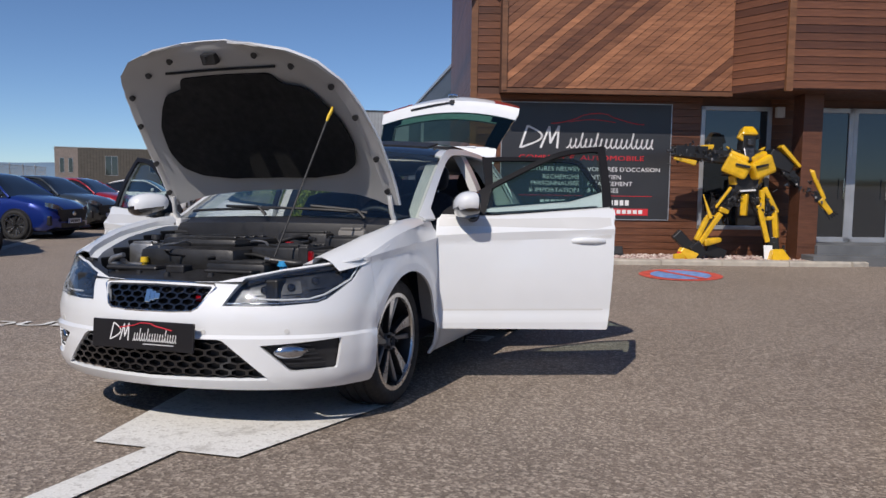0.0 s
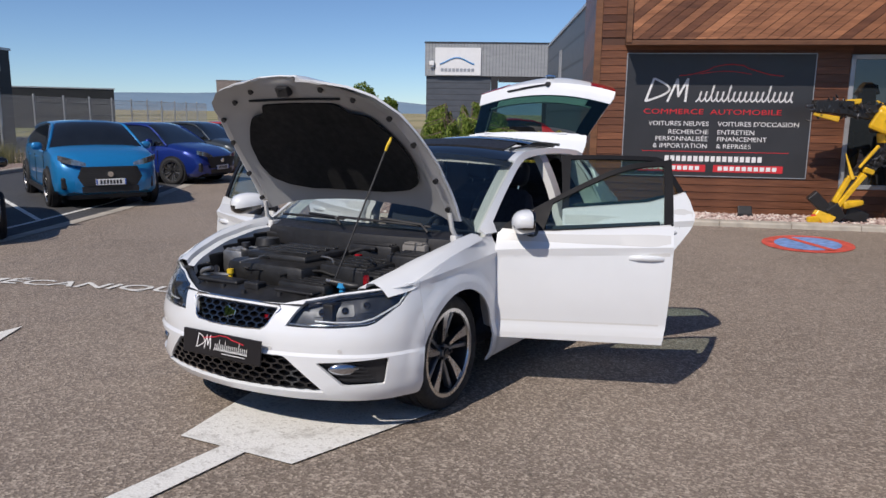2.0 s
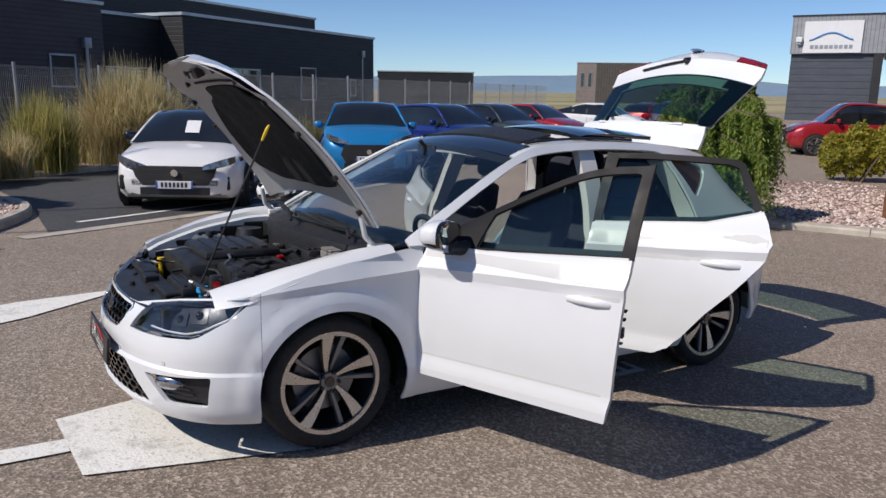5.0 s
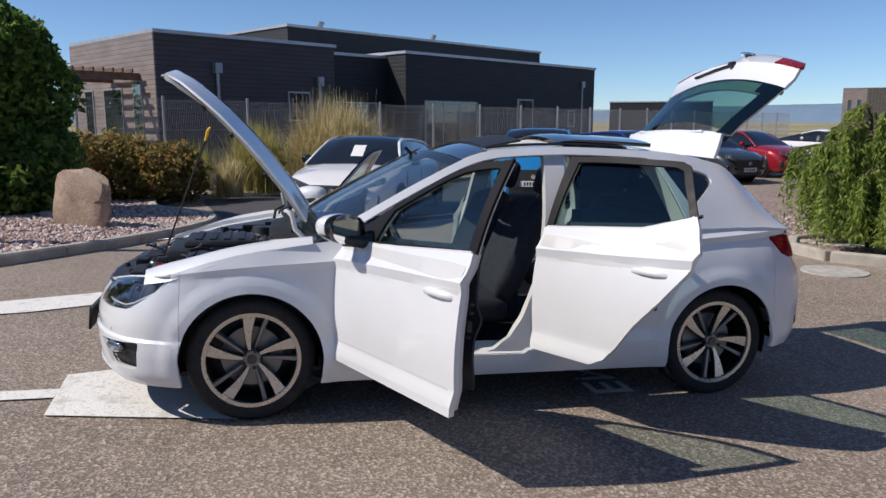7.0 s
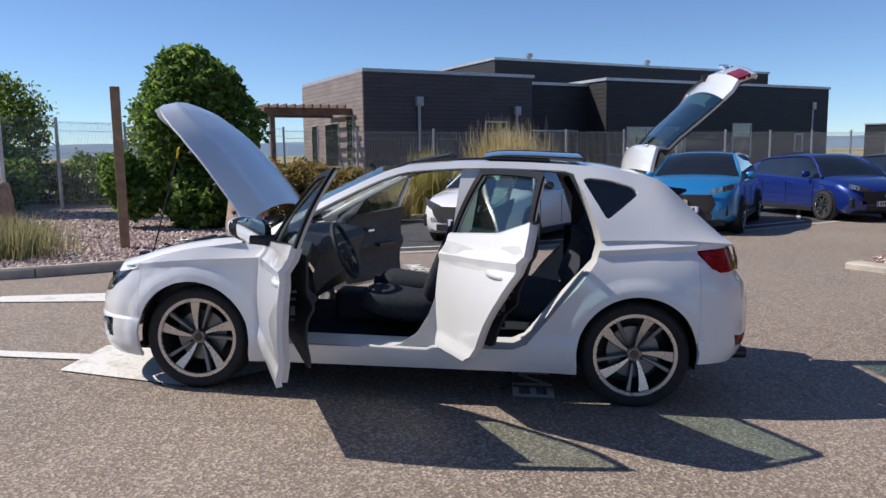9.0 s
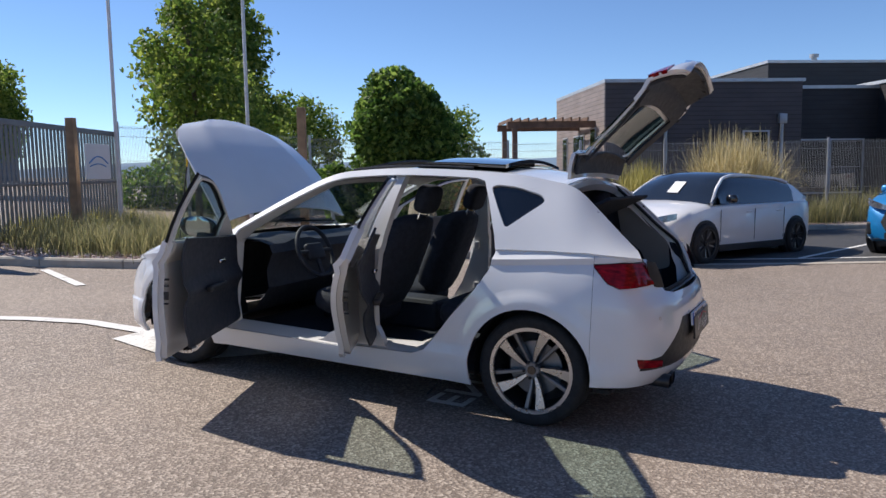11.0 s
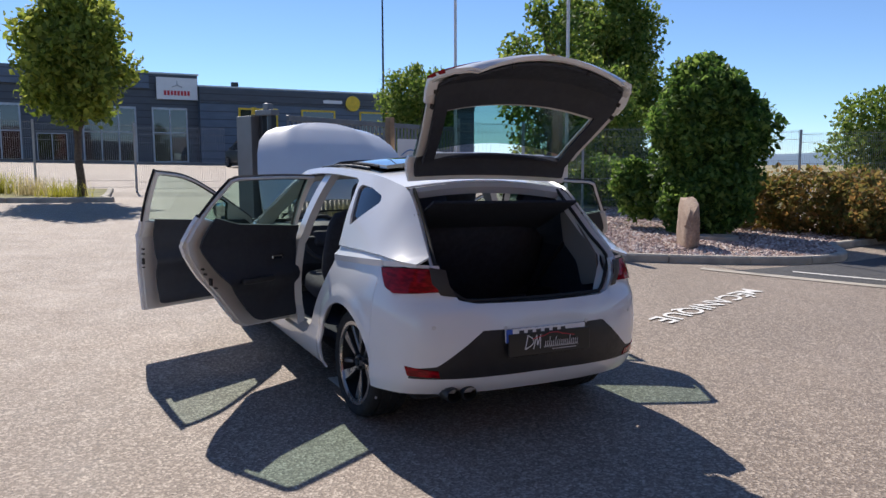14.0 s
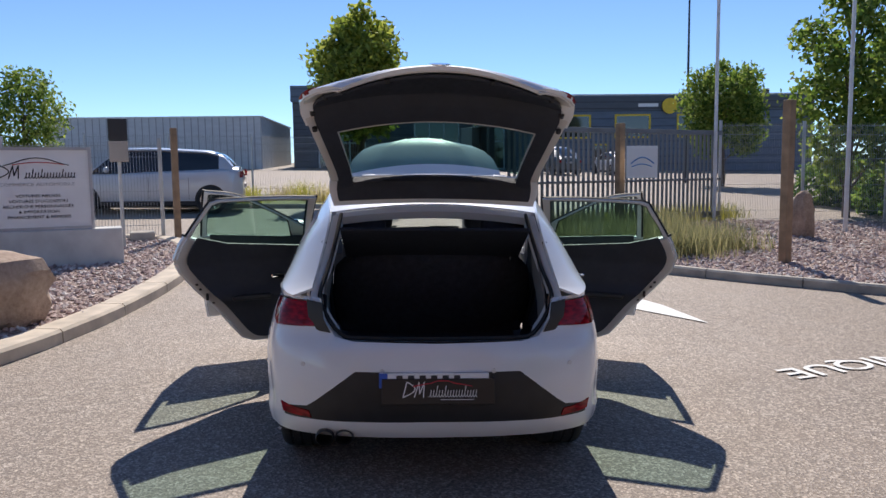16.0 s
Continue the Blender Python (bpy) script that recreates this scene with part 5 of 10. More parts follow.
def cut(bm, poly, closed=True):
    """Cuts a flat sheet along an outline or an open line."""
    n = len(poly)
    for i in range(n if closed else n - 1):
        a, b = Vector((*poly[i], 0)), Vector((*poly[(i + 1) % n], 0))
        d = b - a
        if d.length < 1e-6:
            continue
        lo = (min(a.x, b.x) - 1e-4, min(a.y, b.y) - 1e-4)
        hi = (max(a.x, b.x) + 1e-4, max(a.y, b.y) + 1e-4)
        near = []
        for f in bm.faces:
            xs, ys = [v.co.x for v in f.verts], [v.co.y for v in f.verts]
            if max(xs) >= lo[0] and min(xs) <= hi[0] and max(ys) >= lo[1] and min(ys) <= hi[1]:
                near.append(f)
        geo = list(dict.fromkeys([*near, *(e for f in near for e in f.edges), *(v for f in near for v in f.verts)]))
        if geo:
            bmesh.ops.bisect_plane(bm, geom=geo, plane_co=a, plane_no=(-d.y, d.x, 0), dist=1e-5)


def sheet(keep, drop=(), step=0.05, folds=()):
    """A flat sheet inside the outline keep, without the outlines in drop, cut along the open lines in folds."""
    xs, ys = [p[0] for p in keep], [p[1] for p in keep]
    bm = bmesh.new()
    nx = max(1, math.ceil((max(xs) - min(xs)) / step))
    ny = max(1, math.ceil((max(ys) - min(ys)) / step))
    vs = [[bm.verts.new((min(xs) + (max(xs) - min(xs)) * i / nx, min(ys) + (max(ys) - min(ys)) * j / ny, 0)) for j in range(ny + 1)] for i in range(nx + 1)]
    for i in range(nx):
        for j in range(ny):
            bm.faces.new((vs[i][j], vs[i + 1][j], vs[i + 1][j + 1], vs[i][j + 1]))
    for line in folds:
        cut(bm, line, False)
    for poly in (keep, *drop):
        cut(bm, poly)
    gone = []
    for f in bm.faces:
        c = f.calc_center_median()
        if not inside(c, keep) or any(inside(c, d) for d in drop):
            gone.append(f)
    bmesh.ops.delete(bm, geom=gone, context="FACES")
    bmesh.ops.remove_doubles(bm, verts=bm.verts, dist=2e-4)
    return bm


def shape(bm, fn, thick=0.0, mirror=False, shift=(0, 0, 0), flip=False):
    """Bends a sheet by fn(x, z) -> place; thick: inner skin; mirror: to the other flank."""
    for v in bm.verts:
        v.co = fn(v.co.x, v.co.y)
    if flip:
        bmesh.ops.reverse_faces(bm, faces=bm.faces)
    bm.normal_update()
    if thick:
        bmesh.ops.solidify(bm, geom=list(bm.faces), thickness=thick)
    for v in bm.verts:
        v.co -= Vector(shift)
        if mirror:
            v.co.y = -v.co.y
    if mirror:
        bmesh.ops.reverse_faces(bm, faces=bm.faces)
    return bm


def merge(*bms):
    out = bms[0]
    for b in bms[1:]:
        me = bpy.data.meshes.new("tmp")
        b.to_mesh(me)
        b.free()
        out.from_mesh(me)
        bpy.data.meshes.remove(me)
    return out


def inset_poly(poly, d):
    """An outline drawn in by d (counter-clockwise or not)."""
    n = len(poly)
    area = sum(poly[i - 1][0] * poly[i][1] - poly[i][0] * poly[i - 1][1] for i in range(n))
    sgn = 1 if area > 0 else -1
    out = []
    for i in range(n):
        a, b, c = Vector(poly[i - 1]), Vector(poly[i]), Vector(poly[(i + 1) % n])
        u, w = (b - a).normalized(), (c - b).normalized()
        nu, nw = Vector((-u.y, u.x)) * sgn, Vector((-w.y, w.x)) * sgn
        m = (nu + nw)
        m = m / max(0.35, m.length_squared / 2) if m.length > 1e-6 else nu
        out.append(tuple(b + m * d))
    return out


def rail_run(x0, x1, n, drop):
    out = []
    for i in range(n + 1):
        x = x0 + (x1 - x0) * i / n
        out.append((x, line_at_x(RAIL, x).z - drop))
    return out


def rounded(poly, r, n=3):
    """The outline with its corners rounded."""
    out = []
    m = len(poly)
    for i in range(m):
        a, b, c = Vector(poly[i - 1]), Vector(poly[i]), Vector(poly[(i + 1) % m])
        ra = min(r, (a - b).length * 0.45)
        rc = min(r, (c - b).length * 0.45)
        p, q = b + (a - b).normalized() * ra, b + (c - b).normalized() * rc
        for k in range(n + 1):
            t = k / n
            out.append(tuple(p * (1 - t) ** 2 + b * 2 * t * (1 - t) + q * t * t))
    return out


def bez(pts, n):
    return [(p.x, p.y) for p in smooth_line([(x, z, 0) for x, z in pts], n)]


FRONT_DOOR = [(0.845, 0.925), (0.86, 0.80), (0.865, 0.43), (0.84, 0.335), (-0.105, 0.325), (-0.122, 0.42), (-0.14, 0.70), (-0.15, 0.945), (-0.152, 1.20), (-0.15, 1.372)] + rail_run(-0.12, 0.80, 22, 0.045)
REAR_DOOR = [(-0.20, 1.376), (-0.205, 1.20), (-0.205, 0.945), (-0.195, 0.70), (-0.175, 0.42), (-0.16, 0.345), (-0.60, 0.352), (-0.68, 0.385), (-0.75, 0.47), (-0.85, 0.60), (-0.98, 0.735), (-1.09, 0.87), (-1.125, 0.965), (-1.09, 1.07), (-0.995, 1.24), (-0.93, 1.35)] + rail_run(-0.88, -0.23, 14, 0.045)
FRONT_GLASS = [(0.58, 0.958), (-0.098, 1.006), (-0.102, 1.15), (-0.105, 1.325)] + rail_run(-0.085, 0.53, 16, 0.074)
REAR_GLASS = [(-0.25, 1.012), (-0.80, 1.056), (-1.02, 1.118), (-0.985, 1.19), (-0.94, 1.26), (-0.905, 1.325)] + rail_run(-0.86, -0.27, 12, 0.074)
QUARTER_GLASS = rounded([(-1.126, 1.098), (-0.985, 1.325), (-1.02, 1.338), (-1.14, 1.328), (-1.285, 1.288), (-1.318, 1.25)], 0.025)


def arch(cx, r=0.352):
    return [(cx + r * math.cos(math.pi * k / 28), 0.325 + r * math.sin(math.pi * k / 28)) for k in range(29)] + [(cx - r + 0.02, 0.1), (cx + r - 0.02, 0.1)]


def xz_to_sz(poly):
    return [(s_of_x_fast(x), z) for x, z in poly]


def side_folds(to_s=False):
    """Lines of the flank along which it is creased."""
    xs = [1.80 - 0.12 * k for k in range(32)]
    lines = [[(x, crease_z(x)) for x in xs], [(x, crease_z(x) - 0.035) for x in xs]]
    lines += [[(1.0, z), (0.4, z), (0.0, z), (-0.4, z), (-0.9, z)] for z in (0.365, 0.435)]
    for cx in (1.318, -1.318):
        lines += [[(cx + r * math.cos(math.pi * k / 26), 0.325 + r * math.sin(math.pi * k / 26)) for k in range(27)] for r in (0.39, 0.428, 0.465)]
    return [xz_to_sz(l) for l in lines] if to_s else lines


def make_door(root, keep, pane, hinge, angle, mirror, side_mirror):
    """An open door: skin below the belt, black frame and glass above, dark lining inside."""
    sg = -1 if mirror else 1
    hx, hy = hinge
    waist = [(2, 0.90), (0.9, 0.932), (0.5, 0.946), (-0.12, 0.992), (-0.25, 0.997), (-0.80, 1.042), (-1.03, 1.105), (-1.2, 1.2), (-2, 1.3)]
    lower = [(2, 0)] + waist + [(-2, 0)]
    upper = [(2, 2)] + waist + [(-2, 2)]
    sh = (hx, hy, 0)
    bm = sheet(keep, [upper], 0.04, side_folds())
    door = part("door", shape(bm, side_at, 0.028, mirror, sh), M_WHITE, root, "white door standing wide open", 24)
    door.matrix_local = Matrix.Translation((hx, sg * hy, 0)) @ pose(0, 0, 0, 0, 0, -sg * angle)
    # window frame: black outside, white inside, with a rubber edge
    part("window_frame", shape(sheet(keep, [lower, pane], 0.04), side_at, 0.014, mirror, sh), M_SATIN, door, "black window frame", 32)
    part("inner_frame", shape(sheet(inset_poly(keep, 0.012), [lower, inset_poly(pane, -0.006)], 0.04), lambda x, z: side_at(x, z) - Vector((0, 0.018, 0)), 0.022, mirror, sh), M_PRIMER, door, "white inner window frame", 32)
    part("window_pane", shape(sheet(inset_poly(pane, -0.012), [], 0.06), lambda x, z: side_at(x, z) - Vector((0, 0.012, 0)), 0.004, mirror, sh), M_GLASS if side_mirror else M_PRIV, door, "green tinted side window", 40)
    # inner shell and lining
    part("inner_panel", shape(sheet(inset_poly(keep, 0.016), [upper], 0.06), lambda x, z: side_at(x, z) - Vector((0, 0.03, 0)), 0.055, mirror, sh), M_PRIMER, door, "white painted inner door shell", 32)
    lin = inset_poly(keep, 0.062)

    def lining(x, z):
        p = side_at(x, z)
        bulge = 0.035 * math.exp(-((z - 0.70) / 0.05) ** 2) + 0.02 * math.exp(-((z - 0.42) / 0.07) ** 2)
        return Vector((p.x, min(p.y, 0.86) - 0.085 - bulge, z))

    part("lining", shape(sheet(rounded(lin, 0.05), [[(2, 2), (2, 0.93), (0.5, 0.975), (-0.25, 1.025), (-0.8, 1.07), (-1.03, 1.13), (-2, 1.3), (-2, 2)]], 0.03), lining, 0.012, mirror, sh), M_DARKTRIM, door, "dark moulded door lining", 40)
    cx = sum(p[0] for p in keep) / len(keep)
    bm = bmesh.new()
    box(bm, (-0.13, -0.02, -0.018), (0.13, 0.02, 0.018), None, 0.012)
    arm = part("armrest", bm, M_BLACK, door)
    arm.matrix_local = Matrix.Translation((cx - hx - 0.05, sg * (0.715 - hy), 0.70))
    bm = bmesh.new()
    box(bm, (-0.05, -0.012, -0.014), (0.05, 0.012, 0.014), None, 0.01)
    pull = part("inner_handle", bm, M_CHROME, door, "dark chrome inner door handle")
    pull.matrix_local = Matrix.Translation((cx - hx + 0.14, sg * (0.755 - hy), 0.83))
    # outer handle
    hxp, hz = (0.0, 0.818) if side_mirror else (-0.90, 0.858)
    base = side_at(hxp, hz)
    bm = bmesh.new()
    tube(bm, [(-0.105, -0.004, -0.004), (-0.085, 0.022, 0), (-0.03, 0.032, 0.003), (0.04, 0.03, 0.003), (0.09, 0.018, 0), (0.105, -0.004, -0.003)], 0.017, 10, radii=[0.013, 0.017, 0.018, 0.018, 0.017, 0.012])
    box(bm, (-0.108, -0.014, -0.026), (-0.066, 0.014, 0.022), None, 0.009)
    if mirror:
        for v in bm.verts:
            v.co.y = -v.co.y
        bmesh.ops.reverse_faces(bm, faces=bm.faces)
    h = part("handle", bm, M_WHITE, door, "white door handle", 50)
    h.matrix_local = Matrix.Translation((base.x - hx, sg * (base.y - hy), hz))
    bm = bmesh.new()
    bmesh.ops.create_uvsphere(bm, u_segments=14, v_segments=8, radius=1)
    for v in bm.verts:
        v.co = Vector((v.co.x * 0.098, v.co.y * 0.007, v.co.z * 0.036))
    hc = part("handle_recess", bm, M_PRIMER, door, smooth=60)
    hc.matrix_local = Matrix.Translation((base.x - hx + 0.01, sg * (base.y - hy), hz - 0.003))
    # belt moulding
    x0, x1 = pane[0][0] + 0.05, min(p[0] for p in keep) + 0.05
    wz = sorted(waist)
    pts = [side_at(x, interp(wz, x) + 0.006) + Vector((-hx, 0.006 - hy, 0)) for x in [x0 + (x1 - x0) * k / 12 for k in range(13)]]
    bm = bmesh.new()
    tube(bm, [(p.x, sg * p.y, p.z) for p in pts], 0.009, 6)
    part("belt_moulding", bm, M_BLACK, door, smooth=60)
    # edge hardware on the trailing edge
    ex = min(p[0] for p in keep if p[1] < 0.9)
    edge = [(0.42, -0.122), (0.70, -0.14), (0.945, -0.15)] if side_mirror else [(0.385, -0.68), (0.47, -0.75), (0.60, -0.85), (0.735, -0.97), (0.87, -1.06)]
    for z, w, nm in ((0.70, 0.045, "latch"), (0.755, 0.012, "rubber_stop"), (0.79, 0.012, "rubber_plug"), (0.655, 0.009, "rubber_plug")):
        xx = interp(edge, z)
        p = side_at(xx, z)
        bm = bmesh.new()
        box(bm, (-0.012, -0.012, -w / 2), (0.004, 0.012, w / 2), Matrix.Translation((xx - hx + (0.016 if side_mirror else 0.030), sg * (p.y - 0.045 - hy), z)), 0.003)
        part(nm, bm, M_BLACK, door)
    if side_mirror:
        bm = bmesh.new()
        bmesh.ops.create_uvsphere(bm, u_segments=20, v_segments=12, radius=1)
        for v in bm.verts:
            c = v.co
            k = 1.0 - 0.22 * max(0, -c.y)
            p3 = (abs(c.x) ** 3 + abs(c.y) ** 3 + abs(c.z) ** 3) ** (-1 / 3)
            c = c * p3
            v.co = Vector((c.x * 0.07 + 0.02 * (1 - c.z * c.z) * (1 if c.x > 0 else 0), c.y * 0.12, c.z * 0.074 * k * (1 - 0.22 * c.y) + 0.014 * c.y))
            if v.co.x < -0.035:
                v.co.x = -0.035
        for f in bm.faces:
            z = f.calc_center_median().z
            f.material_index = 1 if z < -0.022 or f.calc_center_median().x < -0.012 else 0
            if f.calc_center_median().x < -0.034 and (f.calc_center_median() - Vector((-0.035, 0, 0))).length < 0.085:
                f.material_index = 2
        mm = part("door_mirror", bm, [M_WHITE, M_GLOSSBLACK, M_CHROME], door, "white and black door mirror", 50)
        mm.matrix_local = Matrix.Translation((0.675 - hx, sg * (0.985 - hy), 1.015)) @ pose(0, 0, 0, 0, 0, sg * 6)
        bm = bmesh.new()
        tube(bm, [(0.64 - hx, sg * (0.845 - hy), 0.95), (0.655 - hx, sg * (0.91 - hy), 0.955), (0.66 - hx, sg * (0.985 - hy), 0.965)], 0.03, 10, radii=[0.04, 0.03, 0.03])
        part("mirror_foot", bm, M_BLACK, door, smooth=60)
    return door


def make_hero():
    root = thing("hatchback_car", CAR, "white five-door hatchback with every door, bonnet and tailgate open", "car")
    FL = (0.86, 0.862)
    RL = (-0.215, 0.862)
    for mir in (False, True):
        make_door(root, FRONT_DOOR, FRONT_GLASS, FL, 66.5, mir, True)
        make_door(root, REAR_DOOR, REAR_GLASS, RL, 70.0 if mir else 63.5, mir, False)
    top_f = [(0, 0.655), (s_of_y(0.32), 0.66), (s_of_y(0.43), 0.682), (s_of_y(0.60), 0.713), (s_of_x_fast(1.70), 0.764), (s_of_x_fast(1.60), 0.800), (s_of_x_fast(1.52), 0.826), (s_of_x_fast(1.39), 0.860), (s_of_x_fast(1.26), 0.884), (s_of_x_fast(1.1), 0.905), (s_of_x_fast(0.96), 0.922)]
    top_b = [(s_of_x_fast(-1.62), 0.99), (s_of_x_fast(-1.80), 0.975), (s_of_y(0.64, True), 0.965), (s_of_y(0.60, True), 0.88), (s_of_y(0.52, True), 0.79), (s_of_y(0.42, True), 0.775), (S_END, 0.77)]
    headlamp = [(s_of_y(0.355), 0.562), (s_of_y(0.40), 0.632), (s_of_y(0.44), 0.676), (s_of_y(0.60), 0.706), (s_of_x_fast(1.71), 0.754), (s_of_x_fast(1.69), 0.745), (s_of_x_fast(1.79), 0.665), (s_of_y(0.765), 0.590), (s_of_y(0.73), 0.574), (s_of_y(0.60), 0.563), (s_of_y(0.47), 0.560)]
    grille = rounded([(-0.1, 0.648), (s_of_y(0.30), 0.640), (s_of_y(0.235), 0.535), (-0.1, 0.53)], 0.02)
    mouth = rounded([(-0.1, 0.42), (s_of_y(0.36), 0.42), (s_of_y(0.555), 0.245), (-0.1, 0.235)], 0.02)
    fog = rounded([(s_of_y(0.515), 0.395), (s_of_y(0.80), 0.42), (s_of_y(0.79), 0.285), (s_of_y(0.635), 0.282)], 0.012)
    tail = [(s_of_x_fast(-1.645), 0.940), (s_of_x_fast(-1.80), 0.953), (s_of_y(0.665, True), 0.952), (s_of_y(0.615, True), 0.87), (s_of_y(0.635, True), 0.832), (s_of_x_fast(-1.80), 0.818), (s_of_x_fast(-1.735), 0.842)]
    diffuser = [(s_of_y(0.40, True), 0.640), (s_of_y(0.59, True), 0.490), (s_of_y(0.64, True), 0.455), (s_of_y(0.76, True), 0.44), (s_of_y(0.77, True), 0.385), (s_of_y(0.5, True), 0.385), (S_END + 0.1, 0.390), (S_END + 0.1, 0.640)]
    reflector = [(s_of_y(0.63, True), 0.432), (s_of_y(0.785, True), 0.452), (s_of_y(0.775, True), 0.40), (s_of_y(0.62, True), 0.392)]
    doors = [(s_of_x_fast(x), z) for x, z in [(0.866, 1.2), (0.866, 0.42), (0.845, 0.325), (-0.10, 0.318), (-0.13, 0.335), (-0.60, 0.342), (-0.68, 0.375), (-0.75, 0.46), (-0.855, 0.595), (-0.975, 0.73), (-1.065, 0.865), (-1.09, 0.965), (-1.09, 1.2)]]
    arches = [xz_to_sz(arch(1.318)), xz_to_sz(arch(-1.318))]
    split_f, split_r = s_of_x_fast(1.66), s_of_x_fast(-1.66)
    body_top = top_f + [(s_of_x_fast(x), line_at_x(BELT, x).z) for x in (0.9, 0.5, 0, -0.5, -1.0, -1.4)] + top_b

    def belt_blend(s, z):
        return to_belt(body_at(s, z), z)

    folds = side_folds(True) + [[(0, z), (s_of_y(0.3), z), (s_of_y(0.6), z), (s_of_x_fast(1.8), z), (split_f, z)] for z in (0.424, 0.438)]

    def lower(keep, drop, mirror, thick=0.012, step=0.045):
        return shape(sheet(keep, drop, step, folds), belt_blend, thick, mirror)

    def between(s0, s1, z0, z1):
        return [(s0, z0), (s1, z0), (s1, z1), (s0, z1)]

    def clip_top(s0, s1, z0):
        mid = [(s, z) for s, z in body_top if s0 < s < s1]

        def top(s):
            return interp(body_top, s)
        return [(s0, z0), (s1, z0), (s1, top(s1))] + mid[::-1] + [(s0, top(s0))]

    # front bumper, both halves in one
    fb = lambda mir: lower(clip_top(0, split_f - 0.002, 0.195), [headlamp, grille, mouth, fog, arches[0]], mir, 0.02, 0.035)
    b = merge(fb(False), fb(True))
    bmesh.ops.delete(b, geom=[q for q in b.faces if all(abs(v.co.y) < 0.004 for v in q.verts)], context="FACES")
    bmesh.ops.remove_doubles(b, verts=b.verts, dist=0.003)
    part("front_bumper", b, M_WHITE, root, "white front bumper", 24)
    rb = lambda mir: lower(clip_top(split_r + 0.002, S_END, 0.29), [tail, diffuser, reflector, arches[1]], mir, 0.02, 0.035)
    b = merge(rb(False), rb(True))
    bmesh.ops.delete(b, geom=[q for q in b.faces if all(abs(v.co.y) < 0.004 for v in q.verts)], context="FACES")
    bmesh.ops.remove_doubles(b, verts=b.verts, dist=0.003)
    part("rear_bumper", b, M_WHITE, root, "white rear bumper", 24)
    for mir in (False, True):
        sg = -1 if mir else 1
        part("front_wing", lower(clip_top(split_f, s_of_x_fast(0.80), 0.20), [arches[0], doors], mir), M_WHITE, root, "white front wing", 24)
        part("sill", lower(clip_top(s_of_x_fast(0.80), s_of_x_fast(-0.90), 0.20), [doors, arches[1], arches[0]], mir), M_WHITE, root, "white door sill", 24)
        part("rear_wing", lower(clip_top(s_of_x_fast(-0.90), split_r, 0.20), [doors, arches[1]], mir), M_WHITE, root, "white rear wing", 24)
        # upper side: pillars, roof rail, quarter
        gh = [(0.93, 0.925)] + [(x, line_at_x(RAIL, x).z) for x in [0.93 - 0.04 * k for k in range(70)]] + [(-1.87, 0.966)] + [(x, line_at_x(BELT, x).z - 0.002) for x in [-1.8, -1.6, -1.4, -1.2, -1.0, -0.6, -0.2, 0.2, 0.6]]
        hole = [(0.835, 0.90), (-1.09, 0.90), (-1.095, 0.965), (-1.07, 1.06), (-0.995, 1.245), (-0.935, 1.358)] + rail_run(-0.88, 0.80, 34, 0.04)
        bm = sheet(gh, [hole, QUARTER_GLASS], 0.045)
        part("body_side", shape(bm, glasshouse_at, 0.014, mir), M_WHITE, root, "white roof rail and pillars", 34)
        part("quarter_window", shape(sheet(inset_poly(QUARTER_GLASS, -0.004), [], 0.06), lambda x, z: glasshouse_at(x, z) - Vector((0, 0.006, 0)), 0.004, mir), M_ROOFGLASS, root, "dark fixed quarter window", 40)
        # jambs round both door openings
        def jamb(outline, deep, mirrored):
            bm = bmesh.new()
            ring = [side_at(x, z) for x, z in outline]
            rows = []
            for k, dy in ((0, 0.006), (1, 0.05), (2, deep)):
                rows.append([bm.verts.new((p.x * (1 - 0.02 * k * 0.5) + (-0.1) * 0.02 * k * 0.5, (p.y - dy) * (-1 if mirrored else 1), p.z - (0.0 if p.z > 0.8 else -0.02 * k))) for p in ring])
            n = len(ring)
            for a, c in zip(rows, rows[1:]):
                for i in range(n):
                    bm.faces.new((a[i], a[(i + 1) % n], c[(i + 1) % n], c[i]))
            bmesh.ops.recalc_face_normals(bm, faces=bm.faces)
            return bm
        part("door_jamb", jamb([(0.86, 0.44), (0.83, 0.33), (-0.10, 0.322), (-0.13, 0.338), (-0.61, 0.346), (-0.685, 0.38), (-0.76, 0.47), (-0.86, 0.60), (-0.98, 0.735), (-1.07, 0.87), (-1.095, 0.965), (-1.07, 1.06), (-0.995, 1.245), (-0.935, 1.358)] + rail_run(-0.88, 0.80, 20, 0.04) + [(0.862, 0.90)], 0.13, mir), M_PRIMER, root, "white painted door jamb", 30)
        part("pillar", shape(sheet([(0.16, 0.32), (-0.50, 0.335), (-0.40, 0.36), (-0.33, 0.47), (-0.325, 0.64), (-0.34, 1.0), (-0.39, 1.385), (-0.27, 1.385), (-0.235, 1.05), (-0.19, 0.77), (-0.10, 0.52), (-0.03, 0.40), (0.05, 0.35)], [], 0.05), lambda x, z: side_at(x, z) - Vector((0, 0.075, 0)), 0.05, mir), M_PRIMER, root, "white centre pillar", 30)
        for z in (0.5, 0.83):
            for x0, x1, dy in ((-0.255, -0.215, 0.08), (0.80, 0.86, 0.05)):
                p = side_at(x0 + 0.02, z)
                bm = bmesh.new()
                box(bm, (x0, sg * (p.y - dy) - 0.02, z - 0.03), (x1, sg * (p.y - dy) + 0.02, z + 0.03), None, 0.006)
                part("hinge", bm, M_PRIMER, root)
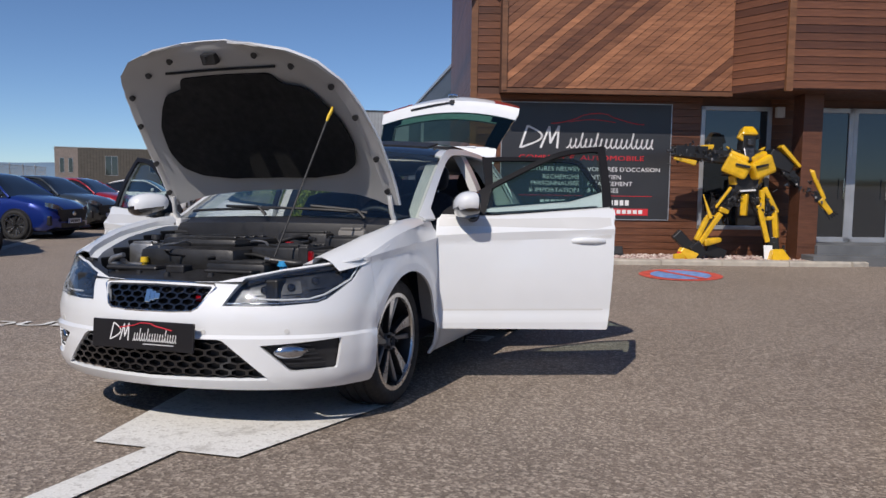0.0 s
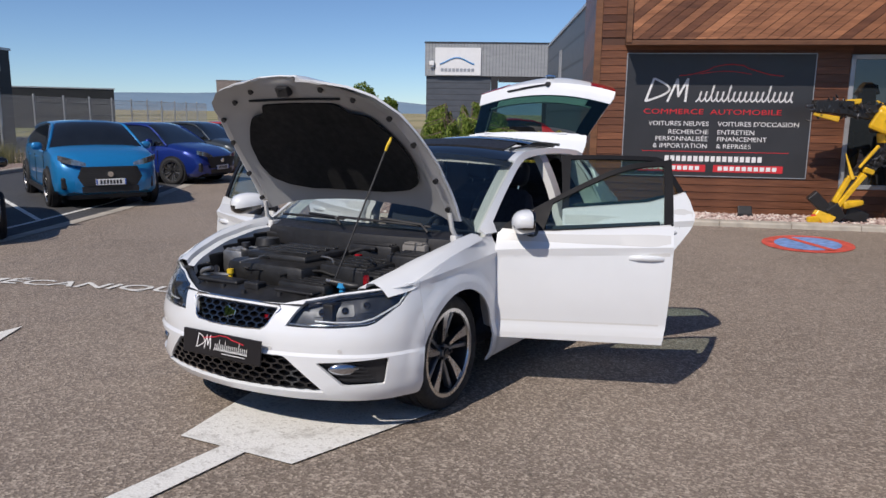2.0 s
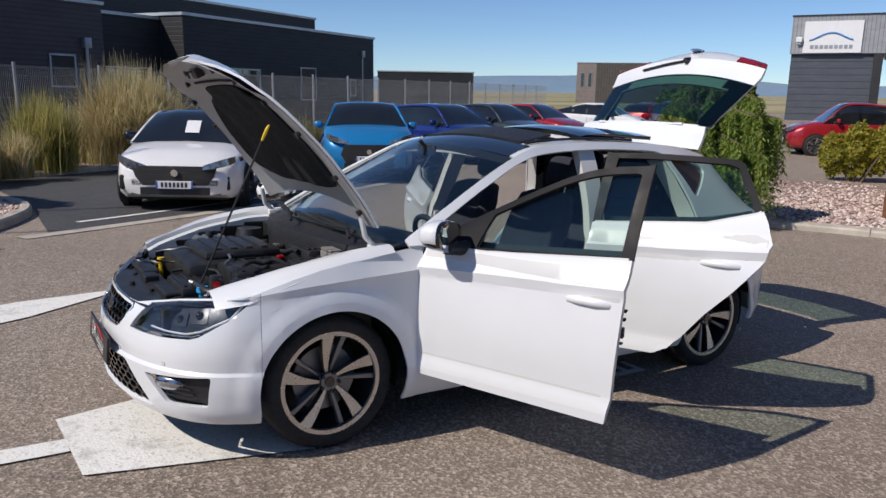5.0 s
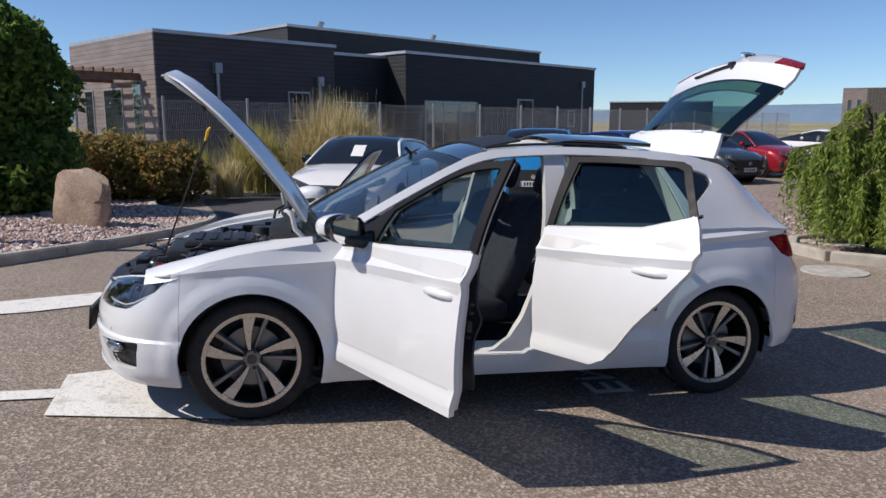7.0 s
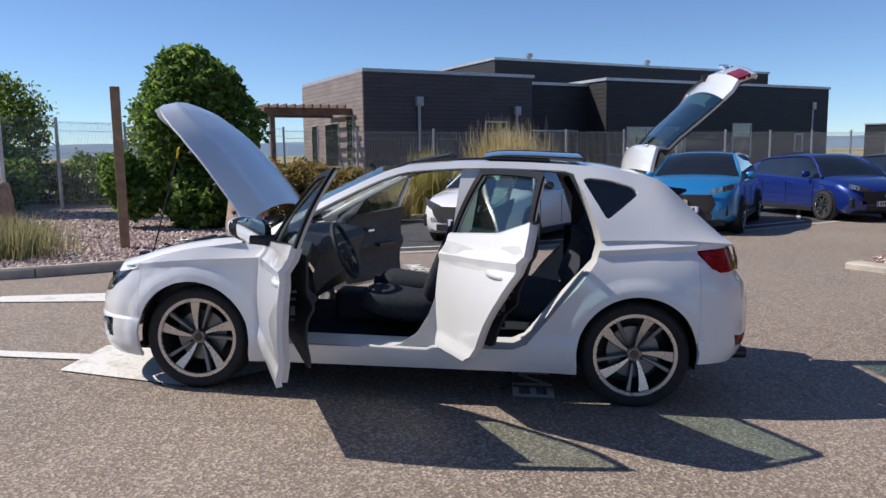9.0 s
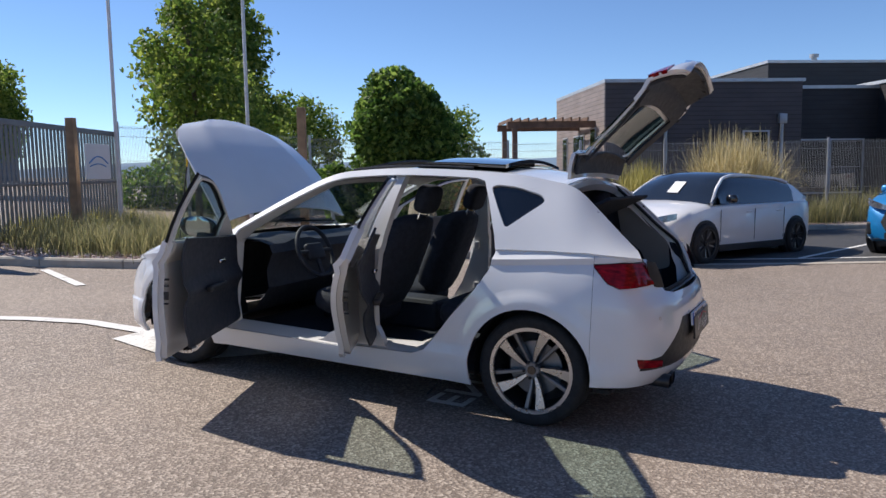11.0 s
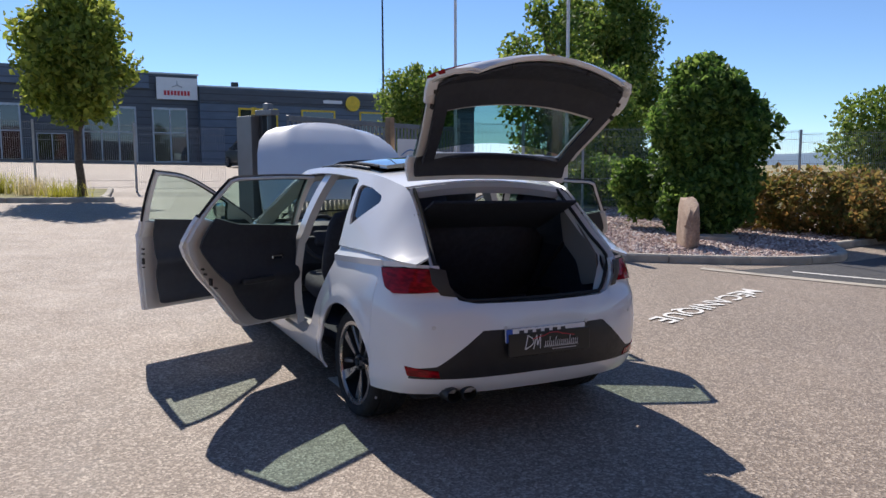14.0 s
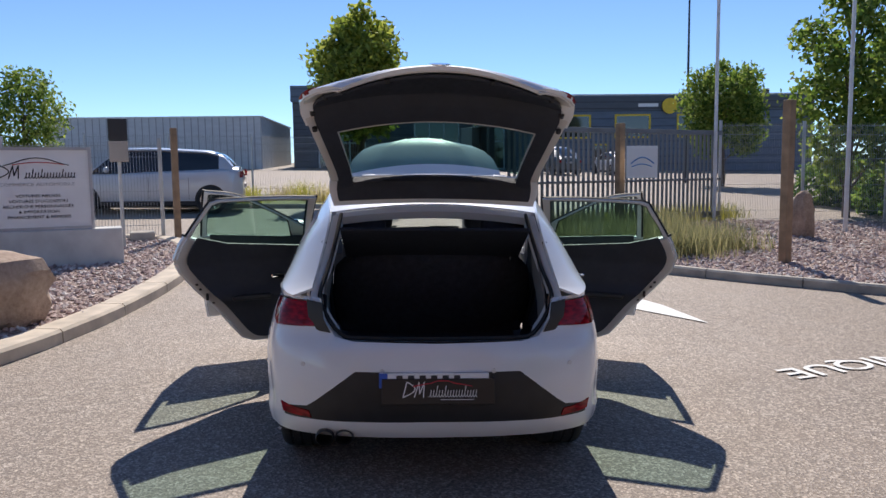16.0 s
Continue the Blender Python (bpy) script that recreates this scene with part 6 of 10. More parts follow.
        # wheel house
        for cx in (1.318, -1.318):
            bm = bmesh.new()
            ring = [(cx + 0.36 * math.cos(a), 0.325 + 0.36 * math.sin(a)) for a in [math.pi * (k / 20 * 1.16 - 0.08) for k in range(21)]]
            r0 = [bm.verts.new((x, sg * 0.80, z)) for x, z in ring]
            r1 = [bm.verts.new((x, sg * 0.55, z)) for x, z in ring]
            for i in range(20):
                bm.faces.new((r0[i], r0[i + 1], r1[i + 1], r1[i]))
            bm.faces.new(r1)
            part("wheel_arch_liner", bm, M_BLACK, root)
        # headlamp
        hl = shape(sheet(inset_poly(headlamp, -0.003), [], 0.03), lambda s, z: body_at(s, z), 0.004, mir)
        lamp = part("headlamp", shape(sheet(inset_poly(headlamp, -0.006), [], 0.03), lambda s, z: body_at(s, z) - Vector((0.045, 0.012, 0)), 0.004, mir), M_LAMPBLACK, root, "full-LED headlamp with clear lens", 50)
        part("lens", hl, M_LENS, lamp, smooth=50)
        def lamp_line(name, pts, r, back, mat, label):
            bm = bmesh.new()
            tube(bm, [(p.x - back, sg * (p.y - back * 0.35), p.z) for p in (body_at(q, z) for q, z in smooth_strip(pts))], r, 6)
            part(name, bm, mat, lamp, label, 60)

        lamp_line("light_guide", [(s_of_y(0.50), 0.588), (s_of_y(0.60), 0.585), (s_of_y(0.70), 0.588), (s_of_y(0.752), 0.605), (s_of_x_fast(1.80), 0.668), (s_of_x_fast(1.745), 0.725)], 0.0045, 0.016, M_GUIDE, "white light guide")
        lamp_line("lamp_edge", [(s_of_y(0.37), 0.570), (s_of_y(0.47), 0.570), (s_of_y(0.60), 0.573), (s_of_y(0.73), 0.583), (s_of_y(0.758), 0.596)], 0.003, 0.012, M_REFLECTOR, "thin silver lower lamp edge")
        lamp_line("upper_trim", [(s_of_y(0.45), 0.650), (s_of_y(0.60), 0.686), (s_of_x_fast(1.74), 0.735)], 0.012, 0.03, M_GLOSSBLACK, "gloss black brow inside the lamp")
        for y0, y1, z0, z1 in ((0.475, 0.565, 0.600, 0.645), (0.585, 0.67, 0.603, 0.665), (0.69, 0.755, 0.625, 0.695)):
            bowl = sheet(rounded([(s_of_y(y0), z0), (s_of_y(y1), z0 + 0.006), (s_of_y(y1) - 0.006, z1), (s_of_y(y0) + 0.012, z1 - 0.014)], 0.012), [], 0.03)
            part("reflector_bowl", shape(bowl, lambda q, z: body_at(q, z) - Vector((0.038, 0.010, 0)), 0.004, mir), M_DARKALLOY, lamp, "dark grey reflector bowl", 50)
            q = body_at(s_of_y((y0 + y1) / 2), (z0 + z1) / 2)
            bm = bmesh.new()
            bmesh.ops.create_uvsphere(bm, u_segments=14, v_segments=8, radius=0.019)
            ob = part("projector", bm, M_GLOSSBLACK, lamp, "dark glass projector lens", 60)
            ob.matrix_local = Matrix.Translation((q.x - 0.038, sg * (q.y - 0.012), q.z))
        bm = shape(sheet(inset_poly(fog, 0.0), [], 0.04), lambda s, z: body_at(s, z) - Vector((0.035, 0.01, 0)), 0.006, mir)
        fg = part("fog_lamp_recess", bm, M_BLACK, root, "black fog lamp recess")
        bm = bmesh.new()
        for k in range(5):
            z = 0.313 + 0.02 * k
            tube(bm, [(p.x - 0.018, sg * (p.y - 0.003), p.z) for p in (body_at(s_of_y(0.58 + 0.012 * (4 - k) - 0.02 + j * 0.02), z) for j in range(8))], 0.004, 5)
        part("grille_bar", bm, M_BLACK, fg)
        bm = bmesh.new()
        bmesh.ops.create_uvsphere(bm, u_segments=14, v_segments=8, radius=1)
        for v in bm.verts:
            v.co = Vector((v.co.x * 0.02, v.co.y * 0.075, v.co.z * 0.032))
        ob = part("fog_lamp", bm, M_REFLECTOR, fg, "clear fog lamp", 60)
        p = body_at(s_of_y(0.63), 0.365)
        ob.matrix_local = Matrix.Translation((p.x - 0.022, sg * (p.y - 0.005), p.z)) @ pose(0, 0, 0, 0, 0, sg * 40)
        # tail lamp
        tl = part("tail_lamp", shape(sheet(inset_poly(tail, 0.003), [], 0.03), lambda s, z: belt_blend(s, z) + Vector((-0.006, 0.006, 0)), 0.03, mir), M_REDLAMP, root, "red wrap-round tail lamp", 50)
        part("reflector", shape(sheet(inset_poly(reflector, 0.002), [], 0.04), lambda s, z: body_at(s, z) + Vector((-0.004, 0.002, 0)), 0.02, mir), M_REDLAMP, root, "red bumper reflector", 50)
    part("diffuser", merge(*[lower(diffuser[:-2] + [(S_END, 0.390), (S_END, 0.640)], [reflector], m, 0.016, 0.04) for m in (False, True)]), M_BLACK, root, "black rear diffuser panel", 34)
    return root


def smooth_strip(pts, n=6):
    out = []
    for a, b in zip(pts, pts[1:]):
        for k in range(n):
            out.append((a[0] + (b[0] - a[0]) * k / n, a[1] + (b[1] - a[1]) * k / n))
    return out + [pts[-1]]


hero = make_hero()


def loft(bm, rows, mat=0, close=False):
    vs = [[bm.verts.new(p) for p in r] for r in rows]
    for a, b in zip(vs, vs[1:]):
        n = len(a)
        for i in range(n if close else n - 1):
            f = bm.faces.new((a[i], a[(i + 1) % n], b[(i + 1) % n], b[i]))
            f.material_index = mat
    return vs


def solid(bm, t):
    bm.normal_update()
    bmesh.ops.solidify(bm, geom=list(bm.faces), thickness=t)
    return bm


def upward(bm):
    if sum(f.normal.z * f.calc_area() for f in bm.faces) < 0:
        bmesh.ops.reverse_faces(bm, faces=bm.faces)
    return bm


# closed bonnet: height and half width along x
HOOD_Z = [(0.98, 0.955), (1.2, 0.945), (1.5, 0.895), (1.75, 0.825), (1.95, 0.745), (2.06, 0.675)]
HOOD_W = [(0.98, 0.75), (1.2, 0.752), (1.45, 0.735), (1.65, 0.70), (1.8, 0.655), (1.92, 0.57), (2.0, 0.45), (2.05, 0.28), (2.06, 0.2)]


def hood_point(x, v, drop=0.0, grow=0.0):
    w = interp(HOOD_W, x) + grow
    y = w * v
    edge = interp(HOOD_Z, x)
    crown = 0.035 * (1 - v * v) + 0.012 * math.exp(-((abs(v) - 0.62) / 0.1) ** 2)
    rear = max(0.0, min(1.0, (1.15 - x) / 0.10))
    return Vector((x + 0.07 * rear * (1 - v * v), y, edge - 0.03 * abs(v) ** 3 + crown - drop))


def make_hood(root):
    hinge = Vector((1.0, 0, 0.93))
    xs = [1.05, 1.09, 1.15, 1.25, 1.35, 1.45, 1.55, 1.65, 1.72, 1.80, 1.86, 1.92, 1.96, 2.0, 2.03, 2.05, 2.06]
    vs = [-1 + 2 * k / 24 for k in range(25)]

    def skin(drop, grow, x0=0, lim=1.0, xmax=2.06, flip=False):
        bm = bmesh.new()
        loft(bm, [[hood_point(min(x, xmax), v * lim, drop, grow) - hinge for v in vs] for x in xs if x >= x0])
        bm.normal_update()
        upward(bm)
        if flip:
            bmesh.ops.reverse_faces(bm, faces=bm.faces)
        return bm

    hood = part("bonnet", solid(skin(0, 0), 0.012), M_WHITE, root, "white bonnet propped wide open", 40)
    hood.matrix_local = Matrix.Translation(hinge + Vector((0.01, -0.015, 0.045))) @ pose(0, 0, 0, 0, -61.0, 0)
    # inner frame with its rim, and the dark insulation
    bm = bmesh.new()
    rows = []
    for x in xs:
        r = []
        for v in vs:
            a = abs(v)
            lip = max(0, min(1, (a - 0.80) / 0.12)) if a < 0.94 else max(0, 1 - (a - 0.94) / 0.06)
            lipx = max(0, min(1, (x - 1.80) / 0.08)) * max(0, min(1, (2.05 - x) / 0.04))
            p = hood_point(x, v * 0.985, 0.016 + 0.026 * max(lip, lipx), 0) - hinge
            r.append(p)
        rows.append(r)
    loft(bm, rows)
    upward(bm)
    bmesh.ops.reverse_faces(bm, faces=bm.faces)
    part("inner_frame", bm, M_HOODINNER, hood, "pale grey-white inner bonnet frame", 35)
    bm = sheet(rounded([(1.24, -0.46), (1.30, -0.55), (1.42, -0.585), (1.58, -0.555), (1.70, -0.48), (1.77, -0.42), (1.80, -0.30), (1.865, -0.27), (1.87, 0.0), (1.865, 0.27), (1.80, 0.30), (1.77, 0.42), (1.70, 0.48), (1.58, 0.555), (1.42, 0.585), (1.30, 0.55), (1.24, 0.46), (1.215, 0.25), (1.215, -0.25)], 0.03), [], 0.05)
    for v in bm.verts:
        x, y = v.co.x, v.co.y
        q = hood_point(x, y / interp(HOOD_W, x), 0.036, 0) - hinge
        q.z += 0.006 * noise.noise((x * 9, y * 9, 0))
        v.co = q
    solid(bm, 0.01)
    part("insulation", bm, M_LINER, hood, "black bonnet insulation mat", 50)
    bm = bmesh.new()
    for x, y in ((1.98, 0.0),):
        p = hood_point(x, 0, 0.05) - hinge
        box(bm, (p.x - 0.035, -0.04, p.z - 0.03), (p.x + 0.02, 0.04, p.z + 0.015), None, 0.006)
        tube(bm, [(p.x, 0.0, p.z), (p.x + 0.01, 0.0, p.z - 0.05), (p.x - 0.02, 0.0, p.z - 0.055)], 0.006, 6)
    part("latch", bm, M_BLACK, hood)
    bm = bmesh.new()
    for sy in (-1, 1):
        for x, v in ((1.90, 0.72), (1.78, 0.9), (1.60, 0.93), (1.35, 0.94), (1.15, 0.94), (1.97, 0.5)):
            p = hood_point(x, sy * v, 0.045) - hinge
            bm = bmesh.new()
            bmesh.ops.create_cone(bm, cap_ends=True, segments=10, radius1=0.016, radius2=0.012, depth=0.02, matrix=Matrix.Translation(p))
            part("rubber_stop", bm, M_BLACK, hood, smooth=40)
    bm = bmesh.new()
    tube(bm, [hood_point(1.90, -0.55 + 1.1 * k / 12, 0.048) - hinge for k in range(13)], 0.007, 6)
    part("seal", bm, M_RUBBER, hood)
    for sy in (-1, 1):
        bm = bmesh.new()
        tube(bm, [(1.03, sy * 0.70, 0.90), (1.10, sy * 0.705, 0.97), (1.12, sy * 0.70, 1.06)], 0.014, 8)
        box(bm, (0.99, sy * 0.70 - 0.02, 0.86), (1.08, sy * 0.70 + 0.02, 0.93), None, 0.006)
        part("bonnet_hinge", bm, M_PRIMER, root, smooth=50)
    # prop rod with its yellow grip
    bm = bmesh.new()
    a, b = Vector((1.80, 0.405, 0.72)), Vector((1.53, 0.565, 1.45))
    tube(bm, [a, a.lerp(b, 0.5), b], 0.005, 8)
    rod = part("prop_rod", bm, M_BLACK, root, "thin black bonnet prop with yellow grip")
    bm = bmesh.new()
    tube(bm, [a.lerp(b, 0.94), a.lerp(b, 0.98), b + Vector((0.0, 0.008, 0.008)), b + Vector((-0.012, 0.006, 0.026))], 0.007, 8, radii=[0.006, 0.008, 0.008, 0.005])
    part("grip", bm, M_YELLOW, rod, "yellow plastic grip", 60)


# closed tailgate: profile in x, z and half width from hinge to lower edge
GATE = [(-1.38, 1.425, 0.55), (-1.44, 1.419, 0.57), (-1.49, 1.41, 0.575), (-1.525, 1.40, 0.57), (-1.54, 1.387, 0.565), (-1.532, 1.375, 0.56), (-1.67, 1.255, 0.585), (-1.79, 1.13, 0.62), (-1.89, 1.03, 0.65), (-1.945, 0.985, 0.668), (-2.005, 0.955, 0.67), (-2.03, 0.90, 0.645), (-2.055, 0.84, 0.585), (-2.066, 0.80, 0.51), (-2.06, 0.775, 0.45)]


def gate_point(k, v, inward=0.0, shrink=0.0):
    i = min(int(k), len(GATE) - 2)
    t = k - i
    x, z, w = (GATE[i][j] + (GATE[i + 1][j] - GATE[i][j]) * t for j in range(3))
    w -= shrink
    bow = 0.06 + 0.02 * (k / 14)
    n = Vector((GATE[i + 1][1] - GATE[i][1], 0, -(GATE[i + 1][0] - GATE[i][0]))).normalized()
    p = Vector((x + bow * v * v * (1.3 if k > 5 else 0.3), w * v, z - 0.03 * v * v * (1 if k < 5 else 0.2)))
    c = Vector((-1.3, 0, 0.95))
    away = (Vector((p.x, p.y * 0.3, p.z)) - c).normalized()
    return p - away * inward


def make_gate(root):
    hinge = Vector((-1.385, 0, 1.41))
    vs = [-1 + 2 * k / 20 for k in range(21)]

    def rows(k0, k1, vlim=1.0, inward=0.0, step=0.5, shrink=0.0):
        out, k = [], k0
        while k <= k1 + 1e-6:
            out.append([gate_point(k, v * vlim, inward, shrink) - hinge for v in vs])
            k += step
        return out

    def patch(k0, k1, vlim=1.0, inward=0.0, shrink=0.0):
        bm = bmesh.new()
        loft(bm, rows(k0, k1, vlim, inward, 0.5, shrink))
        bm.normal_update()
        if sum((f.calc_center_median() + hinge - Vector((-1.2, 0, 0.9))).dot(f.normal) for f in bm.faces) < 0:
            bmesh.ops.reverse_faces(bm, faces=bm.faces)
        return bm

    bm = patch(0, 14)
    bmesh.ops.delete(bm, geom=[f for f in bm.faces if wide_window(f.calc_center_median() + hinge)], context="FACES")
    gate = part("tailgate", solid(bm, 0.02), M_WHITE, root, "white tailgate raised wide open", 34)
    gate.matrix_local = Matrix.Translation(hinge) @ pose(0, 0, 0, 0, 89.5, 0)
    part("rear_window", solid(patch(5.5, 9.0, 0.985, 0.004), 0.004), M_GATEGLASS, gate, "dark green tinted rear window", 40)
    bm = patch(5.0, 9.0, 0.985, 0.012)
    bmesh.ops.delete(bm, geom=[f for f in bm.faces if in_gate_window(f.calc_center_median() + hinge)], context="FACES")
    part("window_border", solid(bm, 0.003), M_ROOFGLASS, gate, "black printed border of the window", 40)
    part("wiper", wiper_mesh(hinge), M_BLACK, gate)
    # inner ring and dark lining
    bm = patch(5.0, 13.8, 0.985, 0.03)
    bmesh.ops.delete(bm, geom=[f for f in bm.faces if in_gate_window(f.calc_center_median() + hinge, 0.0)], context="FACES")
    bmesh.ops.reverse_faces(bm, faces=bm.faces)
    part("inner_ring", solid(bm, 0.012), M_PRIMER, gate, "white painted inner tailgate ring", 34)
    bm = bmesh.new()
    fine = [-1 + 2 * k / 44 for k in range(45)]
    loft(bm, [[gate_point(k, v * (0.95 if k < 4.5 else 0.925), 0.05 if k < 5 else 0.056) - hinge for v in fine] for k in [0.6 + 0.2 * j for j in range(64)]])
    bm.normal_update()
    if sum((f.calc_center_median() + hinge - Vector((-1.2, 0, 0.9))).dot(f.normal) for f in bm.faces) < 0:
        bmesh.ops.reverse_faces(bm, faces=bm.faces)
    bmesh.ops.delete(bm, geom=[f for f in bm.faces if in_gate_window(f.calc_center_median() + hinge + Vector((0.03, 0, 0.03)), -0.02)], context="FACES")
    bmesh.ops.reverse_faces(bm, faces=bm.faces)
    part("lining", solid(bm, 0.014), M_DARKTRIM, gate, "dark tailgate lining", 40)
    for sy in (-1, 1):
        tl = bmesh.new()
        sub = [[gate_point(k, sy * v, -0.008) - hinge for v in (0.66, 0.74, 0.82, 0.90, 0.97, 1.0)] for k in (10.0, 10.4, 10.8, 11.2, 11.5)]
        loft(tl, sub)
        tl.normal_update()
        if sum((f.calc_center_median() + hinge - Vector((-1.2, 0, 0.9))).dot(f.normal) for f in tl.faces) < 0:
            bmesh.ops.reverse_faces(tl, faces=tl.faces)
        part("tail_lamp", solid(tl, 0.02), M_REDLAMP, gate, "red tail lamp", 40)
        for k, v in ((11.6, 0.90), (12.6, 0.80), (9.5, 0.93), (8.2, 0.95), (13.2, 0.5)):
            p = gate_point(k, sy * v, 0.05) - hinge
            bm = bmesh.new()
            bmesh.ops.create_cone(bm, cap_ends=True, segments=10, radius1=0.014, radius2=0.012, depth=0.02, matrix=Matrix.Translation(p) @ pose(0, 0, 0, 0, 60, 0))
            part("rubber_stop", bm, M_BLACK, gate)
        bm = bmesh.new()
        a = Vector((-1.60, sy * 0.585, 1.21))
        g = gate.matrix_local @ (gate_point(7.0, sy * 0.97, 0.05) - hinge)
        tube(bm, [a, a.lerp(g, 0.55)], 0.013, 8)
        tube(bm, [a.lerp(g, 0.55), g], 0.007, 8)
        part("gas_strut", bm, M_BLACK, root, "black gas strut", 60)
    bm = bmesh.new()
    p = gate_point(12.2, 0, -0.012) - hinge
    bmesh.ops.create_cone(bm, cap_ends=True, segments=24, radius1=0.05, radius2=0.05, depth=0.012, matrix=Matrix.Translation(p) @ pose(0, 0, 0, 0, 80, 0))
    part("badge", bm, M_CHROME, gate, smooth=40)


def wide_window(p):
    """Whether a point of the closed tailgate lies behind the glass or its black border."""
    return 1.03 < p.z < 1.368 and p.x < -1.45


def in_gate_window(p, pad=0.0):
    """Whether a point of the closed tailgate lies in its window."""
    if not (1.05 - pad < p.z < 1.36 + pad):
        return False
    return abs(p.y) < 0.45 + 0.07 * (1.34 - p.z) / 0.30 + pad and p.x < -1.45


def wiper_mesh(hinge):
    bm = bmesh.new()
    tube(bm, [gate_point(9.4, 0.05, -0.02) - hinge, gate_point(9.1, -0.2, -0.022) - hinge, gate_point(8.9, -0.55, -0.02) - hinge], 0.009, 6)
    bmesh.ops.create_cone(bm, cap_ends=True, segments=12, radius1=0.026, radius2=0.02, depth=0.04, matrix=Matrix.Translation(gate_point(9.4, 0.05, -0.02) - hinge))
    return bm


def roof_point(x, v, lift=0.0):
    r = line_at_x(RAIL, x)
    crown = 0.045 * (1 - v * v) * (1 if x < 0.1 else max(0.3, 1 - (x - 0.1) * 2))
    return Vector((x, r.y * v, r.z + crown + lift))


def make_roof(root):
    vs = [-1 + 2 * k / 16 for k in range(17)]
    xs = [0.20 - 0.055 * k for k in range(30)]
    bm = bmesh.new()
    loft(bm, [[roof_point(x, v) for v in vs] for x in xs])
    upward(bm)
    bmesh.ops.delete(bm, geom=[f for f in bm.faces if abs(f.calc_center_median().y) < 0.5 and -0.42 < f.calc_center_median().x < 0.06], context="FACES")
    roof = part("roof", solid(bm, 0.02), M_WHITE, root, "white roof with open panoramic sunroof", 40)
    bm = bmesh.new()
    loft(bm, [[roof_point(x, v * 0.9, 0.004) for v in vs] for x in [-0.42 - 0.05 * k for k in range(13)]])
    upward(bm)
    part("roof_glass", bm, M_ROOFGLASS, root, "black panoramic roof glass", 40)
    bm = bmesh.new()
    loft(bm, [[roof_point(x, v * 0.93, 0.003) for v in vs] for x in (0.21, 0.16, 0.10, 0.05)])
    upward(bm)
    part("roof_header", solid(bm, 0.01), M_ROOFGLASS, root, "black glass roof header", 40)
    # slid-back panel standing proud of the roof, and the raised wind deflector
    bm = bmesh.new()
    loft(bm, [[roof_point(-0.40, v * 0.80, 0.0) + Vector((-x, 0, 0.03 + 0.018 * min(1, x / 0.1) + (0.012 * v * v * -1) - 0.03 * max(0, x - 0.3))) for v in vs] for x in [0.06 * k for k in range(11)]])
    upward(bm)
    part("sunroof_panel", solid(bm, 0.022), M_ROOFGLASS, root, "black glass sunroof panel slid back", 40)
    bm = bmesh.new()
    loft(bm, [[roof_point(0.045, v * 0.78, 0.0) + Vector((-0.22 * t, 0, 0.012 + 0.045 * t)) for v in vs] for t in (0, 0.25, 0.5, 0.75, 1.0)])
    upward(bm)
    part("wind_deflector", solid(bm, 0.012), M_BLACK, root, "black raised wind deflector", 40)
    for sy in (-1, 1):
        bm = bmesh.new()
        tube(bm, [roof_point(x, sy * 0.86, 0.012) for x in [0.05 - 0.05 * k for k in range(18)]], 0.008, 6)
        part("roof_moulding", bm, M_BLACK, root)
    bm = bmesh.new()
    loft(bm, [[roof_point(x, v * 0.95, -0.05) for v in vs] for x in xs])
    upward(bm)
    bmesh.ops.delete(bm, geom=[f for f in bm.faces if abs(f.calc_center_median().y) < 0.48 and -0.42 < f.calc_center_median().x < 0.06], context="FACES")
    bmesh.ops.reverse_faces(bm, faces=bm.faces)
    part("headliner", bm, M_HEADLINER, root, "grey headliner", 40)
    # windscreen between the pillars
    bm = bmesh.new()
    rows = []
    for k in range(13):
        t = k / 12
        x = 0.94 + (0.20 - 0.94) * t
        r = line_at_x(RAIL, x)
        rows.append([Vector((x + (0.17 * (1 - t) + 0.09 * t) * (1 - v * v), (r.y - 0.015) * v, r.z - 0.004 + (0.045 * t + 0.012) * (1 - v * v))) for v in vs])
    loft(bm, rows)
    upward(bm)
    part("windscreen", solid(bm, 0.005), M_SCREEN, root, "tinted windscreen", 40)
    bm = bmesh.new()
    loft(bm, [[p + Vector((-0.004, 0, -0.007)) for p in r] for r in (rows[11], rows[12])])
    part("sunshade_band", bm, M_BLACK, root)
    # cowl, wipers, pillar trims
    bm = bmesh.new()
    loft(bm, [[Vector((x + 0.16 * (1 - v * v), 0.76 * v, z + 0.012 * (1 - v * v))) for v in vs] for x, z in ((0.93, 0.935), (0.96, 0.925), (1.0, 0.905), (1.05, 0.90), (1.06, 0.86), (1.06, 0.70))])
    part("cowl", bm, M_BLACK, root, "black plastic scuttle panel", 30)
    for y0, y1 in ((0.55, -0.08), (-0.02, -0.62)):
        bm = bmesh.new()
        pts = []
        for k in range(9):
            v = (y0 + (y1 - y0) * k / 8) / 0.76
            pts.append(Vector((1.005 + 0.155 * (1 - v * v) - 0.02 * (k / 8), v * 0.76, 0.955 + 0.03 * (1 - v * v) + 0.01 * k / 8)))
        tube(bm, pts, 0.008, 6)
        tube(bm, [pts[0] + Vector((0.03, 0, -0.03)), pts[0] + Vector((0.02, -0.05, 0.012)), pts[4] + Vector((0.0, 0, 0.018))], 0.009, 6)
        part("wiper", bm, M_BLACK, root)


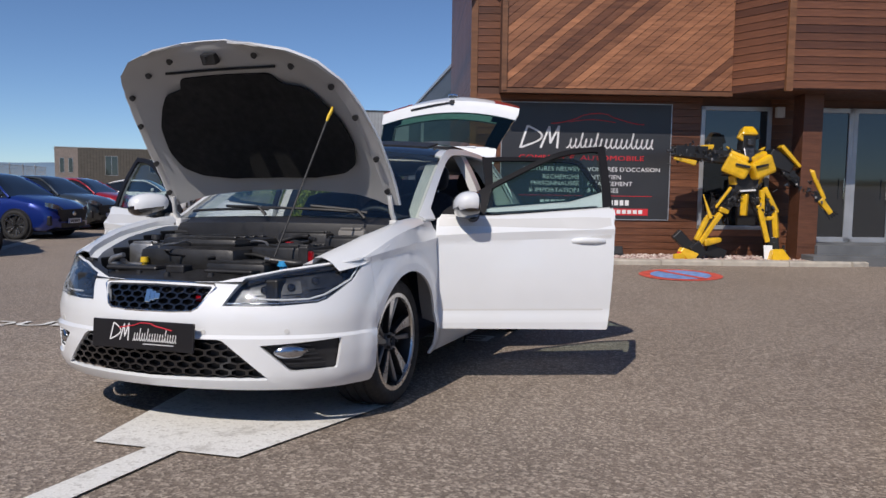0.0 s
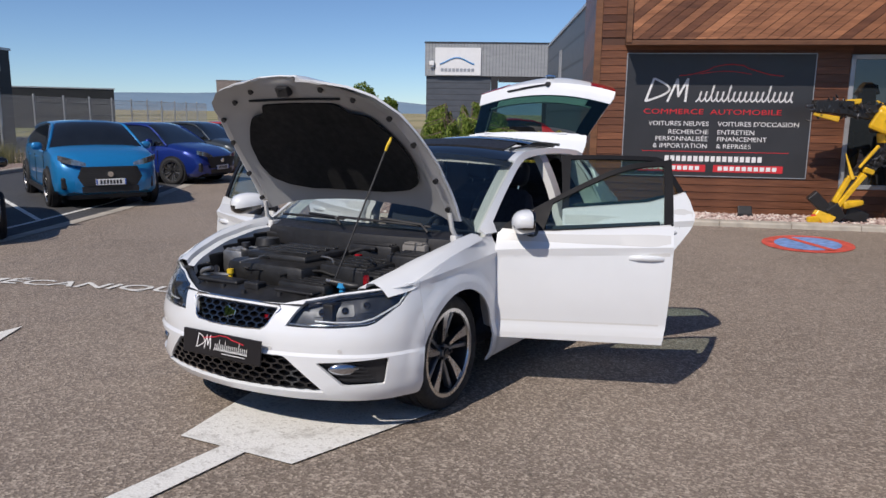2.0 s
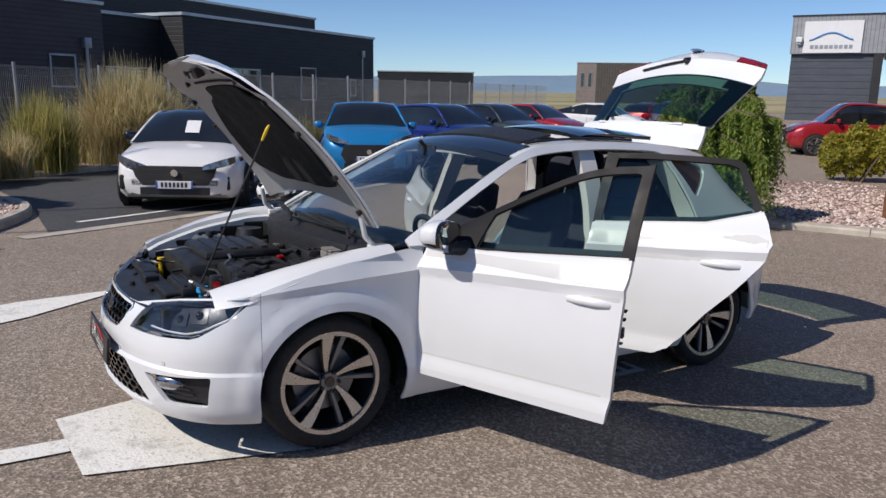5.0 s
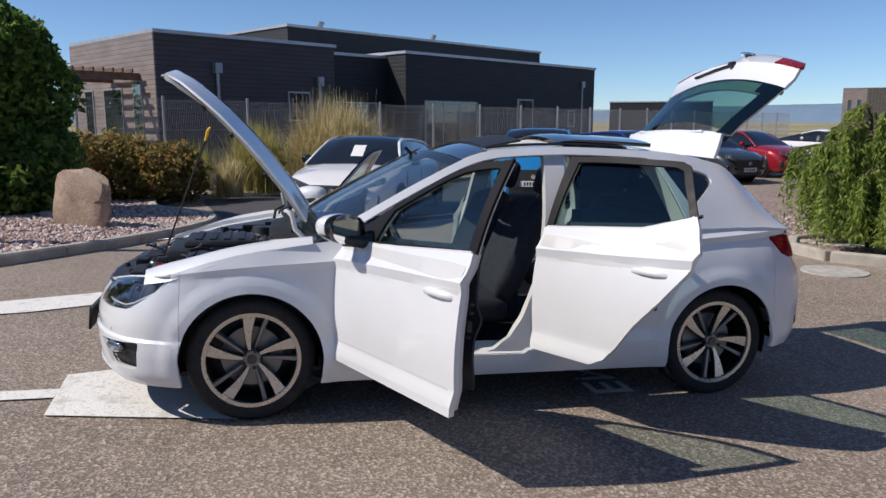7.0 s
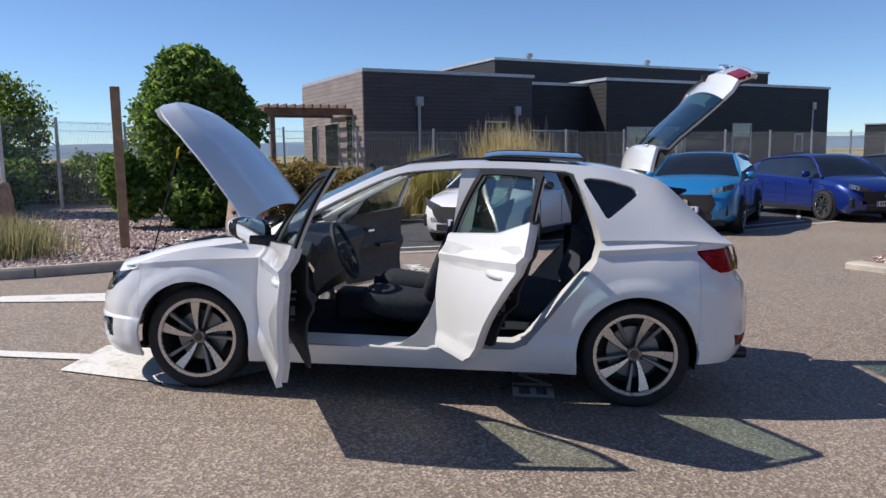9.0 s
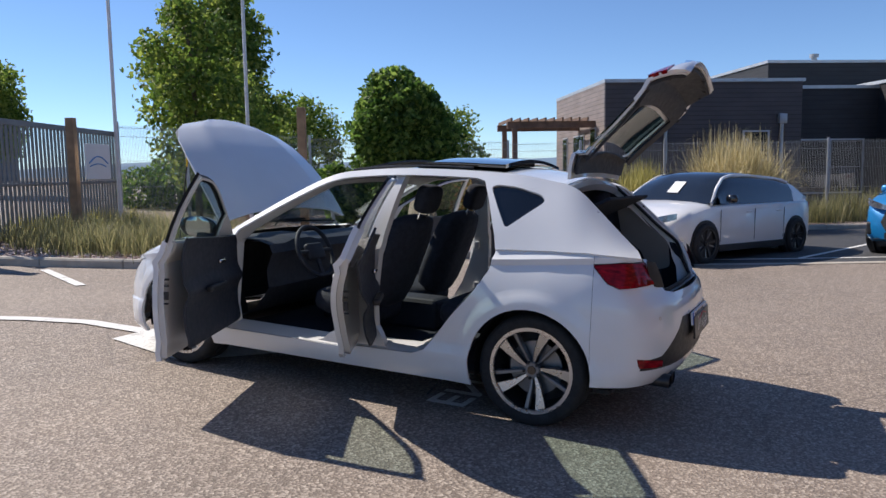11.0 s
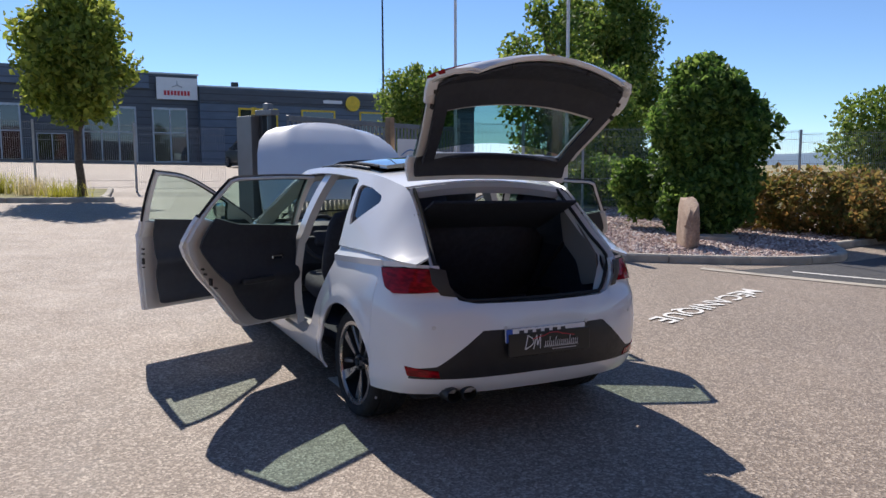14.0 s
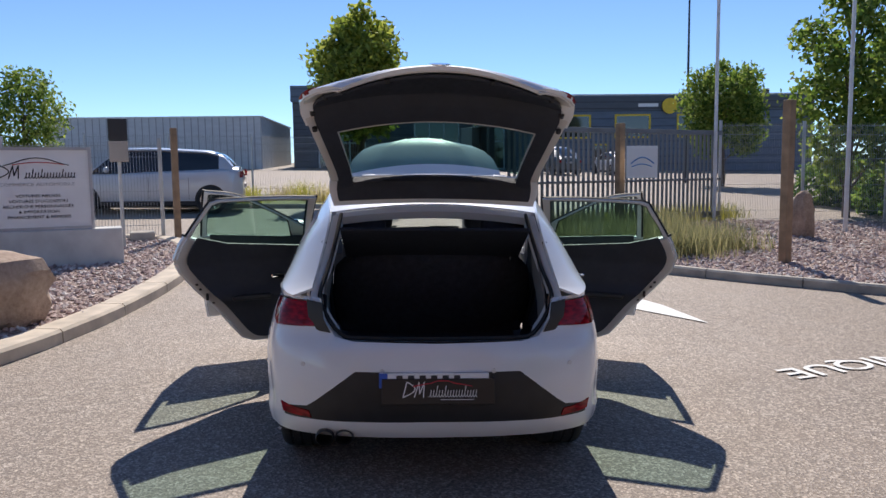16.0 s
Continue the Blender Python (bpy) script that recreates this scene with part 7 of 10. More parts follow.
def make_grilles(root):
    """Honeycomb in the upper grille and the lower mouth, plates and badge."""
    def honey(z0, z1, wfn, rad, name, depth):
        bm = bmesh.new()
        dz, dy = rad * 1.5 * 0.62, rad * math.sqrt(3) * 1.35
        j, z = 0, z0
        while z < z1 + rad * 0.3:
            y = -0.7 + (dy / 2 if j % 2 else 0)
            while y < 0.7:
                if abs(y) < wfn(z):
                    ring_o, ring_i = [], []
                    for k in range(6):
                        a = math.pi / 6 + k * math.pi / 3
                        for rr, ring in ((1.02, ring_o), (0.80, ring_i)):
                            yy, zz = y + rad * 1.35 * rr * math.cos(a), z + rad * 0.62 * rr * math.sin(a)
                            p = body_at(s_of_y_fast(abs(yy)), zz)
                            ring.append((p.x, yy, zz))
                    vo = [bm.verts.new((p[0] - depth, p[1], p[2])) for p in ring_o]
                    vi = [bm.verts.new((p[0] - depth, p[1], p[2])) for p in ring_i]
                    vb = [bm.verts.new((p[0] - depth - 0.03, p[1], p[2])) for p in ring_i]
                    for k in range(6):
                        bm.faces.new((vo[k], vo[(k + 1) % 6], vi[(k + 1) % 6], vi[k]))
                        bm.faces.new((vi[k], vi[(k + 1) % 6], vb[(k + 1) % 6], vb[k]))
                y += dy
            z += dz
            j += 1
        return part(name, bm, M_GLOSSBLACK, root, "black honeycomb grille")

    honey(0.548, 0.628, lambda z: 0.222 + (z - 0.548) * 0.62, 0.026, "upper_grille", 0.012)
    honey(0.275, 0.40, lambda z: 0.54 - (z - 0.275) * 1.45, 0.03, "lower_grille", 0.012)
    for name, z0, z1, w0, w1 in (("grille_surround", 0.530, 0.655, 0.245, 0.32), ("lower_surround", 0.25, 0.43, 0.60, 0.37)):
        bm = bmesh.new()
        rows = []
        for k in range(21):
            v = -1 + k / 10
            rows.append([(body_at(s_of_y_fast(abs(v) * (w0 + (w1 - w0) * t)), z0 + (z1 - z0) * t) + Vector((-0.045, 0, 0))) for t in (0, 0.33, 0.66, 1)])
            rows[-1] = [Vector((p.x, v * (w0 + (w1 - w0) * t), p.z)) for p, t in zip(rows[-1], (0, 0.33, 0.66, 1))]
        loft(bm, rows)
        part(name, bm, M_BLACK, root)
    # grille chrome edge
    bm = bmesh.new()
    pts = [(0.0, 0.530), (0.12, 0.530), (0.215, 0.535), (0.24, 0.55), (0.30, 0.635), (0.285, 0.648), (0.15, 0.654), (0, 0.655)]
    loop = [(y, z) for y, z in pts] + [(-y, z) for y, z in pts[-2:0:-1]]
    ring = [Vector((body_at(s_of_y_fast(abs(y)), z).x - 0.004, y, z)) for y, z in loop]
    tube(bm, ring + [ring[0]], 0.006, 6, caps=False)
    part("grille_edge", bm, M_CHROME, root, smooth=60)
    bm = bmesh.new()
    for k in range(3):
        box(bm, (0, -0.032 + 0.022 * k - 0.012, -0.03 + 0.008 * k), (0.008, -0.032 + 0.022 * k + 0.018, 0.03 - 0.008 * k), Matrix.Translation((2.112, -0.0 + 0.01, 0.592)) @ pose(0, 0, 0, 0, -18, 0), 0.002)
    part("badge", bm, M_CHROME, root, "chrome badge")
    bm = bmesh.new()
    box(bm, (2.075, 0.205, 0.572), (2.083, 0.232, 0.598), pose(0, 0, 0, 0, 0, 0), 0.002, 0)
    part("trim_badge", bm, M_REDLAMP, root, "small red trim badge")
    # show plates over the number plates
    for front in (True, False):
        bm = bmesh.new()
        box(bm, (-0.006, -0.27, -0.06), (0.006, 0.27, 0.065), None, 0.004)
        pl = part("show_plate", bm, M_PLATEBLACK, root, "black dealer show plate")
        pl.matrix_local = Matrix.Translation((2.178, 0, 0.425)) @ pose(0, 0, 0, 0, -4, 0) if front else Matrix.Translation((-2.098, -0.0, 0.552)) @ pose(0, 0, 0, 0, -6, 180)
        logo = bmesh.new()
        script_strokes(logo, 0.072, 0.036, 0.36)
        for v in logo.verts:
            v.co = Vector((0.0085 + v.co.y, -0.17 + v.co.x, -0.022 + v.co.z))
        part("logo", logo, M_INKWHITE, pl, "white slanted logo strokes")
        bm = bmesh.new()
        arc = [(0.009, -0.12 + 0.028 * k, 0.03 + 0.018 * math.sin(k / 10 * math.pi) + (0.008 if 3 < k < 7 else 0)) for k in range(11)]
        tube(bm, arc, 0.0025, 5)
        part("red_stroke", bm, M_INKRED, pl)
        bm = bmesh.new()
        box(bm, (0.007, 0.01, -0.036), (0.0085, 0.17, -0.033), None)
        part("underline", bm, M_INKWHITE, pl)
        if not front:
            bm = bmesh.new()
            box(bm, (-0.01, -0.262, 0.02), (0.003, 0.262, 0.09), None, 0.002)
            npl = part("number_plate", bm, M_INKWHITE, root, "white number plate half covered")
            npl.matrix_local = Matrix.Translation((-2.094, 0.02, 0.552)) @ pose(0, 0, 0, 0, -6, 180)
            bm = bmesh.new()
            box(bm, (0.002, -0.262, 0.02), (0.005, -0.222, 0.09), None)
            part("blue_band", bm, M_INKBLUE, npl)
            bm = bmesh.new()
            for k in range(6):
                box(bm, (0.002, -0.18 + 0.055 * k, 0.03), (0.005, -0.15 + 0.055 * k, 0.08), None)
            part("bars", bm, M_INKDARK, npl)
    # exhaust tips, parking sensors
    for y in (0.55, 0.455):
        bm = bmesh.new()
        prof = [(0.041, 0), (0.045, 0.005), (0.045, 0.14), (0.038, 0.14), (0.036, 0.02)]
        loft(bm, [[(-2.03 + d, y + r * math.cos(a), 0.30 + r * 0.85 * math.sin(a)) for a in [2 * math.pi * k / 20 for k in range(20)]] for r, d in prof], close=True)
        part("exhaust_tip", bm, M_DARKALLOY, root, "dark metal exhaust tip", 40)
    for y, z, front in ((0.62, 0.455, 1), (-0.62, 0.455, 1), (0.28, 0.45, 1), (-0.28, 0.45, 1), (0.66, 0.66, 0), (-0.66, 0.66, 0), (0.27, 0.645, 0), (-0.27, 0.645, 0)):
        p, n = plan_at(s_of_y(abs(y), not front))
        q = body_at(s_of_y(abs(y), not front), z)
        bm = bmesh.new()
        bmesh.ops.create_cone(bm, cap_ends=True, segments=14, radius1=0.011, radius2=0.011, depth=0.006)
        ob = part("parking_sensor", bm, M_PRIMER, root)
        sg = 1 if y > 0 else -1
        ob.matrix_local = Matrix.Translation((q.x, sg * q.y, z)) @ Vector((n.x, sg * n.y, 0)).to_track_quat("Z", "Y").to_matrix().to_4x4()
    # washer flap outline and lower bumper lip
    bm = bmesh.new()
    tube(bm, [(lambda p: (p.x - 0.035, sg_y(p, v), 0.205))(body_at(s_of_y_fast(abs(v)), 0.21), ) for v in [-0.70 + 0.07 * k for k in range(21)]], 0.014, 6)
    part("bumper_lip", bm, M_BLACK, root, smooth=60)
    bm = bmesh.new()
    box(bm, (-1.72, -0.62, 0.18), (1.82, 0.62, 0.22), None, 0.03)
    part("underbody", bm, M_BLACK, root, "black underbody")


def sg_y(p, v):
    return p.y if v > 0 else -p.y


_sy = sorted((plan_at(i * S_END / 2000)[0].y, i * S_END / 2000) for i in range(0, 640))


def s_of_y_fast(y):
    return interp(_sy, y)


def text_mesh(text, size, mat, name="lettering", shear=0.0, align="LEFT", depth=0.0, squeeze=1.0):
    """Raised or flat letters from the built-in font, as a mesh."""
    cu = bpy.data.curves.new(name, "FONT")
    cu.body, cu.size, cu.shear, cu.align_x, cu.extrude = text, size, shear, align, depth
    tmp = new("tmp_text", cu)
    dg = bpy.context.evaluated_depsgraph_get()
    me = bpy.data.meshes.new_from_object(tmp.evaluated_get(dg))
    me.name = name
    bpy.data.objects.remove(tmp)
    bpy.data.curves.remove(cu)
    me.materials.clear()
    me.materials.append(mat)
    if squeeze != 1.0:
        me.transform(Matrix.Diagonal((squeeze, 1, 1, 1)))
    return new(name, me)


M_YELLOW = plain("yellow_plastic", (0.75, 0.50, 0.02), 0.4)
M_PLATEBLACK = plain("plate_black", (0.012, 0.011, 0.013), 0.35)
M_INKWHITE = plain("white_print", (0.78, 0.78, 0.78), 0.5, vary=0.04)
M_INKRED = plain("red_print", (0.62, 0.03, 0.05), 0.5)
M_INKBLUE = plain("blue_print", (0.03, 0.10, 0.45), 0.5)
M_INKDARK = plain("dark_print", (0.03, 0.03, 0.035), 0.5)




def wheel_parts(root, name="wheel", r=0.318, rim=0.243, width=0.225, spokes=5, dark=M_DARKALLOY, bright=M_ALU, rich=True, label=""):
    """A wheel standing at the origin with its axle on y and its face towards +y."""
    w = part(name, tyre_mesh(r, rim, width), M_TYRE, root, label or "low-profile tyre on a two-tone alloy wheel", 40)
    bm = bmesh.new()
    n = 48
    prof = [(rim + 0.004, -0.004), (rim + 0.002, 0.004), (rim - 0.018, 0.003), (rim - 0.022, -0.008)]
    loft(bm, [[(rr * math.cos(a), y, rr * math.sin(a)) for a in [2 * math.pi * k / n for k in range(n)]] for rr, y in prof], close=True)
    bmesh.ops.recalc_face_normals(bm, faces=bm.faces)
    part("rim_lip", bm, bright, w, smooth=50)
    bm = bmesh.new()
    prof = [(rim - 0.010, -0.002), (rim - 0.022, -0.05), (rim - 0.03, -width + 0.02), (0.05, -width + 0.02)]
    loft(bm, [[(rr * math.cos(a), y, rr * math.sin(a)) for a in [2 * math.pi * k / 32 for k in range(32)]] for rr, y in prof], close=True)
    part("rim_barrel", bm, dark, w, smooth=50)
    if rich:
        bm = bmesh.new()
        bmesh.ops.create_cone(bm, cap_ends=True, segments=36, radius1=0.155, radius2=0.155, depth=0.02, matrix=Matrix.Translation((0, -0.10, 0)) @ pose(0, 0, 0, 90, 0, 0))
        part("brake_disc", bm, M_MIDALLOY, w, smooth=40)
    for k in range(spokes):
        a0 = 2 * math.pi * k / spokes + math.pi / 2
        for kind in (0, 1):
            bm = bmesh.new()
            a1 = a0 + (0 if kind == 0 else math.pi / spokes * 0.86)
            lean = 0.26 if kind == 0 else 0.06
            rows = []
            for t in (0.0, 0.2, 0.45, 0.7, 0.9, 1.0):
                rr = 0.045 + (rim - 0.012 - 0.045) * t
                half = (0.011 + 0.027 * t ** 1.2) if kind == 0 else (0.008 + 0.006 * t)
                cen = lean * t * (1 - 0.2 * t) * rr
                y = -0.032 + 0.024 * t - (0.0 if kind == 0 else 0.014)
                sec = []
                for u, dy in ((-half, -0.035), (-half, -0.004), (-half + 0.004, 0), (half - 0.004, 0), (half, -0.006), (half, -0.035)):
                    q = cen + u
                    sec.append((rr * math.cos(a1) - q * math.sin(a1), y + dy, rr * math.sin(a1) + q * math.cos(a1)))
                rows.append(sec)
            vs = loft(bm, rows)
            for f in bm.faces:
                f.material_index = 1
            for f in bm.faces:
                ys = [v.co.y for v in f.verts]
                f.normal_update()
                if abs(f.normal.y) > 0.9 and kind == 0:
                    f.material_index = 0
            bmesh.ops.recalc_face_normals(bm, faces=bm.faces)
            part("spoke", bm, [bright, dark if kind == 0 else M_MIDALLOY], w, smooth=30)
    bm = bmesh.new()
    bmesh.ops.create_cone(bm, cap_ends=True, segments=24, radius1=0.046, radius2=0.042, depth=0.03, matrix=Matrix.Translation((0, -0.035, 0)) @ pose(0, 0, 0, -90, 0, 0))
    hub = part("hub", bm, M_MIDALLOY if rich else dark, w, smooth=40)
    bm = bmesh.new()
    bmesh.ops.create_cone(bm, cap_ends=True, segments=24, radius1=0.026, radius2=0.024, depth=0.008, matrix=Matrix.Translation((0, -0.017, 0)) @ pose(0, 0, 0, -90, 0, 0))
    part("centre_cap", bm, M_GLOSSBLACK, w, smooth=40)
    for k in range(5 if rich else 0):
        a = 2 * math.pi * (k + 0.5) / 5 + math.pi / 2
        bm = bmesh.new()
        bmesh.ops.create_cone(bm, cap_ends=True, segments=8, radius1=0.009, radius2=0.009, depth=0.02, matrix=Matrix.Translation((0.045 * math.cos(a), -0.02, 0.045 * math.sin(a))) @ pose(0, 0, 0, 90, 0, 0))
        part("wheel_bolt", bm, M_BLACK, w)
    return w


def tyre_mesh(r, rim, width):
    bm = bmesh.new()
    h = width
    prof = [(rim - 0.005, 0.0), (rim + 0.012, 0.010), (rim + 0.045, 0.013), (r - 0.018, 0.006), (r - 0.004, -0.012), (r, -0.03)]
    for g in range(3):
        y = -0.05 - g * (h - 0.09) / 2.6
        prof += [(r, y + 0.008), (r - 0.007, y + 0.004), (r - 0.007, y - 0.004), (r, y - 0.008)]
    prof += [(r, -h + 0.03), (r - 0.012, -h + 0.008), (rim + 0.03, -h), (rim, -h + 0.01)]
    loft(bm, [[(rr * math.cos(a), y, rr * math.sin(a)) for a in [2 * math.pi * k / 56 for k in range(56)]] for rr, y in prof], close=True)
    bmesh.ops.recalc_face_normals(bm, faces=bm.faces)
    return bm


def make_wheels(root):
    for x in (1.318, -1.318):
        for sg in (1, -1):
            w = wheel_parts(root)
            w.matrix_local = Matrix.Translation((x, sg * 0.825, 0.318)) @ pose(0, 0, 0, 0, 0, 0 if sg > 0 else 180) @ pose(0, 0, 0, 0, 14 if x > 0 else -9, 0)


def soft_box(size, seg=4, power=4.0):
    """A cushion: a box with well rounded sides."""
    bm = bmesh.new()
    bmesh.ops.create_cube(bm, size=2.0)
    bmesh.ops.subdivide_edges(bm, edges=bm.edges, cuts=seg, use_grid_fill=True)
    for v in bm.verts:
        c = v.co
        m = (abs(c.x) ** power + abs(c.y) ** power + abs(c.z) ** power) ** (1 / power)
        c = c / m
        v.co = Vector((c.x * size[0] / 2, c.y * size[1] / 2, c.z * size[2] / 2))
    return bm


def make_seat(root, x, y, width=0.5, bench=False):
    seat = part("seat", soft_box((0.52, width, 0.17)), M_SEAT, root, "dark fabric seat", 60)
    seat.matrix_local = Matrix.Translation((x, y, 0.50)) @ pose(0, 0, 0, 0, -8, 0)
    bm = soft_box((0.16, width * 0.96, 0.66))
    for v in bm.verts:
        if abs(v.co.y) > width * 0.3:
            v.co.x += 0.035
    b = part("backrest", bm, M_SEAT, seat, smooth=60)
    b.matrix_local = Matrix.Translation((-0.29, 0, 0.36)) @ pose(0, 0, 0, 0, -14, 0)
    for dy in ((0,) if not bench else (-width * 0.32, width * 0.32)):
        h = part("headrest", soft_box((0.10, 0.25, 0.19)), M_SEAT, seat, smooth=60)
        h.matrix_local = Matrix.Translation((-0.42, dy, 0.80)) @ pose(0, 0, 0, 0, -8, 0)
        bm = bmesh.new()
        for q in (-0.06, 0.06):
            tube(bm, [(-0.385, dy + q, 0.62), (-0.41, dy + q, 0.76)], 0.006, 6)
        part("headrest_post", bm, M_CHROME, seat)


def make_cabin(root):
    make_seat(root, 0.12, 0.37)
    make_seat(root, 0.12, -0.37)
    make_seat(root, -0.80, 0.0, 1.22, True)
    bm = bmesh.new()
    box(bm, (-1.05, -0.74, 0.24), (0.98, 0.74, 0.30), None, 0.01)
    part("cabin_floor", bm, M_CARPET, root, "black carpeted floor")
    bm = bmesh.new()
    prof = [(1.05, 0.90), (0.85, 0.925), (0.70, 0.92), (0.60, 0.895), (0.57, 0.84), (0.62, 0.72), (0.60, 0.60), (0.72, 0.45), (0.95, 0.35)]
    loft(bm, [[(x + 0.12 * (1 - (y / 0.75) ** 2) * 0.4, y, z + (0.02 if 0.2 < y < 0.55 and z > 0.85 else 0)) for x, z in prof] for y in [-0.75 + 0.1 * k for k in range(16)]])
    bmesh.ops.recalc_face_normals(bm, faces=bm.faces)
    part("dashboard", bm, M_DARKTRIM, root, "dark dashboard", 40)
    bm = bmesh.new()
    tube(bm, [(0, 0.185 * math.cos(a), 0.185 * math.sin(a)) for a in [2 * math.pi * k / 28 for k in range(29)]], 0.016, 8, caps=False)
    box(bm, (-0.02, -0.09, -0.065), (0.03, 0.09, 0.06), None, 0.02)
    for a in (0.0, math.pi, -math.pi / 2):
        tube(bm, [(0, 0.05 * math.cos(a), 0.05 * math.sin(a)), (0, 0.18 * math.cos(a), 0.18 * math.sin(a))], 0.016, 6)
    sw = part("steering_wheel", bm, M_DARKTRIM, root, "black three-spoke steering wheel", 50)
    sw.matrix_local = Matrix.Translation((0.50, 0.37, 0.83)) @ pose(0, 0, 0, 0, 24, 0)
    bm = bmesh.new()
    box(bm, (-0.35, -0.12, 0.30), (0.62, 0.12, 0.52), None, 0.03)
    tube(bm, [(0.36, 0, 0.50), (0.34, 0, 0.62)], 0.02, 8)
    part("centre_console", bm, M_DARKTRIM, root)
    bm = bmesh.new()
    box(bm, (0.34, -0.10, 1.315), (0.36, 0.10, 1.375), pose(0, 0, 0), 0.012)
    tube(bm, [(0.36, 0, 1.36), (0.40, 0, 1.40)], 0.012, 6)
    part("rear_view_mirror", bm, M_BLACK, root)
    # load bay
    bm = bmesh.new()
    box(bm, (-2.0, -0.50, 0.56), (-1.05, 0.50, 0.60), None, 0.008)
    part("load_floor", bm, M_CARPET, root, "black carpeted boot floor")
    for sg in (1, -1):
        bm = bmesh.new()
        loft(bm, [[Vector((x, sg * (0.60 - 0.05 * (x < -1.8)), z)) + Vector((0, -sg * 0.10 * max(0, 0.9 - z), 0)) for x in (-1.0, -1.3, -1.6, -1.75, min(-1.70, -1.95 + 0.55 * max(0, z - 0.75)))] for z in (0.58, 0.75, 0.88, 0.97)])
        part("boot_side_trim", bm, M_CARPET, root, "black boot side trim")
        bm = bmesh.new()
        loft(bm, [[Vector((x, sg * 0.585, z)) for x in (-1.05, -1.3, -1.52 - (1.15 - z) * 0.85)] for z in (0.97, 1.08, 1.20, 1.33)])
        part("pillar_trim", bm, M_DARKTRIM, root, "dark grey pillar trim")
        # sunlit part of the upper boot trim, its light painted as a paler plate
        bm = sheet(rounded([(-1.80, 0.80), (-1.66, 0.76), (-1.60, 0.90), (-1.46, 1.00), (-1.42, 1.20), (-1.54, 1.19), (-1.78, 0.97)], 0.03), [], 0.1)
        for v in bm.verts:
            v.co = Vector((v.co.x, sg * (0.562 - 0.05 * max(0.0, v.co.y - 0.95)), v.co.y))
        part("sunlit_boot_trim", solid(bm, 0.01), M_PALETRIM, root, "boot side trim, coloured pale grey where the sun lights it")
        # jamb of the boot opening
        bm = bmesh.new()
        edge = [Vector((-1.44, 0.555, 1.335)), Vector((-1.60, 0.575, 1.20)), Vector((-1.73, 0.60, 1.08)), Vector((-1.865, 0.63, 0.965)), Vector((-1.90, 0.60, 0.88)), Vector((-1.96, 0.52, 0.79)), Vector((-1.985, 0.42, 0.775)), Vector((-1.99, 0.0, 0.77))]
        edge = smooth_line(edge, 0.04)
        rows = [[Vector((p.x + dx, sg * (p.y - dy), p.z + dzz * (1 if p.z < 0.8 else 0))) for p in edge] for dx, dy, dzz in ((0, 0, 0), (0.03, 0.035, -0.004), (0.07, 0.04, -0.03), (0.09, 0.06, -0.08))]
        loft(bm, rows)
        bmesh.ops.recalc_face_normals(bm, faces=bm.faces)
        part("boot_jamb", bm, M_PRIMER, root, "white boot opening flange", 40)
        bm = bmesh.new()
        tube(bm, [Vector((p.x + 0.03, sg * (p.y - 0.045), p.z + 0.006)) for p in edge], 0.011, 6)
        part("boot_seal", bm, M_RUBBER, root, smooth=60)
        bm = bmesh.new()
        loft(bm, [[Vector((x, sg * y, z)) for x, y, z in ((-1.885, 0.645, 0.962), (-1.90, 0.62, 0.958), (-1.92, 0.565, 0.95))], [Vector((x, sg * y, z)) for x, y, z in ((-1.905, 0.635, 0.88), (-1.925, 0.61, 0.875), (-1.95, 0.555, 0.875))], [Vector((x, sg * y, z)) for x, y, z in ((-1.92, 0.60, 0.82), (-1.94, 0.58, 0.815), (-1.965, 0.52, 0.81))]])
        bmesh.ops.recalc_face_normals(bm, faces=bm.faces)
        part("lamp_trim", bm, M_BLACK, root, "black trim beside the tail lamp", 40)
    bm = bmesh.new()
    box(bm, (-1.98, -0.46, 0.69), (-1.93, 0.46, 0.768), None, 0.008)
    part("boot_sill_trim", bm, M_BLACK, root)
    bm = bmesh.new()
    box(bm, (-1.10, -0.55, 0.60), (-1.05, 0.55, 0.98), None, 0.02)
    part("bench_back", bm, M_CARPET, root, "black carpeted back of the rear bench")
    bm = bmesh.new()
    box(bm, (-0.56, -0.50, -0.01), (0.0, 0.50, 0.01), Matrix.Translation((-1.14, 0, 1.03)) @ pose(0, 0, 0, 0, 27, 0), 0.008)
    part("parcel_shelf", bm, M_CARPET, root, "black parcel shelf")
    bm = bmesh.new()
    loft(bm, [[roof_point(-1.38, v * 0.95, -0.03) + Vector((dx, 0, dz)) for v in [-1 + k / 8 for k in range(17)]] for dx, dz in ((0.03, 0.025), (-0.03, 0.015), (-0.05, -0.01), (-0.03, -0.05))])
    part("roof_rear_flange", bm, M_PRIMER, root, smooth=40)


M_PALETRIM = plain("pale_trim_plastic", (0.20, 0.19, 0.18), 0.7)


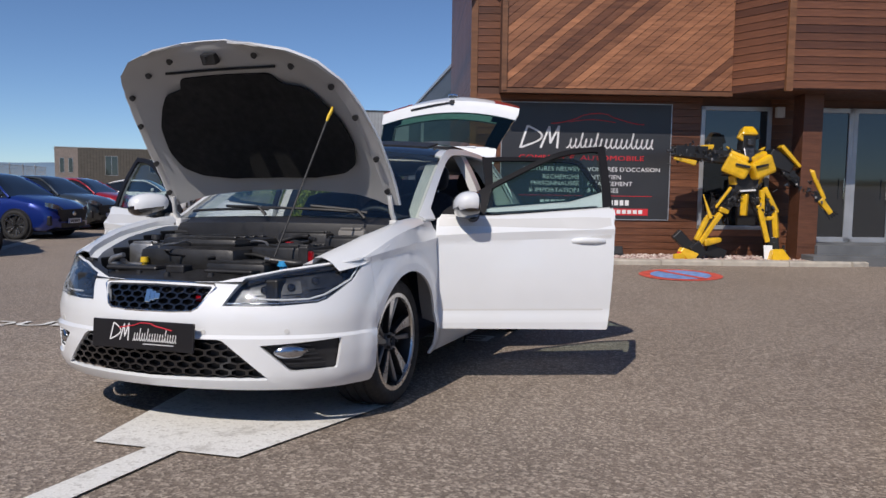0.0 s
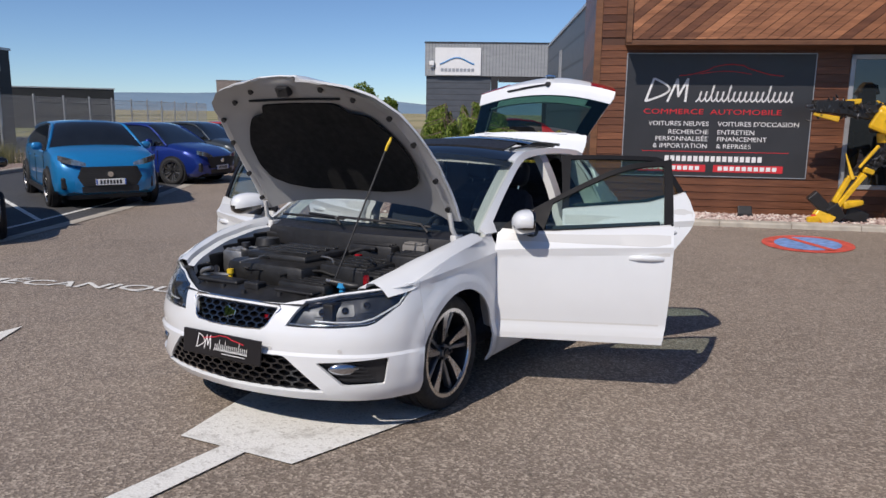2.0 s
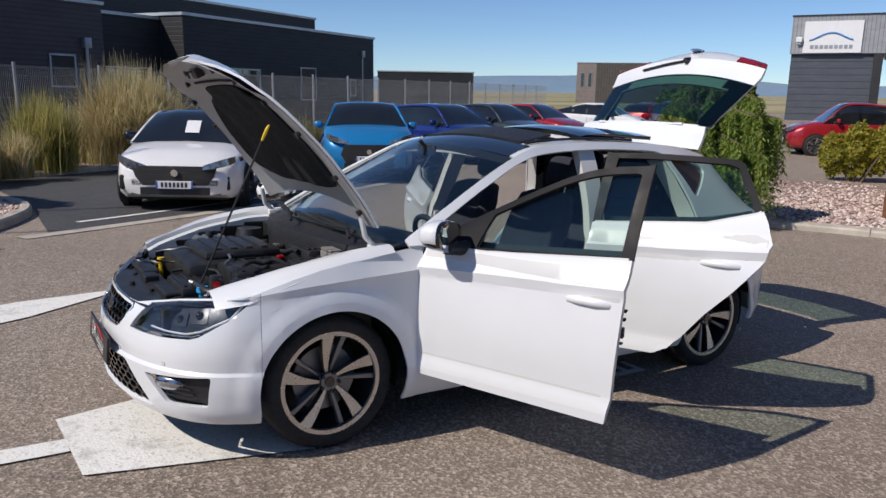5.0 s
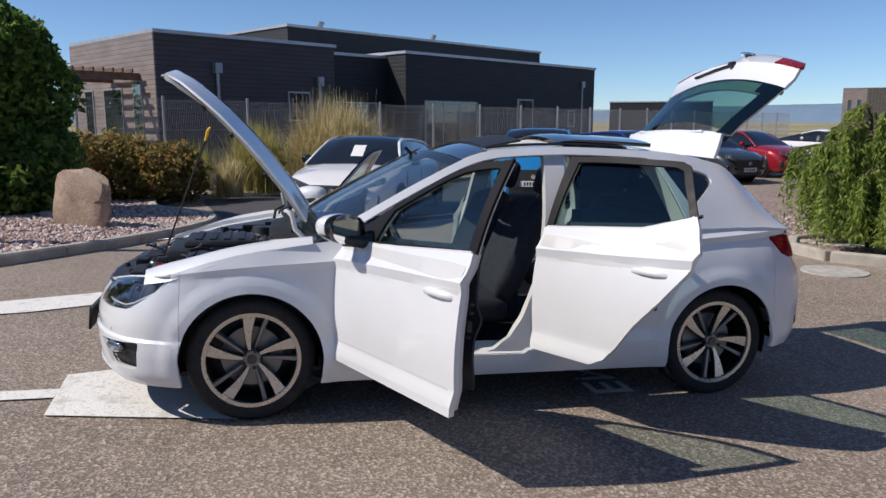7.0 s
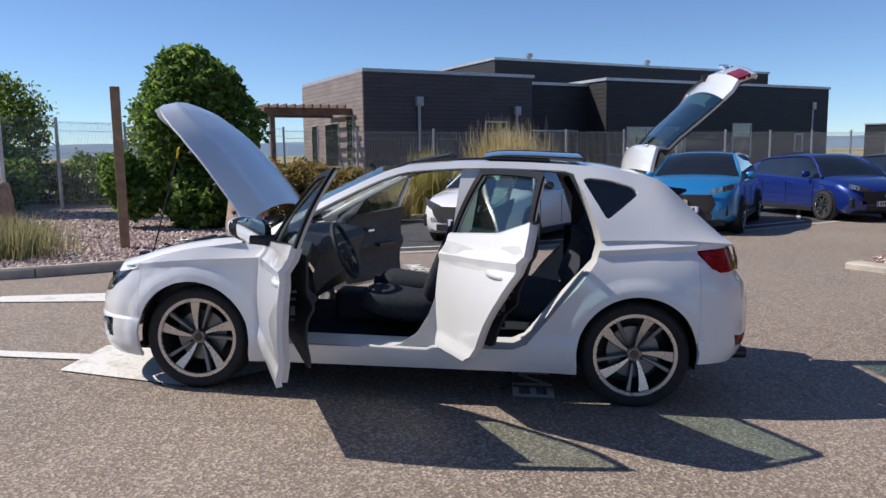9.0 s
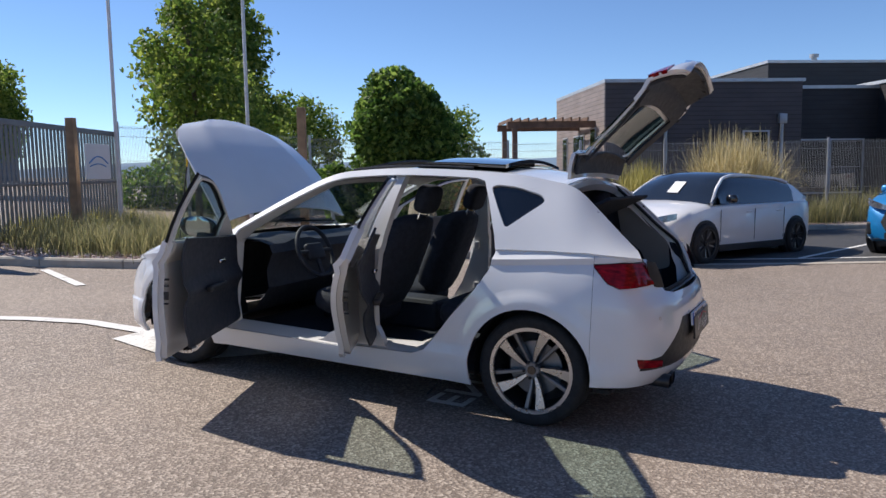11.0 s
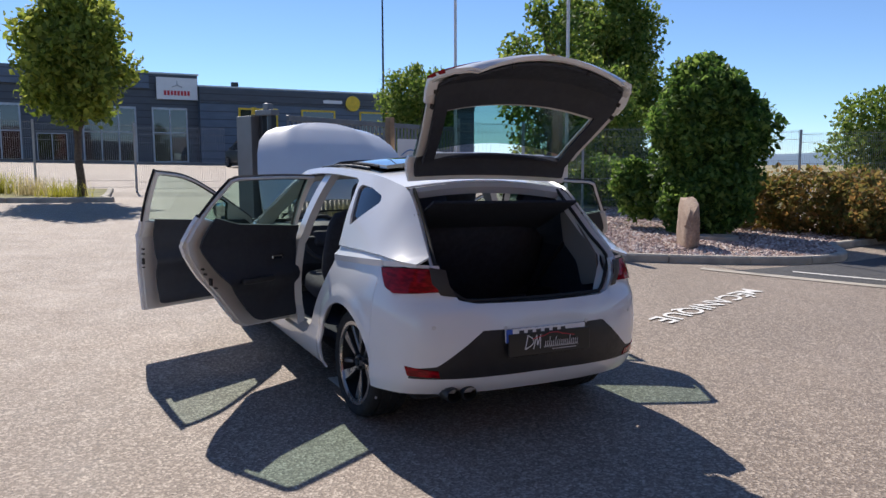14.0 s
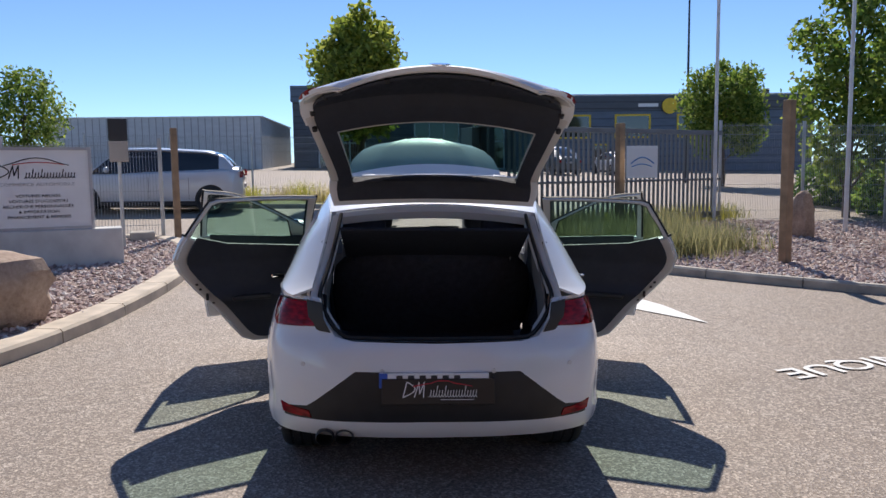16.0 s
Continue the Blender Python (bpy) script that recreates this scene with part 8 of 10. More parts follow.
def make_engine(root):
    """The open engine bay: tray, covers, hoses, caps and cables."""
    bm = bmesh.new()
    for lo, hi in (((1.06, -0.60, 0.45), (1.84, 0.60, 0.50)), ((1.06, -0.72, 0.5), (1.12, 0.72, 0.86))):
        box(bm, lo, hi, None, 0.01)
    for sg in (-1, 1):
        for i in range(6):
            x0 = 1.08 + 0.15 * i
            w = interp(HOOD_W, x0 + 0.1) - 0.03
            box(bm, (x0, sg * w - 0.03, 0.5), (x0 + 0.16, sg * w + 0.03, interp(HOOD_Z, x0 + 0.08) - 0.09), None, 0.008)
    part("engine_bay", bm, M_ENGINE, root, "black engine bay")
    # wing channels in body colour
    for sg in (-1, 1):
        bm = bmesh.new()
        rows = []
        for k in range(14):
            x = 1.02 + 0.062 * k
            s = s_of_x_fast(x) if x < 1.75 else s_of_y_fast(0.79 - (x - 1.7) * 0.5)
            zt = interp([(0.96, 0.922), (1.1, 0.905), (1.37, 0.86), (1.58, 0.785), (1.685, 0.735), (1.9, 0.69)], x)
            p = body_at(s_of_x_fast(x), zt)
            w = interp(HOOD_W, x)
            hz = interp(HOOD_Z, x)
            y0 = p.y
            rows.append([Vector((x, sg * y0, zt)), Vector((x, sg * (y0 * 0.7 + w * 0.3), zt + (hz - zt) * 0.30 + 0.012)), Vector((x, sg * (y0 * 0.35 + w * 0.65), zt + (hz - zt) * 0.6 + 0.006)), Vector((x, sg * (w + 0.006), hz - 0.035)), Vector((x, sg * (w - 0.002), hz - 0.06)), Vector((x, sg * (w - 0.05), hz - 0.065)), Vector((x, sg * (w - 0.055), hz - 0.12))])
        loft(bm, rows)
        bmesh.ops.recalc_face_normals(bm, faces=bm.faces)
        if sum(f.normal.z for f in bm.faces) < 0:
            bmesh.ops.reverse_faces(bm, faces=bm.faces)
        part("wing_channel", bm, M_WHITE, root, "white upper wing edge", 40)
    # lock carrier behind the grille
    bm = bmesh.new()
    rows = []
    for k in range(25):
        y = -0.42 + 0.035 * k
        p = body_at(s_of_y_fast(abs(y)), 0.655)
        rows.append([Vector((p.x + 0.002, y, 0.655)), Vector((p.x - 0.03, y, 0.668)), Vector((p.x - 0.09, y, 0.672)), Vector((p.x - 0.13, y, 0.69)), Vector((p.x - 0.21, y, 0.695)), Vector((p.x - 0.22, y, 0.60))])
    loft(bm, rows)
    part("lock_carrier", bm, M_ENGINE, root, "black plastic lock carrier", 35)
    bm = bmesh.new()
    for y in (-0.5, -0.36, -0.2, 0.0, 0.2, 0.36, 0.5):
        bmesh.ops.create_cone(bm, cap_ends=True, segments=10, radius1=0.016, radius2=0.013, depth=0.02, matrix=Matrix.Translation((2.02 - abs(y) * 0.25, y, 0.68)))
    box(bm, (1.90, -0.05, 0.68), (1.97, 0.05, 0.72), None, 0.008)
    box(bm, (1.86, -0.42, 0.685), (1.95, -0.12, 0.71), None, 0.012)
    box(bm, (1.86, 0.14, 0.685), (1.95, 0.40, 0.705), None, 0.012)
    part("lock_fitting", bm, M_BLACK, root)
    # engine cover with ribs
    cov = bmesh.new()
    box(cov, (1.26, -0.36, 0.66), (1.80, 0.20, 0.795), None, 0.04)
    box(cov, (1.30, -0.30, 0.78), (1.70, 0.14, 0.835), None, 0.025)
    for k in range(4):
        rib = bmesh.new()
        box(rib, (1.36 + 0.08 * k, -0.26, 0.83), (1.40 + 0.08 * k, 0.10, 0.845), None, 0.006)
        part("cover_rib", rib, M_ENGINE, root)
    part("engine_cover", cov, M_ENGINE, root, "black engine cover", 40)
    items = [("air_filter_box", (1.34, 0.20, 0.62), (1.66, 0.52, 0.80), M_ENGINE), ("battery", (1.22, 0.46, 0.60), (1.40, 0.68, 0.84), M_BLACK), ("fuse_box", (1.46, 0.52, 0.66), (1.70, 0.64, 0.78), M_BLACK),
             ("coolant_tank", (1.40, -0.62, 0.66), (1.58, -0.46, 0.80), M_CAST), ("intake_duct", (1.70, 0.10, 0.66), (1.88, 0.42, 0.73), M_ENGINE), ("ecu_box", (1.14, 0.1, 0.70), (1.26, 0.40, 0.86), M_BLACK), ("brake_reservoir", (1.16, 0.44, 0.76), (1.22, 0.60, 0.88), M_PALETRIM)]
    for nm, lo, hi, mt in items:
        bm = bmesh.new()
        box(bm, lo, hi, None, 0.018)
        for k in range(4):
            x = lo[0] + (hi[0] - lo[0]) * (k + 0.5) / 4
            box(bm, (x - 0.008, lo[1] + 0.02, hi[2] - 0.004), (x + 0.008, hi[1] - 0.02, hi[2] + 0.008), None, 0.003)
        part(nm, bm, mt, root, smooth=40)
    for y, x, mt, nm in ((-0.30, 1.82, M_YELLOW, "dipstick"), (0.47, 1.80, M_SKYBLUE, "washer_cap"), (-0.50, 1.50, M_BLACK, "coolant_cap"), (-0.12, 1.62, M_BLACK, "oil_cap")):
        bm = bmesh.new()
        r = 0.028 if nm != "dipstick" else 0.02
        z = 0.73 if nm in ("dipstick", "washer_cap") else 0.83
        bmesh.ops.create_cone(bm, cap_ends=True, segments=16, radius1=r, radius2=r * 0.9, depth=0.025, matrix=Matrix.Translation((x, y, z)))
        tube(bm, [(x, y, 0.60), (x, y, z)], r * 0.6, 8)
        part(nm, bm, mt, root, "", 40)
    rng = random.Random(4)
    for k in range(26):
        a = Vector((rng.uniform(1.15, 1.85), rng.uniform(-0.6, 0.6), rng.uniform(0.70, 0.80)))
        pts = [a]
        d = Vector((rng.uniform(-1, 1), rng.uniform(-1, 1), 0)).normalized()
        for j in range(6):
            d = (d + Vector((rng.uniform(-0.7, 0.7), rng.uniform(-0.7, 0.7), rng.uniform(-0.25, 0.25)))).normalized()
            q = pts[-1] + d * 0.06
            q.z = min(max(q.z, 0.66), 0.84 - 0.15 * max(0, q.x - 1.6))
            q.x = min(max(q.x, 1.12), 1.92)
            q.y = min(max(q.y, -0.62), 0.62)
            pts.append(q)
        bm = bmesh.new()
        tube(bm, smooth_line(pts, 0.02), rng.choice((0.006, 0.009, 0.013, 0.018)), 7)
        part("hose", bm, rng.choice((M_BLACK, M_BLACK, M_ENGINE, M_RUBBER, M_CAST)), root, smooth=60)
    for k in range(7):
        bm = bmesh.new()
        x, y = rng.uniform(1.2, 1.8), rng.uniform(-0.58, 0.58)
        box(bm, (x, y, 0.72), (x + rng.uniform(0.03, 0.08), y + rng.uniform(0.03, 0.07), rng.uniform(0.77, 0.83)), None, 0.008)
        part("connector", bm, rng.choice((M_BLACK, M_CAST, M_REDLAMP)), root)
    for sg in (-1, 1):
        bm = bmesh.new()
        bmesh.ops.create_cone(bm, cap_ends=True, segments=20, radius1=0.09, radius2=0.07, depth=0.08, matrix=Matrix.Translation((1.25, sg * 0.56, 0.80)))
        part("strut_tower", bm, M_ENGINE, root, smooth=40)


M_SKYBLUE = plain("blue_cap_plastic", (0.03, 0.30, 0.62), 0.4)
make_hood(hero)
make_gate(hero)
make_roof(hero)
make_grilles(hero)
make_wheels(hero)
make_cabin(hero)
make_engine(hero)


# ---- plants in their places ----
make_bush(5.4, -9.4, [(0, 0, 1.1, 0.85, 1.15), (0.12, 0.18, 2.1, 0.88, 1.1), (-0.36, -0.27, 2.0, 0.82, 1.1), (0.40, -0.27, 2.0, 0.76, 1.2), (0.1, 0.0, 2.85, 0.76, 0.92), (-0.36, 0.18, 2.7, 0.62, 0.9), (0.95, 0.75, 0.8, 0.52, 1.1), (1.15, 0.9, 1.05, 0.42, 1.1), (-0.54, 0.1, 0.9, 0.68, 1.1), (-0.2, 0.4, 0.6, 0.76, 0.9)], 30000, 0.08, M_LAUREL, 3, "tall dense dark green laurel bush on the gravel")
make_bush(3.9, -12.0, [(0, 0, 0.6, 0.8, 0.8), (0.9, 0.4, 0.7, 0.8, 0.85), (-0.8, -0.3, 0.6, 0.7, 0.8), (1.7, 0.6, 0.65, 0.75, 0.8), (0.3, -0.5, 0.85, 0.65, 0.8)], 11000, 0.07, M_RUST, 5, "rust and green leaved shrub beside the laurel")
make_bush(2.9, -12.2, [(0, 0, 0.5, 0.62, 0.85), (0.4, 0.5, 0.55, 0.6, 0.85)], 4000, 0.06, M_RUST, 6, "low rust-coloured shrub on the gravel")
make_bush(-55.7, -42.0, [(0, 0, 2.4, 1.6, 1.2), (1.4, -1.5, 1.8, 1.4, 1.1), (-1.2, 1.8, 1.7, 1.3, 1.1), (2.2, -3.4, 1.2, 1.1, 1.0)], 6000, 0.22, M_LEAF, 31, "green field tree thicket beyond the garage yard")
make_bush(-14.2, -5.5, [(0, 0, 0.62, 0.34, 1.7), (0.22, -0.4, 0.5, 0.30, 1.5), (-0.25, 0.38, 0.62, 0.30, 1.7), (0.1, 0.75, 0.85, 0.22, 2.2)], 7000, 0.055, M_YELLOWLEAF, 7, "yellow-green leafy shrub before the showroom")
make_grass(-0.7, -15.2, 9000, 1.5, 2.5, 1.35, M_DRYGRASS, 8, "large straw-yellow pampas grass by the fence", 0.55, 0.011)
make_grass(1.3, -13.9, 3600, 0.9, 1.8, 0.85, M_DRYLEAF, 9, "green-yellow ornamental grass clump on the gravel", 0.5, 0.010)
make_grass(1.9, -12.6, 800, 0.5, 1.1, 0.5, M_DRYGRASS, 10, "small straw-yellow grass clump on the gravel")
make_grass(2.8, -14.5, 700, 0.9, 1.4, 0.4, M_YELLOWLEAF, 14, "tall thin grass stems by the fence")
for i, (gx, gy) in enumerate(((-2.6, -17.0), (-4.0, -18.5), (-6.5, -20.2), (-8.8, -21.5), (-3.2, -17.8), (-5.2, -19.0), (-7.6, -20.9), (0.6, -15.8))):
    make_grass(gx, gy, 420, 1.1, 0.9 + 0.2 * (i % 3), 0.4, M_LAVENDER, 20 + i, "dry weeds along the fence")
for i, (gx, gy, h) in enumerate(((6.3, -3.4, 0.6), (7.2, -3.0, 0.55), (5.9, -4.2, 0.6), (7.3, -4.3, 0.7), (8.2, -3.2, 0.6), (6.6, -5.0, 0.55), (8.3, -4.6, 0.6))):
    make_grass(gx, gy, 900, 1.3, h, 0.35, M_LAVENDER, 40 + i, "grey-green lavender clump by the kerb", 0.2, 0.006, "lavender")


def make_weeping(x, y):
    """A low weeping conifer: drooping fronds over bent limbs."""
    rng = random.Random(31)
    root = thing("weeping_conifer", upright(x, y), "weeping bright green conifer on a stone-edged bed", "bush")
    verts, faces = [], []
    for k in range(52):
        a = rng.uniform(0, 2 * math.pi)
        reach = rng.uniform(0.35, 1.0)
        h = rng.uniform(1.2, 2.2) * (1.05 - 0.25 * reach)
        tip = Vector((math.cos(a) * reach, math.sin(a) * reach * 1.2, h - 0.1))
        mid = Vector((tip.x * 0.5, tip.y * 0.5, h))
        bm = bmesh.new()
        tube(bm, [(0, 0, 0), tuple(mid * 0.6 + Vector((0, 0, 0.2))), tuple(mid), tuple(tip)], 0.02, 5, radii=[0.05, 0.03, 0.02, 0.008])
        part("limb", bm, M_BARK, root)
        for j in range(17):
            t = j / 16
            p = mid.lerp(tip, t)
            for q in range(5):
                ln = rng.uniform(0.5, 1.15)
                out = Vector((rng.gauss(0, 0.10), rng.gauss(0, 0.10), 0)) + Vector((math.cos(a), math.sin(a), 0)) * 0.10
                for m in range(9):
                    u = m / 9
                    c = p + out * u - Vector((0, 0, ln * u ** 1.2))
                    if c.z < 0.25:
                        break
                    b = len(verts)
                    d1 = Vector((rng.gauss(0, 1), rng.gauss(0, 1), -1.2)).normalized() * rng.uniform(0.06, 0.11)
                    d2 = d1.cross(Vector((rng.gauss(0, 1), rng.gauss(0, 1), rng.gauss(0, 1)))).normalized() * 0.014
                    verts += [tuple(c - d2), tuple(c + d2), tuple(c + d1)]
                    faces.append((b, b + 1, b + 2))
                    d3 = Vector((-d1.x, -d1.y, d1.z))
                    b = len(verts)
                    verts += [tuple(c - d2), tuple(c + d2), tuple(c + d3)]
                    faces.append((b, b + 1, b + 2))
    from_lists("crown", verts, faces, M_CONIFER, root)


make_weeping(-6.6, -3.6)
bm = bmesh.new()
for k in range(9):
    a = 2 * math.pi * k / 9
    m = Matrix.Translation((0.95 * math.cos(a), 0.95 * math.sin(a), 0)) @ pose(0, 0, 0, 0, 0, math.degrees(a) + 90)
    box(bm, (-0.33, -0.06, -0.05), (0.33, 0.06, 0.14), m, 0.02)
ob = link_mesh("bed_edging", bm, M_CONCRETE)
ob.matrix_basis = upright(-6.6, -3.6)
tagged(ob, "low pale stone edging round the conifer", "edging")
bm = bmesh.new()
bmesh.ops.create_cone(bm, cap_ends=True, segments=24, radius1=0.92, radius2=0.92, depth=0.12)
ob = link_mesh("planting_bed", bm, M_GRAVEL)
ob.matrix_basis = upright(-6.6, -3.6, 0, 0.02)
tagged(ob, "round gravel bed under the conifer", "gravel")

for i, (bx, by, h) in enumerate(((13.0, -13.2, 0.9), (14.6, -16.0, 1.1), (12.2, -17.2, 0.9), (16.4, -13.4, 1.0))):
    make_bush(bx, by, [(0, 0, h * 0.7, h, 0.9), (0.9, 0.5, h * 0.6, h * 0.8, 0.9), (-0.8, -0.4, h * 0.6, h * 0.8, 0.9)], 4200, 0.10, M_LAUREL, 140 + i, "dark green hedge bush beyond the wire fence")

# ---- trees ----
make_tree(20.0, -19.6, 9.2, 2.3, 1.6, 51, M_LEAF, "tall leafy tree behind the gate", 13000, 0.19, 1.0, 0.16)
make_tree(15.5, -15.5, 4.6, 1.5, 0.8, 54, M_LEAF, "young leafy tree by the fence", 3800, 0.14, 1.0, 0.09)
make_tree(29.0, -14.8, 5.6, 2.0, 1.6, 52, M_LEAF, "rounded street tree with dense crown", 5200, 0.18)
make_tree(16.6, 1.35, 5.5, 1.25, 2.2, 53, M_LIME, "rounded street tree with a clear trunk", 5200, 0.17, 1.1, 0.12)
make_tree(29, 17, 5.0, 1.7, 1.0, 55, M_LEAF, "small leafy tree along the street", 3000, 0.16)
make_tree(13.2, -11.3, 6.5, 1.45, 0.9, 56, M_LEAF, "tall leafy tree by the fence", 3300, 0.17)
make_tree(24, -30, 5.5, 2.4, 0.8, 57, M_LEAF, "distant leafy tree beyond the fence", 3500, 0.22)
make_tree(17, -34, 5.0, 2.4, 0.8, 58, M_LEAF, "distant leafy tree beyond the fence", 3000, 0.22)


# ---- rocks and posts ----
def make_rock(x, y, size, heading, seed, label, name="boulder"):
    bm = bmesh.new()
    bmesh.ops.create_icosphere(bm, subdivisions=3, radius=1.0)
    for v in bm.verts:
        c = v.co.copy()
        m = max(abs(c.x), abs(c.y), abs(c.z))
        c = c.lerp(c / m, 0.55)
        c *= 1 + 0.16 * noise.noise(c * 1.3 + Vector((seed, 0, 0))) + 0.05 * noise.noise(c * 5 + Vector((0, seed, 0)))
        c.x += 0.22 * c.z * (1 if seed % 2 else -1) * 0.6
        if c.z > 0.3 and c.x > 0.2:
            c.z -= (c.x - 0.2) * 0.35
        v.co = Vector((c.x * size[0] / 2, c.y * size[1] / 2, c.z * size[2] / 2 + size[2] * 0.42))
    ob = link_mesh(name, bm, M_ROCK, smooth=28)
    ob.matrix_basis = upright(x, y, heading, 0.04)
    return tagged(ob, label, "rock")


def rock_mat():
    k = Mat("sandstone", (0.36, 0.26, 0.19), 0.9)
    a, b = k.noise(3.0, 6.0, 0.65), k.noise(26.0, 4.0)
    c = k.ramp(a, [(0.3, (0.22, 0.14, 0.10)), (0.55, (0.42, 0.30, 0.22)), (0.75, (0.55, 0.44, 0.34))])
    k.color(k.mix(0.3, c, k.ramp(b, [(0.3, (0.16, 0.11, 0.08)), (0.7, (0.55, 0.45, 0.36))])))
    k.bump(b, 0.5, 0.02)
    return k.m


M_ROCK = rock_mat()
make_rock(3.75, -7.25, (1.08, 0.27, 0.95), 143, 3, "flat upright sandstone boulder on the gravel")
make_rock(1.35, 3.95, (1.2, 0.8, 0.75), 60, 6, "rounded reddish boulder beside the kerb")
make_rock(8.2, -7.4, (0.42, 0.30, 1.0), 20, 9, "slim upright standing stone by the fence", "standing_stone")
bm = bmesh.new()
loft_ring = [(0.36, 0.0), (0.36, 0.09), (0.27, 0.09), (0.27, 0.02)]
vsr = [[bm.verts.new((r * math.cos(a), r * math.sin(a), z)) for a in [2 * math.pi * k / 28 for k in range(28)]] for r, z in loft_ring]
for a, b in zip(vsr, vsr[1:]):
    for k in range(28):
        bm.faces.new((a[k], a[(k + 1) % 28], b[(k + 1) % 28], b[k]))
bm.faces.new(vsr[-1])
ob = link_mesh("concrete_ring", bm, M_CONCRETE, smooth=40)
ob.matrix_basis = upright(4.3, -8.6, 0, 0.075)
tagged(ob, "pale concrete shaft ring set in the gravel", "manhole")

M_POSTWOOD = plain("weathered_post_wood", (0.30, 0.20, 0.12), 0.85, vary=0.3, scale=5, bump=0.5, bscale=30)
for px, py, h, w in ((4.95, -5.4, 2.42, 0.13), (8.9, -4.1, 2.2, 0.14), (7.75, 4.1, 2.0, 0.11)):
    bm = bmesh.new()
    box(bm, (-w / 2, -w / 2, -0.1), (w / 2, w / 2, h), None, 0.012)
    ob = link_mesh("wooden_post", bm, M_POSTWOOD)
    ob.matrix_basis = upright(px, py, 25)
    tagged(ob, "square weathered wooden post standing upright", "post", "wooden posts")
for px, py, h, r, lab in ((11.3, -7.0, 9.5, 0.045, "tall white flagpole behind the bed"), (9.1, -8.8, 9.5, 0.045, "tall white flagpole behind the bed"), (32.0, -14.2, 11, 0.07, "tall dark street lamp post")):
    bm = bmesh.new()
    tube(bm, [(0, 0, -0.1), (0, 0, h * 0.5), (0, 0, h)], r, 10, radii=[r, r * 0.85, r * 0.55])
    ob = link_mesh("flagpole" if "flag" in lab else "street_lamp", bm, plain("white_pole", (0.7, 0.7, 0.7), 0.4) if "flag" in lab else M_DARKALLOY, smooth=40)
    ob.matrix_basis = upright(px, py)
    tagged(ob, lab, "pole")


# ---- fence, gate, street ----
M_WIRE = plain("grey_wire", (0.30, 0.31, 0.32), 0.5, 0.2)
M_GATE = plain("grey_gate_steel", (0.20, 0.205, 0.21), 0.45, 0.5, vary=0.1)


def fence_panel_mesh(length, height):
    bm = bmesh.new()
    n = int(length / 0.05)
    for k in range(n + 1):
        x = length * k / n
        box(bm, (x - 0.0028, -0.0028, 0.05), (x + 0.0028, 0.0028, height))
    for z in (0.1, 0.3, 0.9, 1.5, height - 0.25, height - 0.05):
        box(bm, (0, -0.012, z - 0.004), (length, 0.012, z + 0.004))
    me = bpy.data.meshes.new("wire_panel")
    bm.to_mesh(me)
    bm.free()
    me.materials.append(M_WIRE)
    return me


def make_fence(points, height, label, spacing=2.5, dark_posts=False):
    root = thing("wire_fence", Matrix.Identity(4), label, "fence")
    panel = fence_panel_mesh(spacing - 0.06, height)
    bm = bmesh.new()
    box(bm, (-0.03, -0.03, -0.2), (0.03, 0.03, height + 0.08), None, 0.004)
    post = bpy.data.meshes.new("post")
    bm.to_mesh(post)
    bm.free()
    post.materials.append(M_GALV)
    for a, b in zip(points, points[1:]):
        a, b = Vector(a), Vector(b)
        n = max(1, round((b - a).length / spacing))
        h = math.degrees(math.atan2(b.y - a.y, b.x - a.x))
        for k in range(n):
            p = a.lerp(b, k / n)
            ob = new("post", post)
            ob.parent = root
            ob.matrix_local = upright(p.x, p.y, h)
            ob = new("wire_panel", panel)
            tagged(ob, kind="stuff")
            ob.parent = root
            ob.matrix_local = upright(p.x, p.y, h) @ Matrix.Translation((0.03, 0, 0)) @ Matrix.Diagonal(((b - a).length / n / spacing, 1, 1, 1))
    return root


make_fence(FENCE_LINE, 2.3, "tall grey welded-wire fence with steel posts")
make_fence([(7.9, 4.4), (7.5, 6.9), (7.1, 12.0)], 1.75, "pale welded-wire fence beside the dealer sign")


